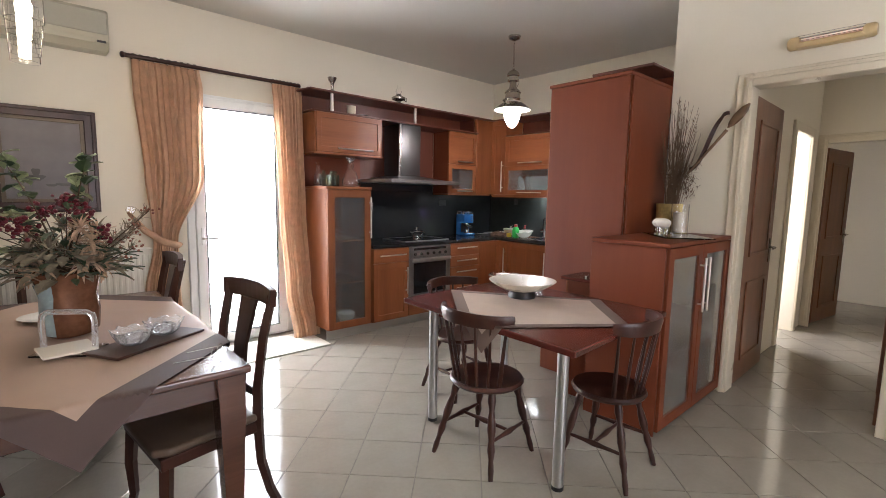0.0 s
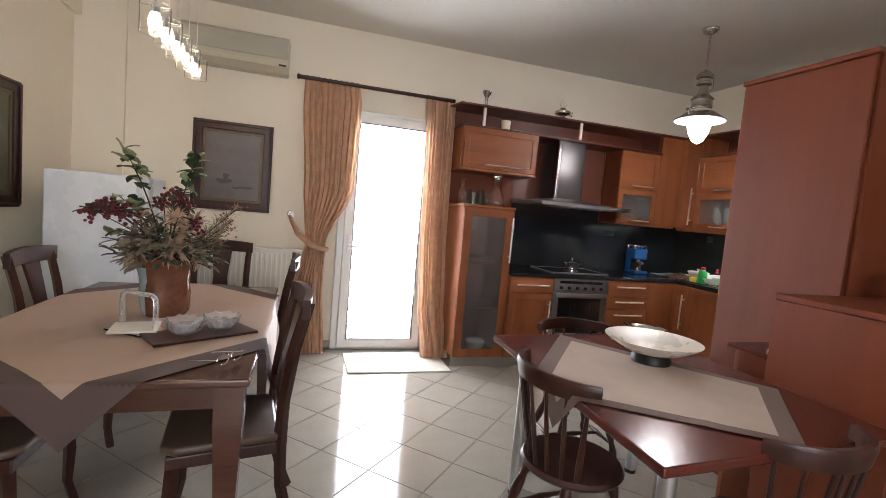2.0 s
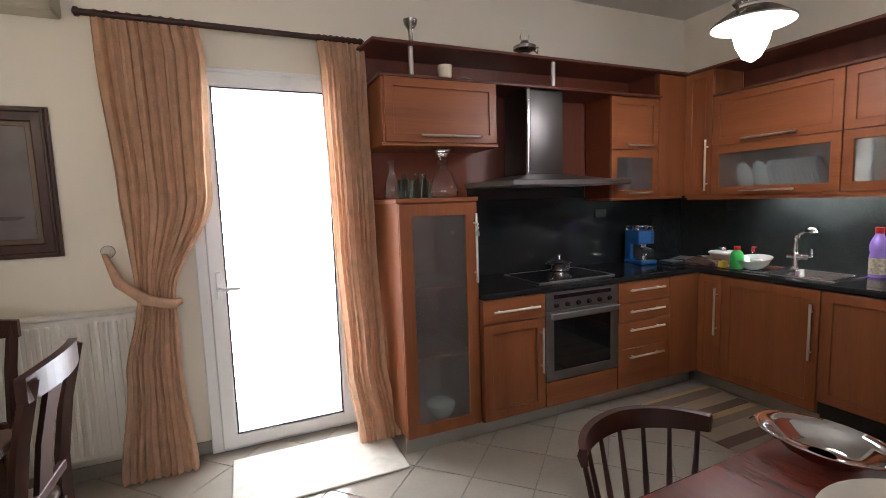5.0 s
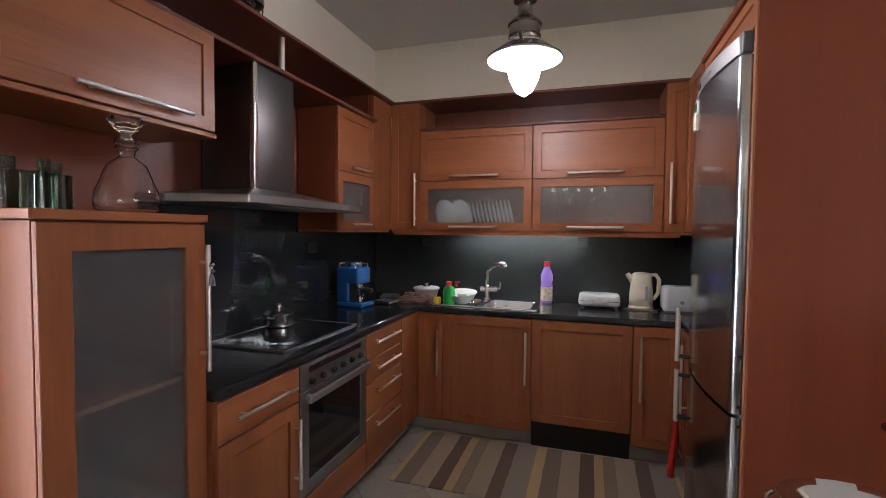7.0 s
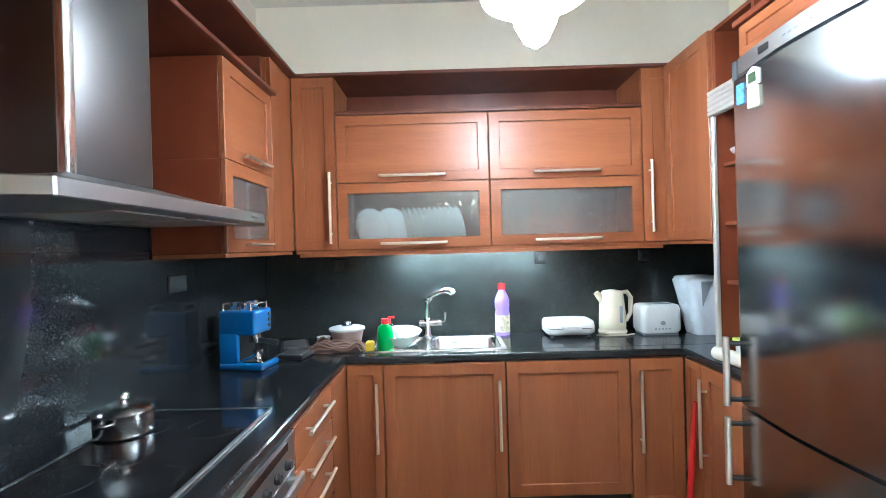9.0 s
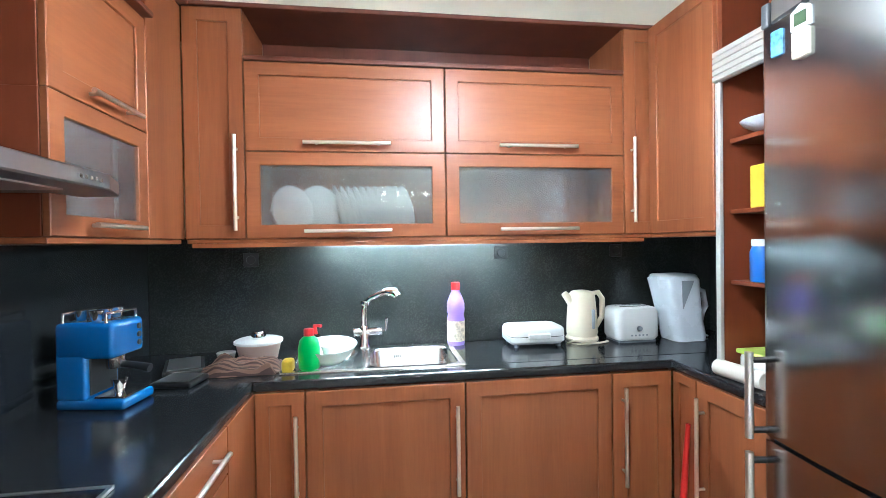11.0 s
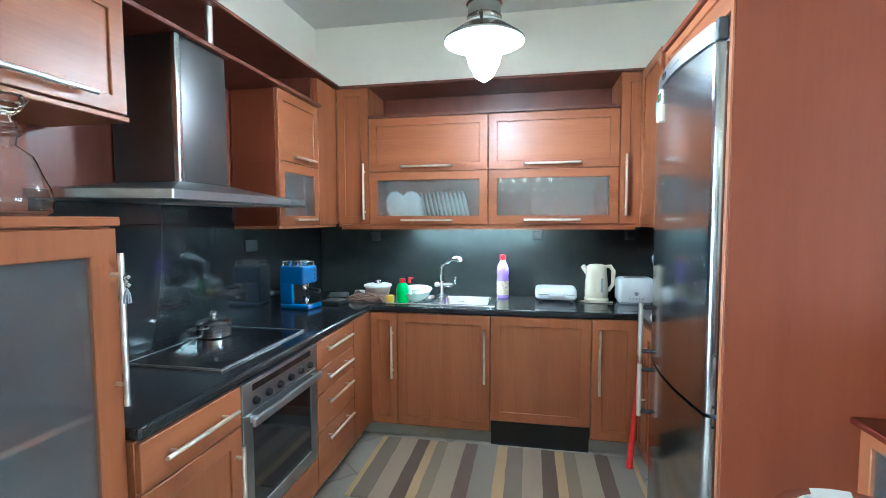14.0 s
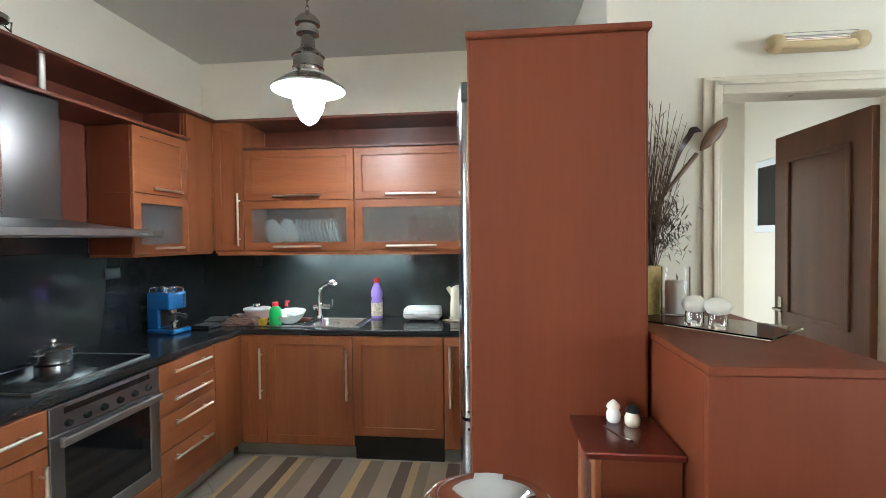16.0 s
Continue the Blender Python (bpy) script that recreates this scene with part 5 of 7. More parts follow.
part("box", boxed(3.915, 4.095, 1.66, 1.82, TOP + 0.020, TOP + 0.09, 0.012, 2), WHITE_PL, fb, "", True)
part("lid", boxed(3.907, 4.103, 1.652, 1.828, TOP + 0.091, TOP + 0.108, 0.006, 2), LIME_PL, fb)
on_shelf("paper_roll", bar([(3.93, 1.86, TOP + 0.032), (4.13, 1.875, TOP + 0.032)], 0.031, 18), WAX, "cream roll lying on the worktop", "roll")
on_shelf("broom", bar([(4.245, 1.97, 0.012), (4.235, 1.925, 0.70)], [0.02, 0.009], 10), RED_PL, "red plastic broom handle leaning on the cabinet", "broom")

# ---- things on the display shelf and in the niche ----
gl = thing("goblet", (2.245, 3.92, CR), "small metal goblet on the crown board", "goblet")
part("goblet", turned(bigger([(0.03, 0.0005), (0.03, 0.006), (0.012, 0.015), (0.014, 0.07), (0.034, 0.10), (0.040, 0.125), (0.036, 0.125)], 1.1), (2.245, 3.92, CR), 22), PEWTER, gl, "", True)
ol = thing("oil_lamp", (3.07, 3.95, CR), "small brass oil lamp with a glass chimney", "oil lamp")
part("base", turned(bigger([(0.04, 0.0005), (0.045, 0.006), (0.02, 0.014), (0.02, 0.024), (0.058, 0.04), (0.06, 0.056), (0.024, 0.074), (0.02, 0.085)], 1.3), (3.07, 3.95, CR), 22), PEWTER, ol, "", True)
part("chimney", turned(bigger([(0.016, 0.085), (0.026, 0.105), (0.014, 0.135), (0.012, 0.16)], 1.3), (3.07, 3.95, CR), 18, None, False), CLEAR, ol, "", True)
part("handle", bar([(3.14, 3.95, CR + 0.065), (3.18, 3.95, CR + 0.082), (3.175, 3.95, CR + 0.04), (3.14, 3.95, CR + 0.058)], 0.005, 8), PEWTER, ol)
cu = thing("cup_and_saucer", (2.49, 3.94, 2.284), "small cream cup beside a saucer", "cup")
part("cup", turned(bigger([(0.022, 0.001), (0.034, 0.014), (0.038, 0.07), (0.035, 0.07)], 1.25), (2.47, 3.94, 2.284), 20), CREAM_PL, cu, "", True)
part("saucer", turned([(0.02, 0.001), (0.05, 0.004), (0.07, 0.012), (0.068, 0.013)], (2.60, 3.965, 2.284), 24), WHITE, cu, "", True)

def hollow(profile, centre, t, seg=28):
    """A thin-walled vessel: the outer profile up, then the inner one back down."""
    inner = [(max(0.002, r - t), z + (t if i < 2 else 0)) for i, (r, z) in enumerate(profile)]
    return turned([(0.0005, profile[0][1])] + profile + inner[::-1] + [(0.0005, inner[0][1])], centre, seg)


dc = thing("decanter", (2.375, 3.80, 1.528), "clear cut-glass decanter with a stopper", "decanter")
part("bottle", hollow([(r * 1.2, z * 1.2) for r, z in ((0.056, 0.001), (0.070, 0.010), (0.074, 0.032), (0.070, 0.058), (0.058, 0.088), (0.050, 0.112), (0.044, 0.128), (0.026, 0.142), (0.018, 0.15), (0.02, 0.165), (0.028, 0.17), (0.022, 0.178), (0.028, 0.184), (0.024, 0.195))], (2.375, 3.80, 1.528), 0.0025), CLEAR, dc, "", True)
part("stopper", turned([(0.017, 0.235), (0.014, 0.25), (0.029, 0.262), (0.050, 0.294), (0.045, 0.302)], (2.375, 3.80, 1.528), 10), CLEAR, dc)
d2c = thing("decanter", (2.12, 3.95, 1.528), "slim clear glass bottle in the niche", "bottle")
part("bottle", hollow([(r * 1.15, z * 1.15) for r, z in ((0.035, 0.001), (0.04, 0.008), (0.036, 0.09), (0.018, 0.13), (0.014, 0.19), (0.02, 0.196), (0.024, 0.21))], (2.10, 3.95, 1.528), 0.0025), CLEAR, d2c, "", True)
for x, y in ((2.215, 4.06), (2.285, 4.02), (2.36, 4.09)):
    s = thing("square_bottle", (x, y, 1.528), "dark green square glass bottle in the niche", "bottle", "niche bottles")
    part("bottle", boxed(x - 0.033, x + 0.033, y - 0.033, y + 0.033, 1.529, 1.658, 0.008, 2), SMOKE, s)
    part("stopper", turned([(0.014, 0.13), (0.018, 0.142), (0.018, 0.168)], (x, y, 1.528), 14), SMOKE, s)

# rug in front of the sink
tagged(part("rug", boxed(3.69, 4.37, 1.92, 3.52, 0.001, 0.010, 0.003), RUG), "striped brown and beige woven kitchen rug", "rug")

# ---- kitchen pendant ----
LX, LY, LZ = 3.59, 2.765, 2.158


def k_prof(pairs):
    return [(r * 1.32, z * 1.32) for r, z in pairs]


pl = thing("pendant_lamp", (LX, LY, LZ), "pewter station pendant lamp with a lit glass bulb", "pendant lamp")
part("bulb", turned(k_prof([(0.004, 0.0), (0.03, 0.018), (0.052, 0.062), (0.062, 0.11), (0.060, 0.15), (0.05, 0.185)]), (LX, LY, LZ), 26), BULB, pl, "glowing white glass bulb", True)
part("shade", turned(k_prof([(0.136, 0.135), (0.135, 0.141), (0.09, 0.172), (0.062, 0.20), (0.05, 0.195), (0.088, 0.165), (0.134, 0.1345)]), (LX, LY, LZ), 36, None, False), surface("opal_shade", (0.8, 0.8, 0.78), 0.3, vary=0.02), pl, "white enamelled underside", True)
part("cap", turned(k_prof([(0.137, 0.142), (0.092, 0.176), (0.056, 0.20), (0.056, 0.215), (0.060, 0.22), (0.056, 0.225), (0.056, 0.26), (0.062, 0.265), (0.05, 0.28), (0.028, 0.30), (0.024, 0.345), (0.042, 0.352), (0.042, 0.366), (0.034, 0.37), (0.034, 0.385), (0.046, 0.39), (0.046, 0.405), (0.03, 0.425), (0.01, 0.435), (0.008, 0.445), (0.0005, 0.446)]), (LX, LY, LZ), 30, None, False), PEWTER, pl, "", True)
TOPZ = LZ + 0.585
n_links = 10
for i in range(n_links):
    z = TOPZ + (CZ - 0.045 - TOPZ) * (i + 0.5) / n_links
    h = (CZ - 0.045 - TOPZ) / n_links * 0.62
    dx, dy = (0.009, 0) if i % 2 else (0, 0.009)
    part("chain_link", bar([(LX + dx * math.cos(a), LY + dy * math.cos(a), z + h * math.sin(a)) for a in [2 * math.pi * q / 10 for q in range(11)]], 0.0022, 5), PEWTER, pl)
part("ceiling_rose", turned([(0.012, -0.045), (0.05, -0.03), (0.06, -0.01), (0.06, -0.0005)], (LX, LY, CZ), 24), PEWTER, pl, "", True)
part("side_cord", bar([(LX + 0.05, LY, LZ + 0.40), (LX + 0.09, LY, LZ + 0.46), (LX + 0.085, LY, LZ + 0.53), (LX + 0.04, LY, LZ + 0.565)], 0.003, 6), PEWTER, pl)
for s in (-1, 1):
    part("thumb_screw", bar([(LX + s * 0.112, LY, LZ + 0.244), (LX + s * 0.135, LY, LZ + 0.264)], [0.008, 0.013], 8), PEWTER, pl)

# ---- dining pendants ----
dp = thing("pendant_row", (0.0, 2.6, 2.15), "row of five lit glass cylinder pendants over the dining table", "pendant lamp")
for i in range(5):
    x, y = 0.0, 2.24 + i * 0.20
    gsh = part("glass_shade", turned([(0.062, 0.0), (0.062, 0.125), (0.0585, 0.125), (0.0585, 0.0), (0.062, 0.0)], (x, y, 2.13), 32, None, False), SHADE_GLASS, dp, "clear glass cylinder", True)
    gsh.visible_shadow = False
    part("bulb", turned([(0.006, 0.012), (0.024, 0.02), (0.028, 0.05), (0.018, 0.085)], (x, y, 2.135), 18), SPOT, dp, "glowing bulb", True)
    part("socket", turned([(0.016, 0.085), (0.016, 0.125), (0.004, 0.135)], (x, y, 2.135), 14), CHROME, dp)
    part("shade_arm", bar([(x - 0.06, y, 2.252), (x + 0.06, y, 2.252)], 0.003, 6), CHROME, dp)
    part("cord", bar([(x, y, 2.265), (x, y, CZ - 0.03)], 0.0025, 6), SATIN, dp)
part("ceiling_bar", boxed(-0.03, 0.03, 2.16, 3.12, CZ - 0.03, CZ - 0.0005, 0.004), SATIN, dp)

# ---- dining table and its cloth ----
TZ = 0.80
TX0, TX1, TY0, TY1 = -0.50, 0.545, 1.42, 3.12
dt = thing("dining_table", ((TX0 + TX1) / 2, (TY0 + TY1) / 2, 0), "brown walnut dining table with moulded apron", "table")
part("tabletop", boxed(TX0, TX1, TY0, TY1, TZ - 0.03, TZ, 0.008, 3), WALNUT, dt)
bm = bmesh.new()
box(bm, TX0 + 0.05, TX1 - 0.05, TY0 + 0.05, TY0 + 0.075, TZ - 0.125, TZ - 0.03, 0.003)
box(bm, TX0 + 0.05, TX1 - 0.05, TY1 - 0.075, TY1 - 0.05, TZ - 0.125, TZ - 0.03, 0.003)
box(bm, TX0 + 0.05, TX0 + 0.075, TY0 + 0.075, TY1 - 0.075, TZ - 0.125, TZ - 0.03, 0.003)
box(bm, TX1 - 0.075, TX1 - 0.05, TY0 + 0.075, TY1 - 0.075, TZ - 0.125, TZ - 0.03, 0.003)
part("apron", bm, WALNUT, dt)
for x, sx in ((TX0 + 0.065, 1), (TX1 - 0.065, -1)):
    for y in (TY0 + 0.065, TY1 - 0.065):
        bm = bmesh.new()
        rows = []
        for z, h in ((0.0, 0.026), (0.3, 0.034), (0.62, 0.045), (TZ - 0.031, 0.048)):
            rows.append([bm.verts.new((x + a * h, y + b * h, z)) for a, b in ((-1, -1), (1, -1), (1, 1), (-1, 1))])
        for a, b in zip(rows, rows[1:]):
            for i in range(4):
                bm.faces.new((a[i], a[(i + 1) % 4], b[(i + 1) % 4], b[i]))
        bm.faces.new(rows[0][::-1])
        bm.faces.new(rows[-1])
        bmesh.ops.bevel(bm, geom=[e for e in bm.edges if abs((e.verts[0].co - e.verts[1].co).z) > 0.05], offset=0.006, segments=2, affect="EDGES")
        part("leg", bm, WALNUT, dt)


def draped(corners, edges, z, drop, inner, nx=110):
    """A four-cornered cloth on a top with the given edges (x0, x1, y0, y1): what goes past an edge hangs down.
    inner: True for the middle field, False for the border strip; both share one drape."""
    x0, x1, y0, y1 = edges
    bm = bmesh.new()
    a, b, c, d = [Vector((*p, 0)) for p in corners]
    grid, band = [], 0.075
    for j in range(nx + 1):
        row = []
        for i in range(nx + 1):
            u, v = i / nx, j / nx
            p = a * (1 - u) * (1 - v) + b * u * (1 - v) + c * u * v + d * (1 - u) * v
            ox = max(0.0, p.x - x1, x0 - p.x)
            oy = max(0.0, p.y - y1, y0 - p.y)
            h = z + 0.004 + 0.0012 * (noise.noise((p.x * 5, p.y * 5, 1)) + 1) + 0.004 * max(0.0, 1 - 9 * abs(noise.noise((p.x * 2.2, p.y * 1.6, 3)))) * (0.5 + 0.5 * noise.noise((p.x * 3, p.y * 3, 8)))
            over = math.hypot(ox, oy)
            if over > 0:
                lean = 0.004 + 0.10 * over + 0.012 * noise.noise((p.x * 6, p.y * 6, 4))
                if ox > 0:
                    p.x = (x1 + lean) if p.x > x1 else (x0 - lean)
                if oy > 0:
                    p.y = (y1 + lean) if p.y > y1 else (y0 - lean)
                h -= min(over, drop)
            row.append(bm.verts.new((p.x, p.y, h)))
        grid.append(row)
    for j in range(nx):
        for i in range(nx):
            u, v = (i + 0.5) / nx, (j + 0.5) / nx
            mid = band < u < 1 - band and band < v < 1 - band
            if mid == inner:
                bm.faces.new((grid[j][i], grid[j][i + 1], grid[j + 1][i + 1], grid[j + 1][i]))
    bmesh.ops.delete(bm, geom=[v for v in bm.verts if not v.link_faces], context="VERTS")
    return bm


tc = thing("tablecloth", (0.03, 2.3, TZ), "beige tablecloth with a dark border laid diagonally", "tablecloth")
CC = [(0.03, 1.20), (1.10, 2.29), (0.03, 3.36), (-1.04, 2.29)]
ED = (TX0 - 0.010, TX1 + 0.010, TY0 - 0.010, TY1 + 0.010)
part("field", draped(CC, ED, TZ, 0.42, True), CLOTH, tc, "beige field", True)
part("border", draped(CC, ED, TZ, 0.42, False), CLOTH_EDGE, tc, "dark brown border", True)

# vase of dried flowers
VX, VY = 0.07, 2.29
vz = thing("vase", (VX, VY, TZ + 0.006), "copper and pale blue glazed ceramic vase", "vase")
bm = bmesh.new()
lathe(bm, [(0.085, 0.001), (0.098, 0.02), (0.104, 0.11), (0.096, 0.18), (0.112, 0.25), (0.13, 0.285), (0.123, 0.288), (0.095, 0.25)], (VX, VY, TZ + 0.006), 30)
for v in bm.verts:
    a = math.atan2(v.co.y - VY, v.co.x - VX)
    k = 1 + 0.07 * math.sin(3 * a + v.co.z * 9)
    v.co.x, v.co.y = VX + (v.co.x - VX) * k, VY + (v.co.y - VY) * k
part("body", bm, VASE_A, vz, "copper brown glaze", True)
bm = bmesh.new()
rows = []
for z, r in ((0.012, 0.098), (0.11, 0.108), (0.18, 0.101), (0.24, 0.113)):
    rows.append([bm.verts.new((VX + r * 1.02 * (1 + 0.07 * math.sin(3 * a + (TZ + z) * 9)) * math.cos(a), VY + r * 1.02 * (1 + 0.07 * math.sin(3 * a + (TZ + z) * 9)) * math.sin(a), TZ + 0.006 + z)) for a in [radians(195 + 9 * i) for i in range(6)]])
for a, b in zip(rows, rows[1:]):
    for i in range(5):
        bm.faces.new((a[i], a[i + 1], b[i + 1], b[i]))
part("glaze_panel", bm, VASE_B, vz, "pale blue glazed panel", True)

fl = thing("flower_arrangement", (VX, VY, TZ + 0.3), "dried flower arrangement with red berries and variegated leaves", "flowers")
rnd = random.Random(5)


def leaf(bm, p, d, length, width, up=None):
    d = Vector(d).normalized()
    s = d.cross(Vector((0, 0, 1)) if up is None else up)
    if s.length < 0.05:
        s = Vector((1, 0, 0))
    s.normalize()
    n = s.cross(d)
    p = Vector(p)
    mid = [p + d * length * t + n * length * 0.08 * math.sin(t * 3) for t in (0.0, 0.35, 0.7, 1.0)]
    ws = (0.08, 1.0, 0.75, 0.05)
    lft = [bm.verts.new(q + s * width * w * 0.5 + n * width * 0.12) for q, w in zip(mid, ws)]
    cen = [bm.verts.new(q) for q in mid]
    rgt = [bm.verts.new(q - s * width * w * 0.5 + n * width * 0.12) for q, w in zip(mid, ws)]
    for i in range(3):
        bm.faces.new((lft[i], lft[i + 1], cen[i + 1], cen[i]))
        bm.faces.new((cen[i], cen[i + 1], rgt[i + 1], rgt[i]))


def ball(bm, p, r):
    geo = bmesh.ops.create_icosphere(bm, subdivisions=1, radius=r)
    bmesh.ops.translate(bm, vec=p, verts=geo["verts"])


O = Vector((VX, VY, TZ + 0.27))
stems, leaves, darks, berries, flowers = bmesh.new(), bmesh.new(), bmesh.new(), bmesh.new(), bmesh.new()
# two tall leafy sprays
dusty, buds = bmesh.new(), bmesh.new()
for tip, n in (((-0.17, -0.02, 0.50), 20), ((0.10, 0.05, 0.52), 20), ((-0.21, 0.02, 0.30), 12), ((-0.23, -0.06, 0.12), 10)):
    tip = O + Vector(tip)
    pts = [O.lerp(tip, k / 6) + Vector((0, 0, 0.05 * math.sin(math.pi * k / 6))) for k in range(7)]
    tube(stems, pts, [0.005 - 0.0005 * k for k in range(7)], 6)
    for k in range(n):
        t = 0.6 + 0.42 * k / n
        q = O.lerp(tip, t) + Vector((0, 0, 0.05 * math.sin(math.pi * t))) + Vector((rnd.gauss(0, 0.012), rnd.gauss(0, 0.012), rnd.gauss(0, 0.012)))
        d = (rnd.uniform(-1, 1), rnd.uniform(-1, 1), rnd.uniform(-0.3, 0.9))
        size = rnd.uniform(0.045, 0.078)
        leaf(leaves if k % 3 else darks, q, d, size, size * 0.85)
# berry sprays
for tip in ((-0.27, -0.10, 0.235), (-0.20, -0.12, 0.25), (-0.14, -0.14, 0.24), (0.02, 0.02, 0.33), (0.06, 0.0, 0.28), (0.13, -0.06, 0.19), (-0.24, 0.04, 0.24), (-0.06, 0.15, 0.28)):
    tip = O + Vector(tip)
    tube(stems, [O, O.lerp(tip, 0.5) + Vector((0, 0, 0.03)), tip], 0.0025, 5)
    for k in range(40):
        ball(berries, tip + Vector((rnd.gauss(0, 0.023), rnd.gauss(0, 0.023), rnd.gauss(0, 0.021))), rnd.uniform(0.007, 0.012))
    for k in range(5):
        leaf(darks, tip, (rnd.uniform(-1, 1), rnd.uniform(-1, 1), rnd.uniform(-0.6, 0.6)), 0.07, 0.04)
# feathery dusty heads, full in the middle
for k in range(24):
    a, e = rnd.uniform(0, 6.28), rnd.uniform(-0.1, 1.0)
    c = O + Vector((math.cos(a) * 0.15 * math.cos(e * 0.8), math.sin(a) * 0.14 * math.cos(e * 0.8), 0.02 + 0.20 * e))
    tube(stems, [O, c], 0.0025, 5)
    for q in range(30):
        d = Vector((rnd.gauss(0, 1), rnd.gauss(0, 1), rnd.gauss(0.4, 1))).normalized()
        leaf(flowers if k % 3 else dusty, c, d, rnd.uniform(0.045, 0.09), rnd.uniform(0.011, 0.018))
# greyish dusty leaves hanging over the vase's lip
for k in range(110):
    a = rnd.uniform(0, 6.28)
    r = rnd.uniform(0.05, 0.19)
    leaf(dusty, O + Vector((math.cos(a) * r, math.sin(a) * r, rnd.uniform(-0.01, 0.13))), (math.cos(a), math.sin(a), rnd.uniform(-0.7, 0.4)), rnd.uniform(0.055, 0.10), rnd.uniform(0.034, 0.052))
# drooping sprigs with small buds
for tip in ((0.28, 0.0, 0.22), (0.31, -0.05, 0.29), (0.25, 0.08, 0.17), (0.24, -0.08, 0.12)):
    tip = O + Vector(tip)
    tube(stems, [O, O.lerp(tip, 0.55) + Vector((0, 0, -0.01)), tip], 0.0025, 5)
    for k in range(90):
        q = O.lerp(tip, rnd.uniform(0.4, 1.0))
        leaf(dusty, q, (rnd.gauss(0.4, 0.7), rnd.gauss(0, 0.7), rnd.gauss(0.5, 0.6)), rnd.uniform(0.03, 0.06), 0.006)
    for k in range(14):
        ball(buds, O.lerp(tip, rnd.uniform(0.8, 1.1)) + Vector((rnd.gauss(0, 0.016), rnd.gauss(0, 0.016), rnd.gauss(0, 0.02))), 0.006)
# dark foliage between
for k in range(130):
    a = rnd.uniform(0, 6.28)
    r = rnd.uniform(0.02, 0.22)
    leaf(darks, O + Vector((math.cos(a) * r, math.sin(a) * r, rnd.uniform(-0.01, 0.22) * (1.15 - r * 2.5))), (math.cos(a), math.sin(a), rnd.uniform(-0.5, 0.6)), rnd.uniform(0.05, 0.085), rnd.uniform(0.028, 0.044))
for nm, b, mt in (("stems", stems, STEM), ("leaves", leaves, LEAF), ("dark_leaves", darks, LEAF_D), ("dusty_leaves", dusty, LEAF_G), ("berries", berries, BERRY), ("buds", buds, BUD), ("dry_flowers", flowers, DRYFLOWER)):
    tagged(part(nm, b, mt, fl), "", "", "", "stuff")

# napkin stand, tray with glass bowls, glasses, plate
nh = thing("napkin_stand", (0.05, 1.99, TZ + 0.007), "clear acrylic napkin stand with paper napkins", "napkin holder")
m = pose(0.05, 1.99, TZ + 0.0075, 0, 0, -35)
part("base", boxed(-0.10, 0.10, -0.075, 0.075, 0, 0.008, 0.002, 1, m), CLEAR, nh)
part("arch", bar([m @ Vector(p) for p in ((-0.092, 0, 0.008), (-0.095, 0, 0.12), (-0.09, 0, 0.148), (-0.07, 0, 0.162), (0.07, 0, 0.162), (0.09, 0, 0.148), (0.095, 0, 0.12), (0.092, 0, 0.008))], 0.011, 12), CUT, nh, "", True)
part("napkin_pile", boxed(-0.085, 0.085, -0.085, 0.08, 0.009, 0.018, 0.002, 1, pose(0.04, 1.985, TZ + 0.0075, 0, 0, 8)), WAX, nh, "white paper napkins")
tr = thing("serving_tray", (0.297, 1.93, TZ + 0.007), "dark brown lacquered serving tray", "tray")
m = pose(0.297, 1.93, TZ + 0.0075, 0, 0, 32)
part("tray", slab([(m @ Vector(p)).to_2d() for p in ((-0.205, -0.095, 0), (0.205, -0.10, 0), (0.195, 0.09, 0), (-0.20, 0.095, 0))], TZ + 0.0075, TZ + 0.0195, 0.004, 2), DARKWOOD, tr)
for u in (-0.062, 0.085):
    c = m @ Vector((u, 0, 0))
    gbw = thing("glass_bowl", (c.x, c.y, TZ + 0.0195), "clear cut-glass bowl with a petal rim", "bowl", "bowls on the tray")
    bm = bmesh.new()
    lathe(bm, [(0.030, 0.001), (0.052, 0.014), (0.070, 0.048), (0.077, 0.064), (0.072, 0.064), (0.062, 0.046), (0.046, 0.02), (0.022, 0.01)], (c.x, c.y, TZ + 0.0195), 24)
    for v in bm.verts:
        a = math.atan2(v.co.y - c.y, v.co.x - c.x)
        k = 1 + 0.07 * math.cos(9 * a)
        v.co.x, v.co.y = c.x + (v.co.x - c.x) * k, c.y + (v.co.y - c.y) * k
        v.co.z += 0.006 * math.cos(9 * a) * max(0, (v.co.z - TZ - 0.03) * 20)
    part("bowl", bm, CUT, gbw)
    for q in range(6):
        bmq = bmesh.new()
        ball(bmq, (c.x + rnd.gauss(0, 0.018), c.y + rnd.gauss(0, 0.018), TZ + 0.0195 + 0.03 + rnd.uniform(0, 0.02)), 0.014)
        part("glass_pebble", bmq, CUT, gbw)
gs = thing("eyeglasses", (0.45, 1.55, TZ + 0.006), "thin metal eyeglasses lying on the table", "eyeglasses")
m = pose(0.46, 1.56, TZ + 0.007, 0, 0, 55)
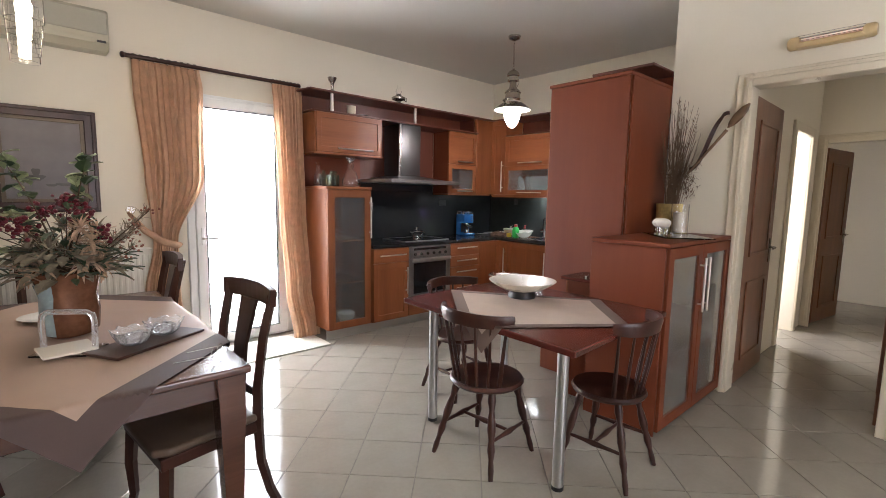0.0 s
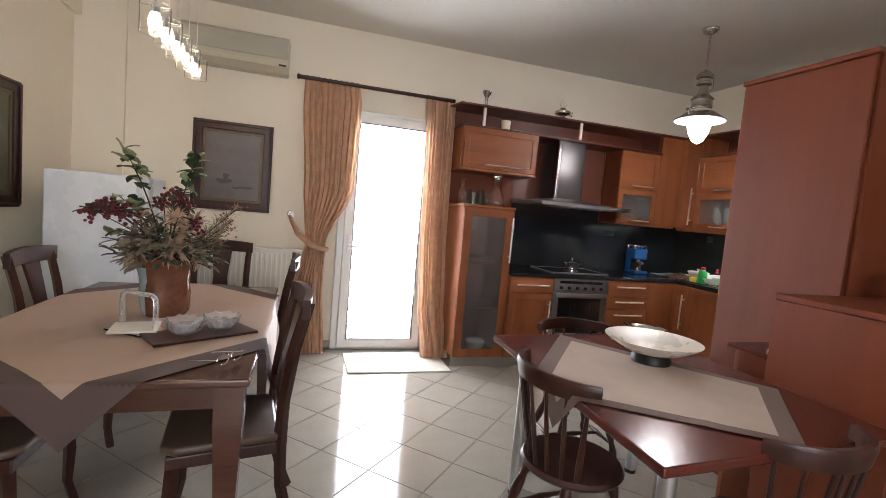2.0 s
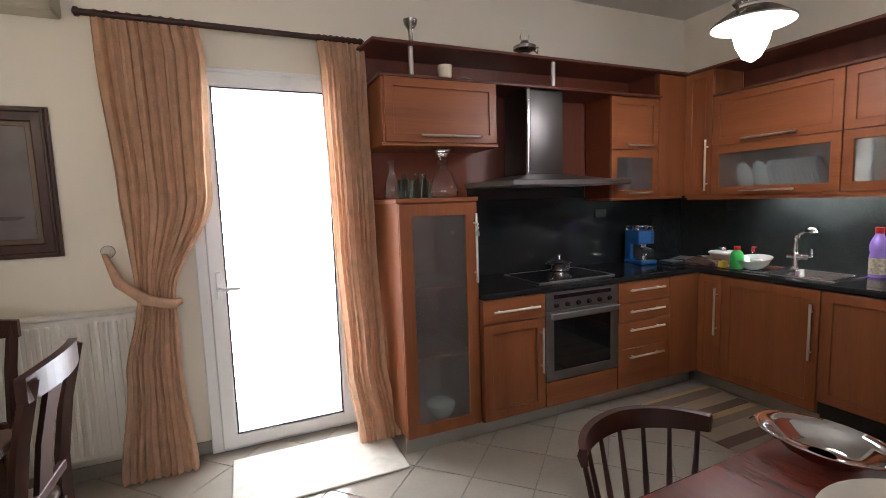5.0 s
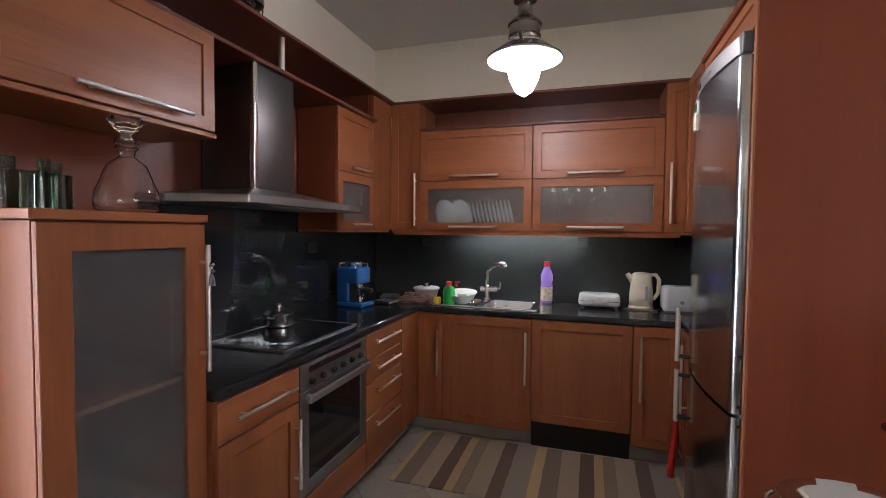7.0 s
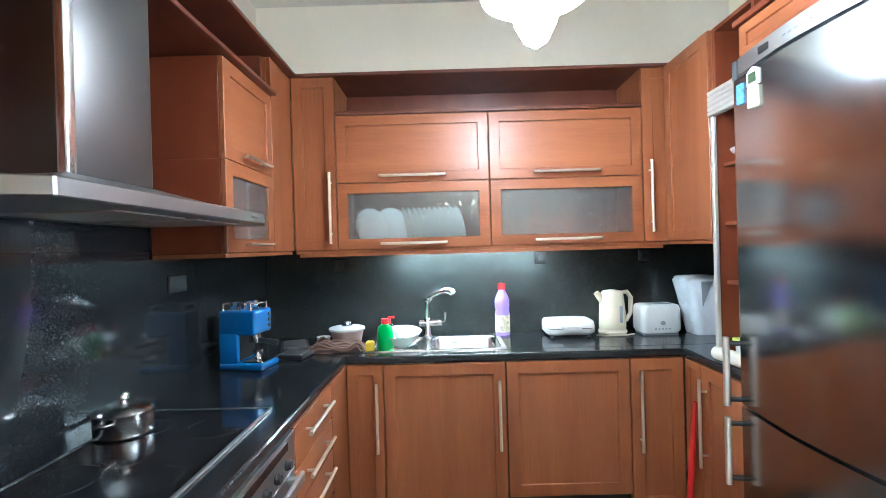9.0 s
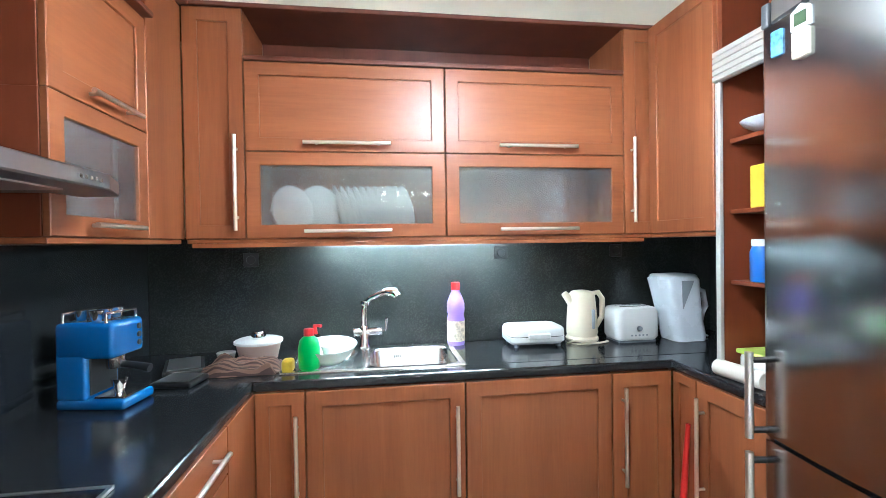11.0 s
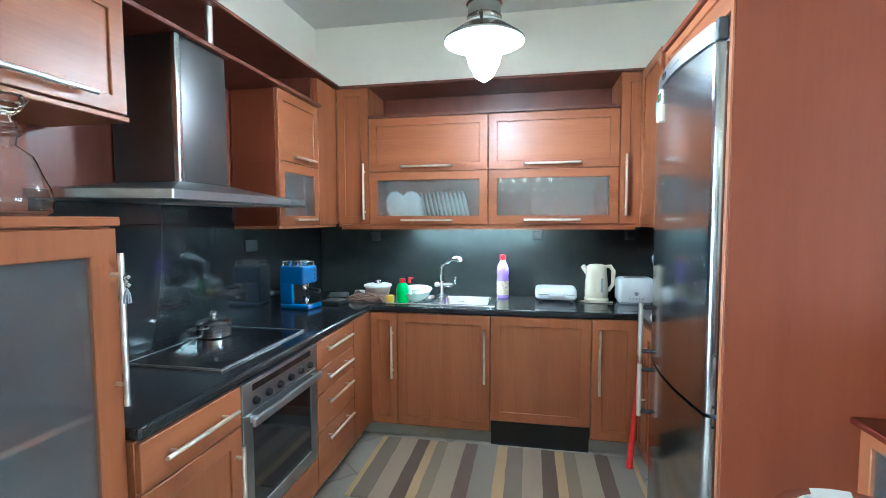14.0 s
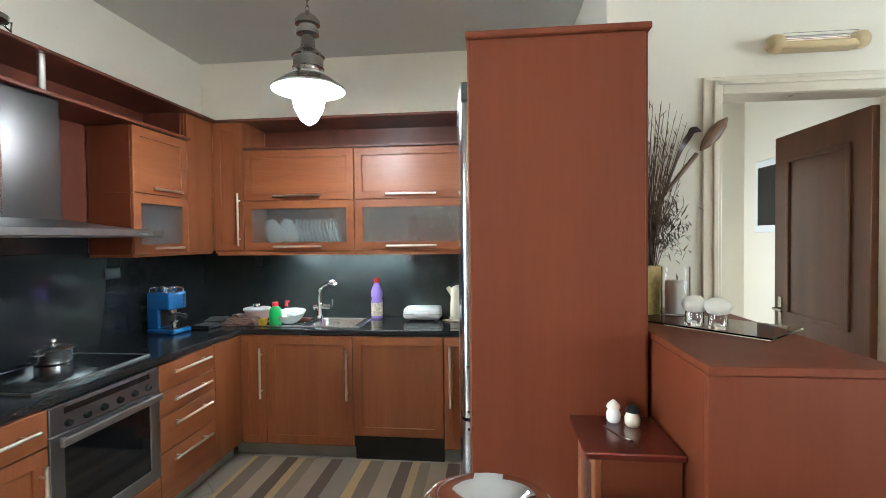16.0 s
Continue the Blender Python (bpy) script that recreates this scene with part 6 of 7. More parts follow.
for s in (-1, 1):
    lens_rim = part("rim", bar([m @ Vector((s * 0.033 + 0.027 * math.cos(a), -0.004, 0.026 + 0.021 * math.sin(a))) for a in [2 * math.pi * k / 18 for k in range(19)]], 0.0014, 6), CHROME, gs)
    lns = bmesh.new()
    lns.faces.new([lns.verts.new(m @ Vector((s * 0.033 + 0.026 * math.cos(a), -0.004, 0.026 + 0.020 * math.sin(a)))) for a in [2 * math.pi * k / 18 for k in range(18)]])
    r = bmesh.ops.extrude_face_region(lns, geom=list(lns.faces))
    bmesh.ops.translate(lns, vec=(m.to_3x3() @ Vector((0, 0.002, 0))), verts=[g for g in r["geom"] if isinstance(g, bmesh.types.BMVert)])
    part("lens", lns, CLEAR, lens_rim)
    part("temple", bar([m @ Vector(p) for p in ((s * 0.06, -0.004, 0.03), (s * 0.062, 0.07, 0.015), (s * 0.055, 0.13, 0.003))], 0.0015, 6), CHROME, gs)
part("bridge", bar([m @ Vector(p) for p in ((-0.008, -0.004, 0.03), (0, -0.005, 0.034), (0.008, -0.004, 0.03))], 0.0014, 6), CHROME, gs)
tagged(part("plate", turned([(0.06, 0.001), (0.10, 0.012), (0.115, 0.02), (0.112, 0.021), (0.06, 0.006)], (0.0, 2.62, TZ + 0.007), 30), WHITE, None, "", True), "white plate with a floral rim on the dining table", "plate")


# ---- dining chairs ----
def dining_chair(m, label):
    """Seat front towards local +y, back at -y, base at the floor."""
    ch = thing("dining_chair", Matrix.Identity(4), label, "chair", "chairs round the dining table")
    part("seat_frame", slab([(-0.20, -0.20), (0.20, -0.20), (0.23, 0.20), (-0.23, 0.20)], 0.395, 0.445, 0.006, 2), DARKWOOD, ch)
    bm = slab([(-0.205, -0.185), (0.205, -0.185), (0.235, 0.17), (0.20, 0.222), (-0.20, 0.222), (-0.235, 0.17)], 0.446, 0.482, 0.014, 3)
    part("seat", bm, LEATHER, ch, "brown leather seat pad", True)
    for s in (-1, 1):
        part("leg", bar([(s * 0.205, 0.175, 0.40), (s * 0.215, 0.185, 0.25), (s * 0.21, 0.18, 0.10), (s * 0.225, 0.20, 0.0)], [0.026, 0.024, 0.019, 0.019], 4), DARKWOOD, ch)
        part("leg", bar([(s * 0.19, -0.19, 0.44), (s * 0.19, -0.20, 0.25), (s * 0.195, -0.235, 0.1), (s * 0.20, -0.275, 0.0)], [0.025, 0.022, 0.021, 0.02], 4), DARKWOOD, ch)
        part("back_post", bar([(s * 0.19, -0.19, 0.43), (s * 0.188, -0.195, 0.60), (s * 0.19, -0.225, 0.82), (s * 0.20, -0.27, 1.02)], [0.026, 0.024, 0.023, 0.022], 4), DARKWOOD, ch)
    bm = bmesh.new()
    n = 10
    rows = []
    for i in range(n + 1):
        u = i / n * 2 - 1
        y = -0.285 + 0.03 * u * u
        top = 1.045 - 0.012 * u * u
        rows.append([bm.verts.new((u * 0.225, y + dy, z)) for dy, z in ((-0.014, top - 0.09 + 0.012 * u * u), (0.014, top - 0.09 + 0.012 * u * u), (0.014, top), (-0.014, top))])
    for a, b in zip(rows, rows[1:]):
        for i in range(4):
            bm.faces.new((a[i], a[(i + 1) % 4], b[(i + 1) % 4], b[i]))
    bm.faces.new(rows[0][::-1])
    bm.faces.new(rows[-1])
    part("crest_rail", bm, DARKWOOD, ch)
    bm = bmesh.new()
    rows = [[bm.verts.new((sx * w, y + dy, z)) for sx, dy in ((-1, -0.008), (1, -0.008), (1, 0.008), (-1, 0.008))] for z, y, w in ((0.58, -0.197, 0.06), (0.75, -0.215, 0.05), (0.96, -0.262, 0.07))]
    for a, b in zip(rows, rows[1:]):
        for i in range(4):
            bm.faces.new((a[i], a[(i + 1) % 4], b[(i + 1) % 4], b[i]))
    bm.faces.new(rows[0][::-1])
    bm.faces.new(rows[-1])
    part("splat", bm, DARKWOOD, ch)
    part("lower_rail", boxed(-0.185, 0.185, -0.208, -0.186, 0.545, 0.585, 0.004), DARKWOOD, ch)
    ch.matrix_basis = m
    return ch


dch = dining_chair(pose(0.435, 1.83, 0, 0, 0, 97), "dark wood dining chair with brown leather seat")
for x, y, a in ((0.38, 3.10, 90), (-0.42, 2.76, -90), (-0.40, 1.86, -90), (0.08, 3.57, 180)):
    copy_thing(dch, pose(x, y, 0, 0, 0, a))

# ---- breakfast table ----
BT = 0.808
BC = [(1.60, 0.72), (2.61, 0.765), (2.64, 1.99), (1.65, 1.95)]
bt2 = thing("breakfast_table", (2.25, 1.5, 0), "dark red wooden breakfast table on steel legs", "table")
part("tabletop", slab(BC, BT - 0.032, BT, 0.006, 2), TABLE_RED, bt2)
part("apron", slab([(1.83, 0.90), (2.58, 0.90), (2.58, 1.87), (1.82, 1.86)], BT - 0.12, BT - 0.033), TABLE_RED, bt2)
for x, y in ((1.80, 0.90), (1.785, 1.82), (2.56, 1.90)):
    lg = part("leg", bar([(x, y, 0.02), (x, y, BT - 0.033)], 0.028, 20), STEEL, bt2, "brushed steel tube leg", True)
    part("foot", turned([(0.03, 0.0), (0.03, 0.02)], (x, y, 0.0), 18), BLACK, lg)
rn = thing("table_runner", (2.25, 1.5, BT), "pale runner cloth with a taupe border across the table", "table runner")
E2 = (1.618, 3.2, 0.4, 2.6)
RC = [(1.46, 1.24), (2.14, 0.745), (2.56, 1.15), (2.03, 1.935)]
part("field", draped(RC, E2, BT, 0.2, True, 66), RUNNER, rn, "pale field", True)
part("border", draped(RC, E2, BT, 0.2, False, 66), RUNNER_EDGE, rn, "taupe border", True)
pb = thing("fruit_bowl", (2.235, 1.50, BT + 0.006), "wide cream ceramic bowl on a dark foot", "bowl")
part("foot", turned([(0.085, 0.0005), (0.085, 0.022), (0.07, 0.046)], (2.235, 1.50, BT + 0.006), 30), BLACK, pb, "dark metal foot", True)
part("bowl", turned([(0.07, 0.044), (0.12, 0.056), (0.185, 0.092), (0.205, 0.108), (0.208, 0.112), (0.20, 0.112), (0.12, 0.068), (0.05, 0.052), (0.0, 0.051)], (2.235, 1.50, BT + 0.006), 44, None, False), CREAM_GLAZE, pb, "", True)
DX, DY = 2.54, 1.87
ds = thing("silver_dish", (DX, DY, BT + 0.006), "oval embossed silver dish with ring handles on the breakfast table", "dish")
bm = bmesh.new()
lathe(bm, [(0.055, 0.004), (0.085, 0.010), (0.118, 0.038), (0.150, 0.052), (0.154, 0.056), (0.148, 0.058), (0.112, 0.044), (0.082, 0.016), (0.03, 0.010)], (0, 0, 0), 72)
for v in bm.verts:
    a = math.atan2(v.co.y, v.co.x)
    k = 1 + (0.007 * math.cos(18 * a) if v.co.z > 0.05 else 0)
    v.co.x, v.co.y = v.co.x * k * 0.72, v.co.y * k * 1.0
bmesh.ops.translate(bm, vec=(DX, DY, BT + 0.006), verts=bm.verts)
part("dish", bm, CHROME, ds, "", True)
part("foot", turned([(0.045, 0.0005), (0.05, 0.004), (0.04, 0.010)], (DX, DY, BT + 0.006), 28), CHROME, ds, "", True)
for sy in (-1, 1):
    part("ring_handle", bar([(DX + 0.032 * math.cos(q), DY + sy * (0.150 + 0.022 * math.sin(q)), BT + 0.050 - 0.012 * math.sin(q)) for q in [math.pi * k / 10 for k in range(11)]], 0.005, 8), CHROME, ds, "scrolled silver handle", True)


def windsor_chair(m, label):
    """Captain's chair: round seat, spindles and a curved crest; front towards local +y."""
    ch = thing("spindle_chair", Matrix.Identity(4), label, "chair", "chairs round the breakfast table")
    bm = bmesh.new()
    lathe(bm, [(0.16, 0.415), (0.205, 0.425), (0.215, 0.44), (0.205, 0.455), (0.15, 0.447), (0.0, 0.443)], (0, 0, 0), 32, None, False)
    part("seat", bm, DARKWOOD, ch, "", True)
    prof = [0.018, 0.024, 0.015, 0.022, 0.024, 0.016, 0.022, 0.014, 0.017, 0.013]
    for sx, sy, fy in ((-1, 1, 0.19), (1, 1, 0.19), (-1, -1, -0.22), (1, -1, -0.22)):
        a, b = Vector((sx * 0.12, sy * 0.11, 0.425)), Vector((sx * 0.205, fy, 0.0))
        part("leg", bar([a.lerp(b, i / 9) for i in range(10)], prof, 10), DARKWOOD, ch, "", True)
    for p, q in (((-0.168, 0.15, 0.18), (-0.168, -0.165, 0.18)), ((0.168, 0.15, 0.18), (0.168, -0.165, 0.18)), ((-0.168, 0.0, 0.18), (0.168, 0.0, 0.18))):
        p, q = Vector(p), Vector(q)
        part("stretcher", bar([p, p.lerp(q, 0.3), p.lerp(q, 0.5), p.lerp(q, 0.7), q], [0.009, 0.011, 0.017, 0.011, 0.009], 8), DARKWOOD, ch, "", True)
    bm = bmesh.new()
    n, rows = 18, []
    for i in range(n + 1):
        a = radians(205 + 130 * i / n)
        u = abs(i / n * 2 - 1)
        r = 0.262
        c, s = math.cos(a), math.sin(a)
        h = 0.070 - 0.018 * u ** 3
        zt = 0.868 - 0.012 * u
        rows.append([bm.verts.new(((r + dr) * c * 1.0, (r + dr) * s * 0.95, z)) for dr, z in ((-0.014, zt - h), (0.006, zt - h - 0.004), (0.018, zt - 0.02), (0.012, zt), (-0.010, zt - 0.002))])
    for a, b in zip(rows, rows[1:]):
        for i in range(5):
            bm.faces.new((a[i], a[(i + 1) % 5], b[(i + 1) % 5], b[i]))
    bm.faces.new(rows[0][::-1])
    bm.faces.new(rows[-1])
    part("crest_rail", bm, DARKWOOD, ch, "", True)
    for i in range(7):
        a = radians(213 + 114 * i / 6)
        p = Vector((0.185 * math.cos(a), 0.18 * math.sin(a), 0.445))
        q = Vector((0.258 * math.cos(a), 0.247 * math.sin(a), 0.80))
        wide = i in (0, 6)
        part("spindle", bar([p.lerp(q, k / 4) for k in range(5)], [0.012, 0.014, 0.011, 0.009, 0.008] if wide else [0.008, 0.009, 0.010, 0.008, 0.007], 8), DARKWOOD, ch, "", True)
    ch.matrix_basis = m
    return ch


wch = windsor_chair(pose(1.78, 1.365, 0, 0, 0, -84) @ Matrix.Diagonal((0.95, 0.95, 1.0, 1)), "dark stained spindle-back captain's chair with turned legs")
copy_thing(wch, pose(2.175, 0.86, 0, 0, 0, 4) @ Matrix.Diagonal((0.93, 0.93, 1.0, 1)))
copy_thing(wch, pose(2.26, 2.055, 0, 0, 0, 177) @ Matrix.Diagonal((1.03, 0.95, 0.955, 1)))

# ---- sideboard with glass doors, low cabinet beside it ----
SBZ = 1.20
sb = thing("sideboard", (3.2, 1.03, 0), "red cherry wood sideboard with two frosted glass doors", "sideboard")
m = facing((0, 0.81, 0), (1, 0), (0, -1))
carcass(sb, m, 2.66, 3.705, 0.465, 0.03, SBZ - 0.027, True, CHERRY_RED, (0.45, 0.80))
part("top_board", slab([(2.64, 1.276), (2.64, 0.785), (3.715, 0.785), (3.715, 1.276)], SBZ - 0.026, SBZ, 0.004, 2), CHERRY_RED, sb)
part("side_facing", boxed(2.648, 2.6595, 0.81, 1.276, 0.0, SBZ - 0.028, 0.002), CHERRY_RED, sb)
shaker(sb, m, 2.66, 3.182, 0.03, SBZ - 0.03, "glass", 0.07, (3.145, 0.90, 0.36, True), CHERRY_RED)
shaker(sb, m, 3.184, 3.705, 0.03, SBZ - 0.03, "glass", 0.07, (3.22, 0.90, 0.36, True), CHERRY_RED)
lc = thing("low_cabinet", (2.92, 1.42, 0), "low dark red wooden cabinet against the tall panel", "cabinet")
part("body", boxed(2.79, 3.073, 1.285, 1.524, 0.0, 0.862, 0.002), CHERRY_RED, lc)
m = facing((0, 1.525, 0), *S_RUN)
shaker(lc, m, 2.79, 3.073, 0.03, 0.86, "glass", 0.05)
# the body is solid: an added black sheet paints the shaded inside
part("door_backing", boxed(2.84, 3.02, 0.0005, 0.004, 0.08, 0.81, 0, 1, m), BLACK, lc, "black sheet standing in for the shaded inside")
part("top_board", boxed(2.765, 3.073, 1.28, 1.575, 0.863, 0.885, 0.004), TABLE_RED, lc)
for x, y, r, mt, nm, lab in ((3.02, 1.43, 0.024, WHITE, "salt_shaker", "white ceramic salt shaker with a domed lid"), (2.985, 1.375, 0.025, CREAM_PL, "pepper_jar", "small spice jar with a dark lid")):
    s = thing(nm, (x, y, 0.885), lab, "shaker")
    part("jar", turned([(r * 0.8, 0.0005), (r, 0.008), (r * 1.05, 0.03), (r * 0.7, 0.052)], (x, y, 0.885), 18), mt, s, "", True)
    part("lid", turned([(r, 0.052), (r * 0.9, 0.062), (r * 0.4, 0.075), (r * 0.15, 0.08)], (x, y, 0.885), 18), WAX if mt is WHITE else BLACK, s, "", True)
tagged(part("spoon", bar([(2.98, 1.475, 0.888), (2.87, 1.43, 0.888), (2.845, 1.42, 0.889)], [0.002, 0.0025, 0.009], 8), CHROME), "small steel spoon on the low cabinet", "spoon")

# glass tray with candle jars on the sideboard
gt = tagged(part("glass_tray", boxed(-0.25, 0.25, -0.15, 0.15, SBZ + 0.001, SBZ + 0.010, 0.003, 1, pose(3.24, 0.995, 0, 0, 0, 42)), THIN), "clear rectangular glass tray on the sideboard", "tray")
for x, y in ((3.19, 1.085), (3.125, 1.03)):
    s = thing("egg_holder", (x, y, SBZ + 0.0105), "ribbed glass holder with a white ball", "candle holder", "glass holders on the tray")
    part("glass_holder", turned([(0.03, 0.0), (0.033, 0.01), (0.032, 0.055), (0.028, 0.055), (0.028, 0.01)], (x, y, SBZ + 0.0105), 20, None, False), CLEAR, s, "", True)
    part("ball", turned([(0.01, 0.05), (0.035, 0.058), (0.047, 0.08), (0.042, 0.1), (0.022, 0.114), (0.004, 0.118)], (x, y, SBZ + 0.0105), 24), WAX, s, "", True)
cj = thing("candle_jar", (3.45, 1.055, SBZ + 0.0105), "ivory candle in a tall clear glass cylinder", "candle")
part("cylinder", turned([(0.058, 0.0), (0.058, 0.215), (0.0545, 0.215), (0.0545, 0.004), (0.0005, 0.004), (0.0005, 0.0), (0.058, 0.0)], (3.45, 1.055, SBZ + 0.0105), 32, None, False), SHADE_GLASS, cj, "", True)
part("candle", turned([(0.043, 0.006), (0.043, 0.150), (0.036, 0.153)], (3.45, 1.055, SBZ + 0.0105), 22), WAX, cj, "", True)
pg = thing("grass_pot", (3.555, 1.175, SBZ), "yellowish pot with tall dry grass stems", "dried plant")
part("pot", turned([(0.084, 0.001), (0.088, 0.01), (0.091, 0.18), (0.093, 0.225), (0.086, 0.225)], (3.555, 1.175, SBZ), 24), STRAW, pg, "", True)
bm = bmesh.new()
for k in range(110):
    a, sp_ = rnd.uniform(0, 6.28), rnd.uniform(0.01, 0.15)
    h = rnd.uniform(0.35, 0.86) * (1 - sp_ * 1.2)
    tx = min(3.70, 3.53 + math.cos(a) * sp_)
    ty = min(1.255, 1.13 + math.sin(a) * sp_)
    p0 = Vector((3.555 + rnd.uniform(-0.04, 0.04), 1.16 + rnd.uniform(-0.04, 0.04), SBZ + 0.12))
    p1 = Vector((tx, ty, SBZ + 0.2 + h))
    tube(bm, [p0, p0.lerp(p1, 0.5) + Vector((0, 0, 0.04)), p1], [0.0022, 0.0017, 0.001], 4)
    for q in range(4):
        t = rnd.uniform(0.55, 1.0)
        leaf(bm, p0.lerp(p1, t), (rnd.uniform(-1, 1), rnd.uniform(-1, 1), 0.9), rnd.uniform(0.02, 0.05), 0.004)
tagged(part("grass", bm, DRY, pg, "brown dry grass stems"), "", "", "", "stuff")
bm = bmesh.new()
for k in range(420):
    c = Vector((min(3.69, 3.52 + rnd.gauss(0, 0.045)), 1.07 + rnd.gauss(0, 0.035), SBZ + 0.40 + rnd.gauss(0, 0.07)))
    leaf(bm, c, (rnd.gauss(0, 1), rnd.gauss(0, 1), rnd.gauss(0.2, 1)), rnd.uniform(0.025, 0.05), 0.007)
tagged(part("seed_heads", bm, DRY, pg), "", "", "", "stuff")
ws = thing("carved_spoon", (3.66, 0.85, 1.9), "carved wooden ladle with a ribbon hung on the wall", "ladle")
bm = bmesh.new()
lathe(bm, [(0.004, -0.10), (0.024, -0.06), (0.033, 0.0), (0.026, 0.06), (0.005, 0.10)], (0, 0, 0), 16, Matrix.Translation((3.665, 0.80, 2.06)) @ pose(0, 0, 0, 38, 0, 0) @ Matrix.Diagonal((0.5, 1, 1, 1)))
part("bowl", bm, HORN, ws, "", True)
part("shaft", bar([(3.68, 0.87, 1.97), (3.68, 1.0, 1.80), (3.66, 1.10, 1.66)], [0.012, 0.009, 0.007], 8), HORN, ws, "", True)
bm = bmesh.new()
prev = None
for k in range(15):
    t = k / 14
    y, z = 0.86 + 0.24 * t, 2.07 - 0.36 * t + 0.06 * math.sin(t * 6.0) + (0.02 if t < 0.2 else 0)
    w = Vector((0.014 * math.cos(t * 6), 0.006, 0.016))
    cur = (bm.verts.new(Vector((3.675, y, z)) - w), bm.verts.new(Vector((3.675, y, z)) + w))
    if prev:
        bm.faces.new((prev[0], prev[1], cur[1], cur[0]))
    prev = cur
part("ribbon", bm, DARKWOOD, ws, "dark brown ribbon", True)

# quartz heater over the doorway
ht = thing("wall_heater", (3.68, 0.32, 2.5), "cream quartz tube wall heater above the doorway", "wall heater")
part("body", boxed(3.64, 3.718, 0.175, 0.515, 2.45, 2.488, 0.012, 3), HEATER_PL, ht)
for y in (0.165, 0.525):
    part("end_cap", turned([(0.030, -0.032), (0.042, -0.018), (0.042, 0.018), (0.032, 0.032)], (0, 0, 0), 20, Matrix.Translation((3.672, y, 2.487)) @ pose(0, 0, 0, 90)), HEATER_PL, ht, "", True)
part("reflector", slab([(3.70, 0.185), (3.715, 0.185), (3.715, 0.505), (3.70, 0.505)], 2.489, 2.53), CHROME, ht)
part("tube", bar([(3.685, 0.185, 2.508), (3.685, 0.505, 2.508)], 0.007, 10), QUARTZ, ht, "faintly red quartz tube", True)
for z in (2.494, 2.509, 2.524):
    part("guard_wire", bar([(3.645, 0.185, z), (3.645, 0.505, z)], 0.0018, 6), CHROME, ht)


# ---- dining wall: pictures, air conditioner, radiator, curtains ----
def picture(m, w, h, canvas, label, strokes=()):
    """Hung on a wall; local x across, y out of the wall, z up, origin at the lower left corner."""
    p = thing("painting", m, label, "painting")
    f, g = 0.075, 0.10
    fr_ = part("picture_frame", ring(0, w, 0.002, 0.028, 0, h, f, 0.005, m), DARKWOOD, p, "dark carved wooden frame")
    part("outer_moulding", ring(0.012, w - 0.012, 0.0285, 0.042, 0.012, h - 0.012, 0.018, 0.005, m), DARKWOOD, fr_)
    part("liner", ring(f, w - f, 0.004, 0.018, f, h - f, g - f, 0.002, m), GILT, p, "dull gilt inner frame")
    cv = part("canvas", boxed(g - 0.002, w - g + 0.002, 0.004, 0.010, g - 0.002, h - g + 0.002, 0, 1, m), canvas, p, "muted painted canvas")
    for u, z, lu, lz in strokes:
        bm = bmesh.new()
        f = bm.faces.new([bm.verts.new((u * w + lu * math.cos(a) * (1 + 0.25 * math.sin(3 * a)), 0.0105, z * h + lz * math.sin(a) * (1 + 0.3 * math.cos(2 * a)))) for a in [2 * math.pi * k / 24 for k in range(24)]])
        r = bmesh.ops.extrude_face_region(bm, geom=[f])
        bmesh.ops.translate(bm, vec=(0, 0.001, 0), verts=[q for q in r["geom"] if isinstance(q, bmesh.types.BMVert)])
        bm.transform(m)
        part("brush_stroke", bm, PAINT_BLOT, cv)
    return p


picture(facing((-0.25, NY, 1.28), (1, 0), (0, -1)), 0.635, 0.78, PAINTING, "misty grey painting of boats in a dark wooden frame", ((0.40, 0.33, 0.06, 0.028), (0.42, 0.38, 0.022, 0.04), (0.68, 0.27, 0.055, 0.014), (0.55, 0.26, 0.03, 0.012)))
picture(facing((WX, 2.52, 1.22), (0, 1), (1, 0)), 0.95, 0.81, PAINT_DARK, "dark landscape painting in a wide wooden frame")
pc = thing("framed_print", (6.0, -0.8, 1.9), "small dark print in a white frame in the hall", "picture")
part("picture_frame", boxed(5.7, 6.26, -0.798, -0.775, 1.59, 2.31, 0.004), WHITE_PL, pc)
part("print", boxed(5.76, 6.20, -0.774, -0.770, 1.66, 2.24), BLACK, pc)

ac = thing("air_conditioner", (0.1, 4.1, 2.6), "aged cream wall air conditioner", "air conditioner")
bm = bmesh.new()
prof = [(4.228, 2.51), (4.09, 2.51), (4.035, 2.565), (4.03, 2.775), (4.05, 2.805), (4.228, 2.805)]
ends = [[bm.verts.new((x, y, z)) for y, z in prof] for x in (-0.36, 0.485)]
for i in range(len(prof)):
    j = (i + 1) % len(prof)
    bm.faces.new((ends[0][i], ends[0][j], ends[1][j], ends[1][i]))
bm.faces.new(ends[0][::-1])
bm.faces.new(ends[1])
bmesh.ops.bevel(bm, geom=list(bm.edges), offset=0.008, segments=2, affect="EDGES")
part("case", bm, AC_PL, ac)
gr = part("front_grille", boxed(-0.31, 0.475, 4.022, 4.031, 2.62, 2.78, 0.003), AC_PL2, ac, "grey-green intake panel")
part("louvre", boxed(-0.31, 0.40, 4.026, 4.036, 2.55, 2.585, 0.003), AC_PL, ac)
part("display", boxed(0.41, 0.465, 4.026, 4.034, 2.56, 2.575), BLACK, ac)
tagged(part("conduit", bar([(-0.40, 4.215, 2.74), (-0.40, 4.215, CZ)], 0.012, 8), WALL), "slim painted cable conduit on the wall", "conduit")

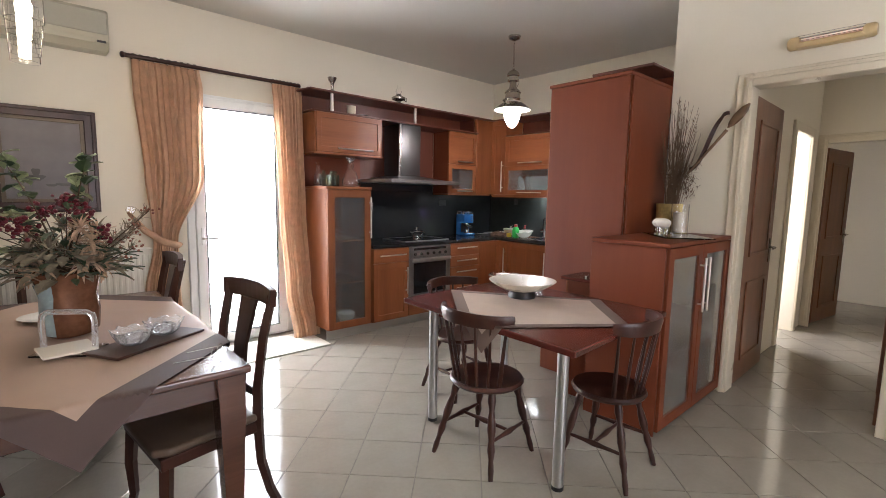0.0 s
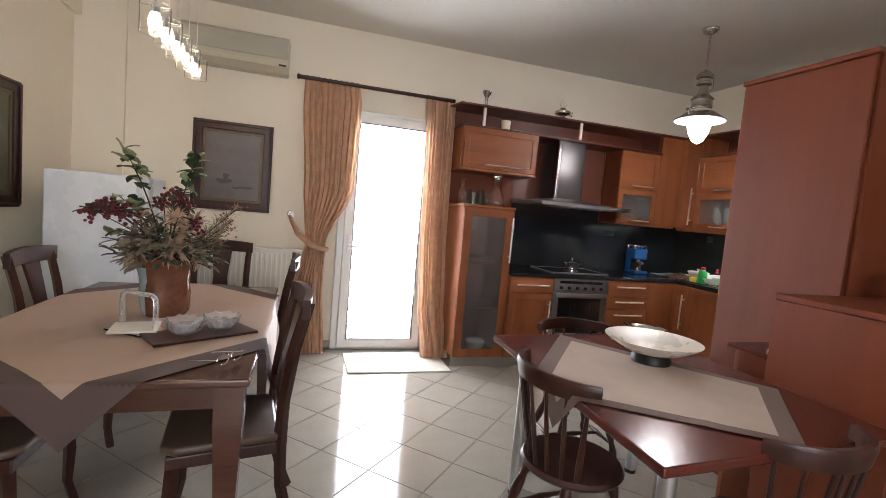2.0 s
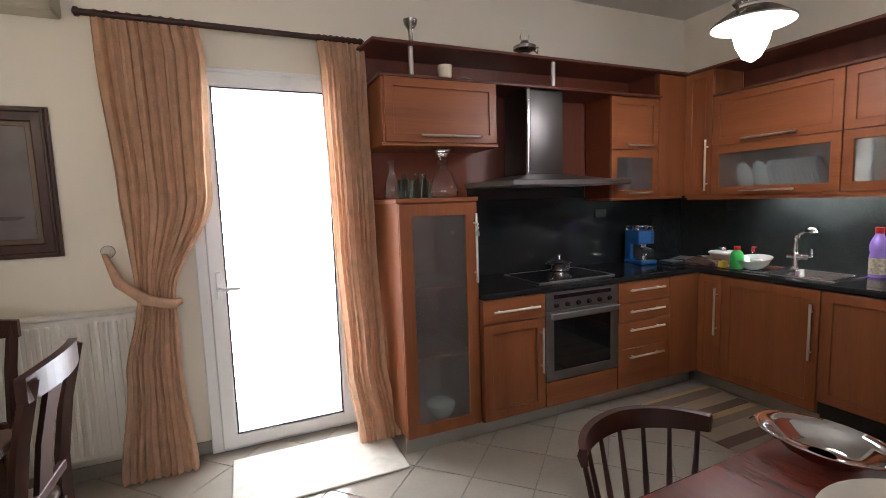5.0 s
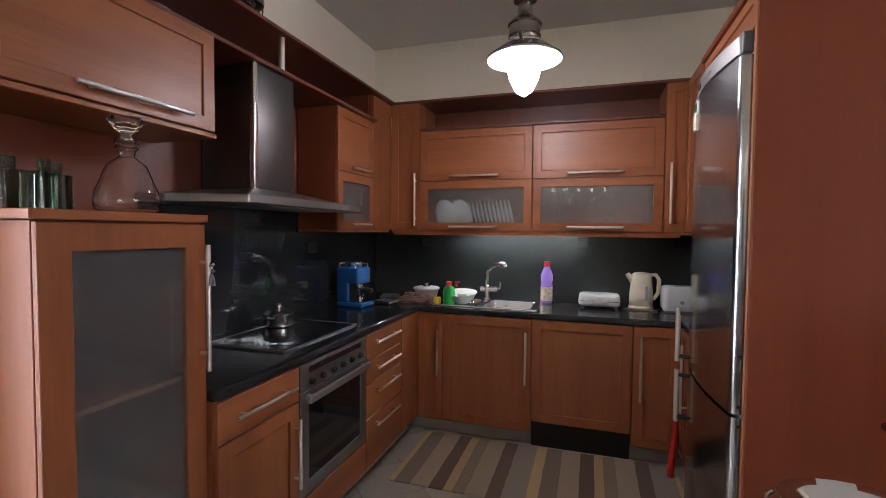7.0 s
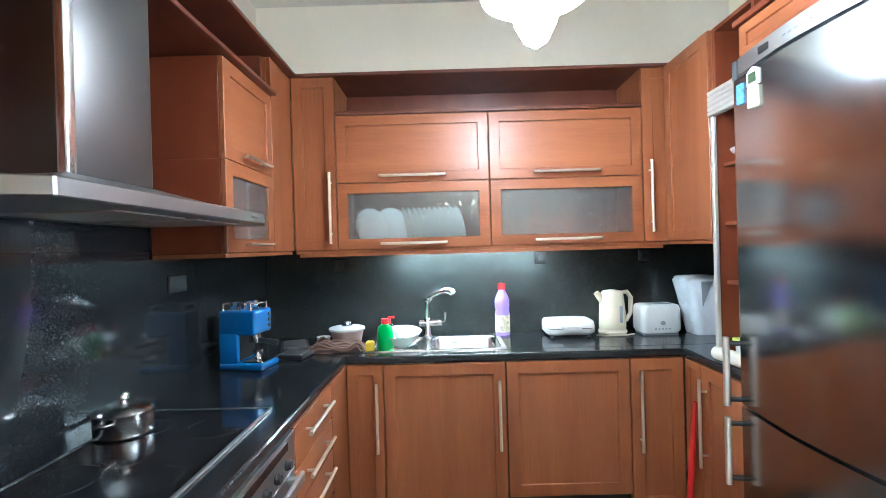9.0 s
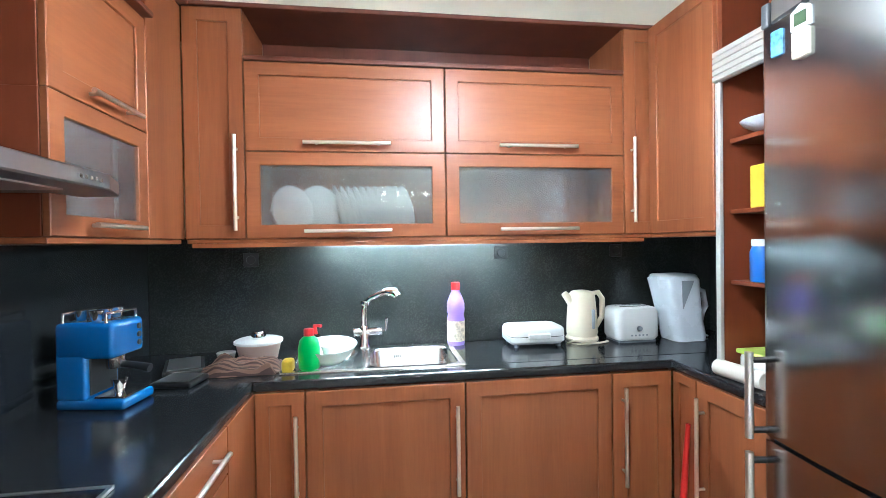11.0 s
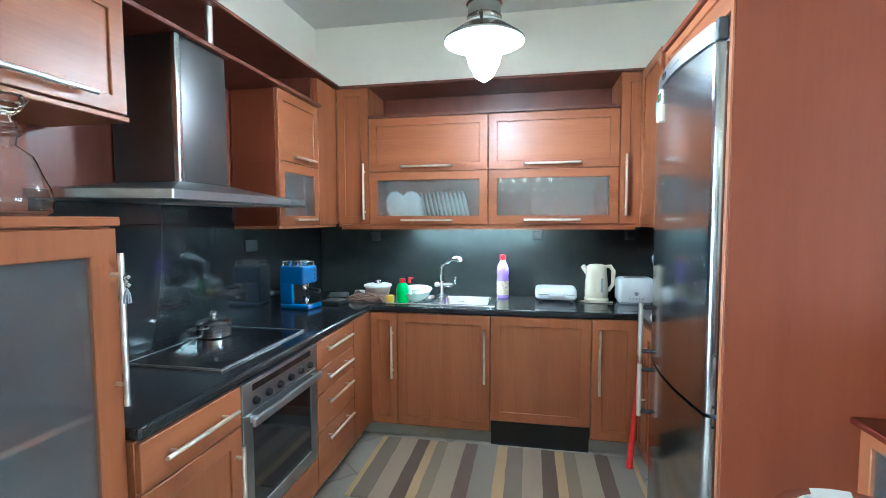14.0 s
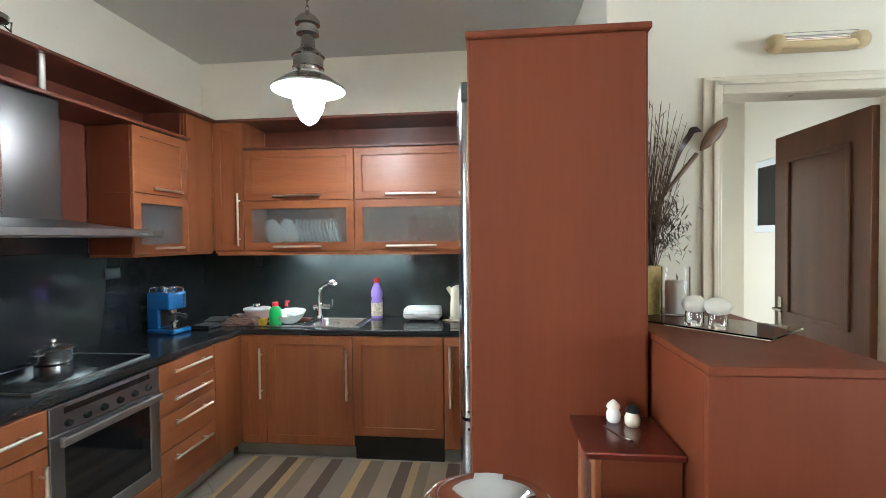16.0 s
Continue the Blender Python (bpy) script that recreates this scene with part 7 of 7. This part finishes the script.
rd = thing("radiator", (0.23, 4.17, 0.1), "cream panel radiator under the painting", "radiator")
part("panel", boxed(-0.22, 0.69, 4.12, 4.145, 0.16, 0.955, 0.006, 2), RADI, rd)
for i in range(22):
    x = -0.195 + i * 0.0408
    part("rib", boxed(x, x + 0.022, 4.108, 4.121, 0.19, 0.925, 0.006, 2), RADI, rd)
part("top_grille", boxed(-0.225, 0.695, 4.105, 4.20, 0.956, 0.972, 0.004), RADI, rd)
part("bracket", boxed(0.1, 0.14, 4.145, 4.228, 0.5, 0.9), RADI, rd)
part("pipe", bar([(0.64, 4.16, 0.17), (0.64, 4.17, 0.001)], 0.009, 8), RADI, rd)

fz = thing("white_freezer", (-0.7, 3.7, 0), "white upright freezer in the corner", "freezer")
part("body", boxed(-0.88, -0.37, 3.345, 3.95, 0.04, 1.49, 0.01, 2), ENAMEL, fz)
part("door", boxed(-0.88, -0.37, 3.30, 3.343, 0.06, 1.49, 0.012, 3), ENAMEL, fz)
part("handle", boxed(-0.41, -0.39, 3.275, 3.301, 0.85, 1.15, 0.004), WHITE_PL, fz)
for x in (-0.83, -0.42):
    part("foot", turned([(0.02, 0), (0.02, 0.042)], (x, 3.5, 0), 12), BLACK, fz)

cr_ = thing("curtain_rod", (1.27, 4.12, 2.52), "dark wooden curtain rod on brackets", "curtain rod")
part("rod", bar([(0.585, 4.12, 2.525), (2.00, 4.12, 2.525)], 0.017, 14), DARKWOOD, cr_, "", True)
part("finial", turned([(0.017, 0), (0.024, 0.008), (0.024, 0.022), (0.01, 0.03)], (0, 0, 0), 14, Matrix.Translation((0.585, 4.12, 2.525)) @ pose(0, 0, 0, 0, -90)), DARKWOOD, cr_, "", True)
for x in (0.645, 1.93):
    part("bracket", bar([(x, 4.228, 2.525), (x, 4.12, 2.525)], 0.009, 8), DARKWOOD, cr_)


def curtain(name, stations, label, folds, seed):
    """Pleated hanging cloth; stations: (height, left, right, depth of folds, y of the middle)."""
    cu = thing(name, (stations[-1][1], 4.12, 0), label, "curtain")
    bm = bmesh.new()
    nu = folds * 10
    zs = [stations[0][0] + (stations[-1][0] - stations[0][0]) * k / 70 for k in range(71)]
    rows = []
    for z in zs:
        for s0, s1 in zip(stations, stations[1:]):
            if s1[0] <= z <= s0[0]:
                break
        t = (s0[0] - z) / (s0[0] - s1[0])
        t = t * t * (3 - 2 * t)
        L, R, D, Y = [s0[k] + (s1[k] - s0[k]) * t for k in (1, 2, 3, 4)]
        row = []
        for i in range(nu + 1):
            u = i / nu
            ph = u * folds * 2 * math.pi + 1.7 * noise.noise((u * 4, z * 0.6, seed))
            d = D * (math.sin(ph) + 0.35 * math.sin(2.3 * ph + seed + z)) * (0.75 + 0.4 * noise.noise((u * 6, z * 1.2, seed + 3)))
            row.append(bm.verts.new((L + (R - L) * u + 0.25 * D * math.cos(ph), Y + d, z)))
        rows.append(row)
    for a, b in zip(rows, rows[1:]):
        for i in range(nu):
            bm.faces.new((a[i], a[i + 1], b[i + 1], b[i]))
    part("cloth", bm, CURTAIN, cu, "", True)
    bm = bmesh.new()
    s = stations[0]
    for k in range(folds):
        x = s[1] + (s[2] - s[1]) * (k + 0.5) / folds
        tube(bm, [(x + 0.024 * math.cos(2 * math.pi * q / 14), 4.12 + 0.0 * q, 2.522 + 0.024 * math.sin(2 * math.pi * q / 14)) for q in range(15)], 0.0025, 5)
    part("rings", bm, DARKWOOD, cu)
    return cu


cl = curtain("curtain", [(2.50, 0.62, 1.10, 0.020, 4.11), (2.35, 0.62, 1.12, 0.024, 4.11), (1.6, 0.66, 1.10, 0.028, 4.10), (1.02, 0.70, 0.88, 0.022, 4.09), (0.6, 0.62, 0.88, 0.026, 4.08), (0.01, 0.55, 0.92, 0.032, 4.06)], "gold patterned curtain gathered by a tieback", 10, 2)
part("tieback", bar([(0.56, 4.20, 1.27), (0.64, 4.05, 1.13), (0.76, 4.02, 1.03), (0.87, 4.04, 0.99), (0.90, 4.10, 0.995)], [0.014, 0.026, 0.03, 0.028, 0.02], 8), CURTAIN, cl, "gold fabric tieback", True)
part("tieback_hook", turned([(0.03, -0.004), (0.034, 0.0), (0.03, 0.004)], (0, 0, 0), 18, Matrix.Translation((0.575, 4.205, 1.29)) @ pose(0, 0, 0, 90)), CLEAR, cl, "clear glass rosette")
curtain("curtain", [(2.50, 1.72, 2.005, 0.022, 4.10), (2.3, 1.73, 2.005, 0.024, 4.09), (1.3, 1.74, 2.0, 0.026, 4.05), (0.5, 1.76, 2.01, 0.028, 3.98), (0.01, 1.80, 2.06, 0.034, 3.90)], "gold patterned curtain hanging beside the cabinet", 8, 9)
tagged(part("doormat", boxed(1.10, 2.0, 3.53, 4.05, 0.001, 0.012, 0.004), MAT_FAB), "pale worn doormat before the balcony door", "doormat")

# ---- floor tiles laid diagonally ----
TS = 0.333
bm = boxed(-TS / 2 + 0.0022, TS / 2 - 0.0022, -TS / 2 + 0.0022, TS / 2 - 0.0022, -0.012, 0.0, 0.0015)
tile_mesh = bpy.data.meshes.new("tile")
bmesh.ops.recalc_face_normals(bm, faces=bm.faces)
bm.to_mesh(tile_mesh)
bm.free()
tile_mesh.materials.append(TILE)
floor_ob = bpy.data.objects["floor"]
far_tiles, count = bmesh.new(), 0
rnd2 = random.Random(11)
for i in range(-40, 41):
    for j in range(-40, 41):
        x = 1.56 + (i * math.cos(math.pi / 4) - j * math.sin(math.pi / 4)) * TS
        y = 2.36 + (i * math.sin(math.pi / 4) + j * math.cos(math.pi / 4)) * TS
        room = WX - 0.1 < x < HX + 0.2 and SY < y < NY + 0.05
        recess = x < EX and KY < y < NY + 0.05 and x > WX - 0.1
        hall = HX < x < 9.6 and -1.1 < y < 2.3
        if not (room or recess or hall):
            continue
        m = pose(x, y, -0.0003 * rnd2.random(), 0, 0, 45)
        if -1.0 < x < 4.5 and 0.0 < y < 4.2 and count < 300:
            t = new("tile", tile_mesh)
            t.parent = floor_ob
            t.matrix_basis = m
            count += 1
        else:
            box(far_tiles, -TS / 2 + 0.0022, TS / 2 - 0.0022, -TS / 2 + 0.0022, TS / 2 - 0.0022, -0.012, 0.0, 0, 1, m)
tagged(part("tiles", far_tiles, TILE, floor_ob), "", "", "", "stuff")
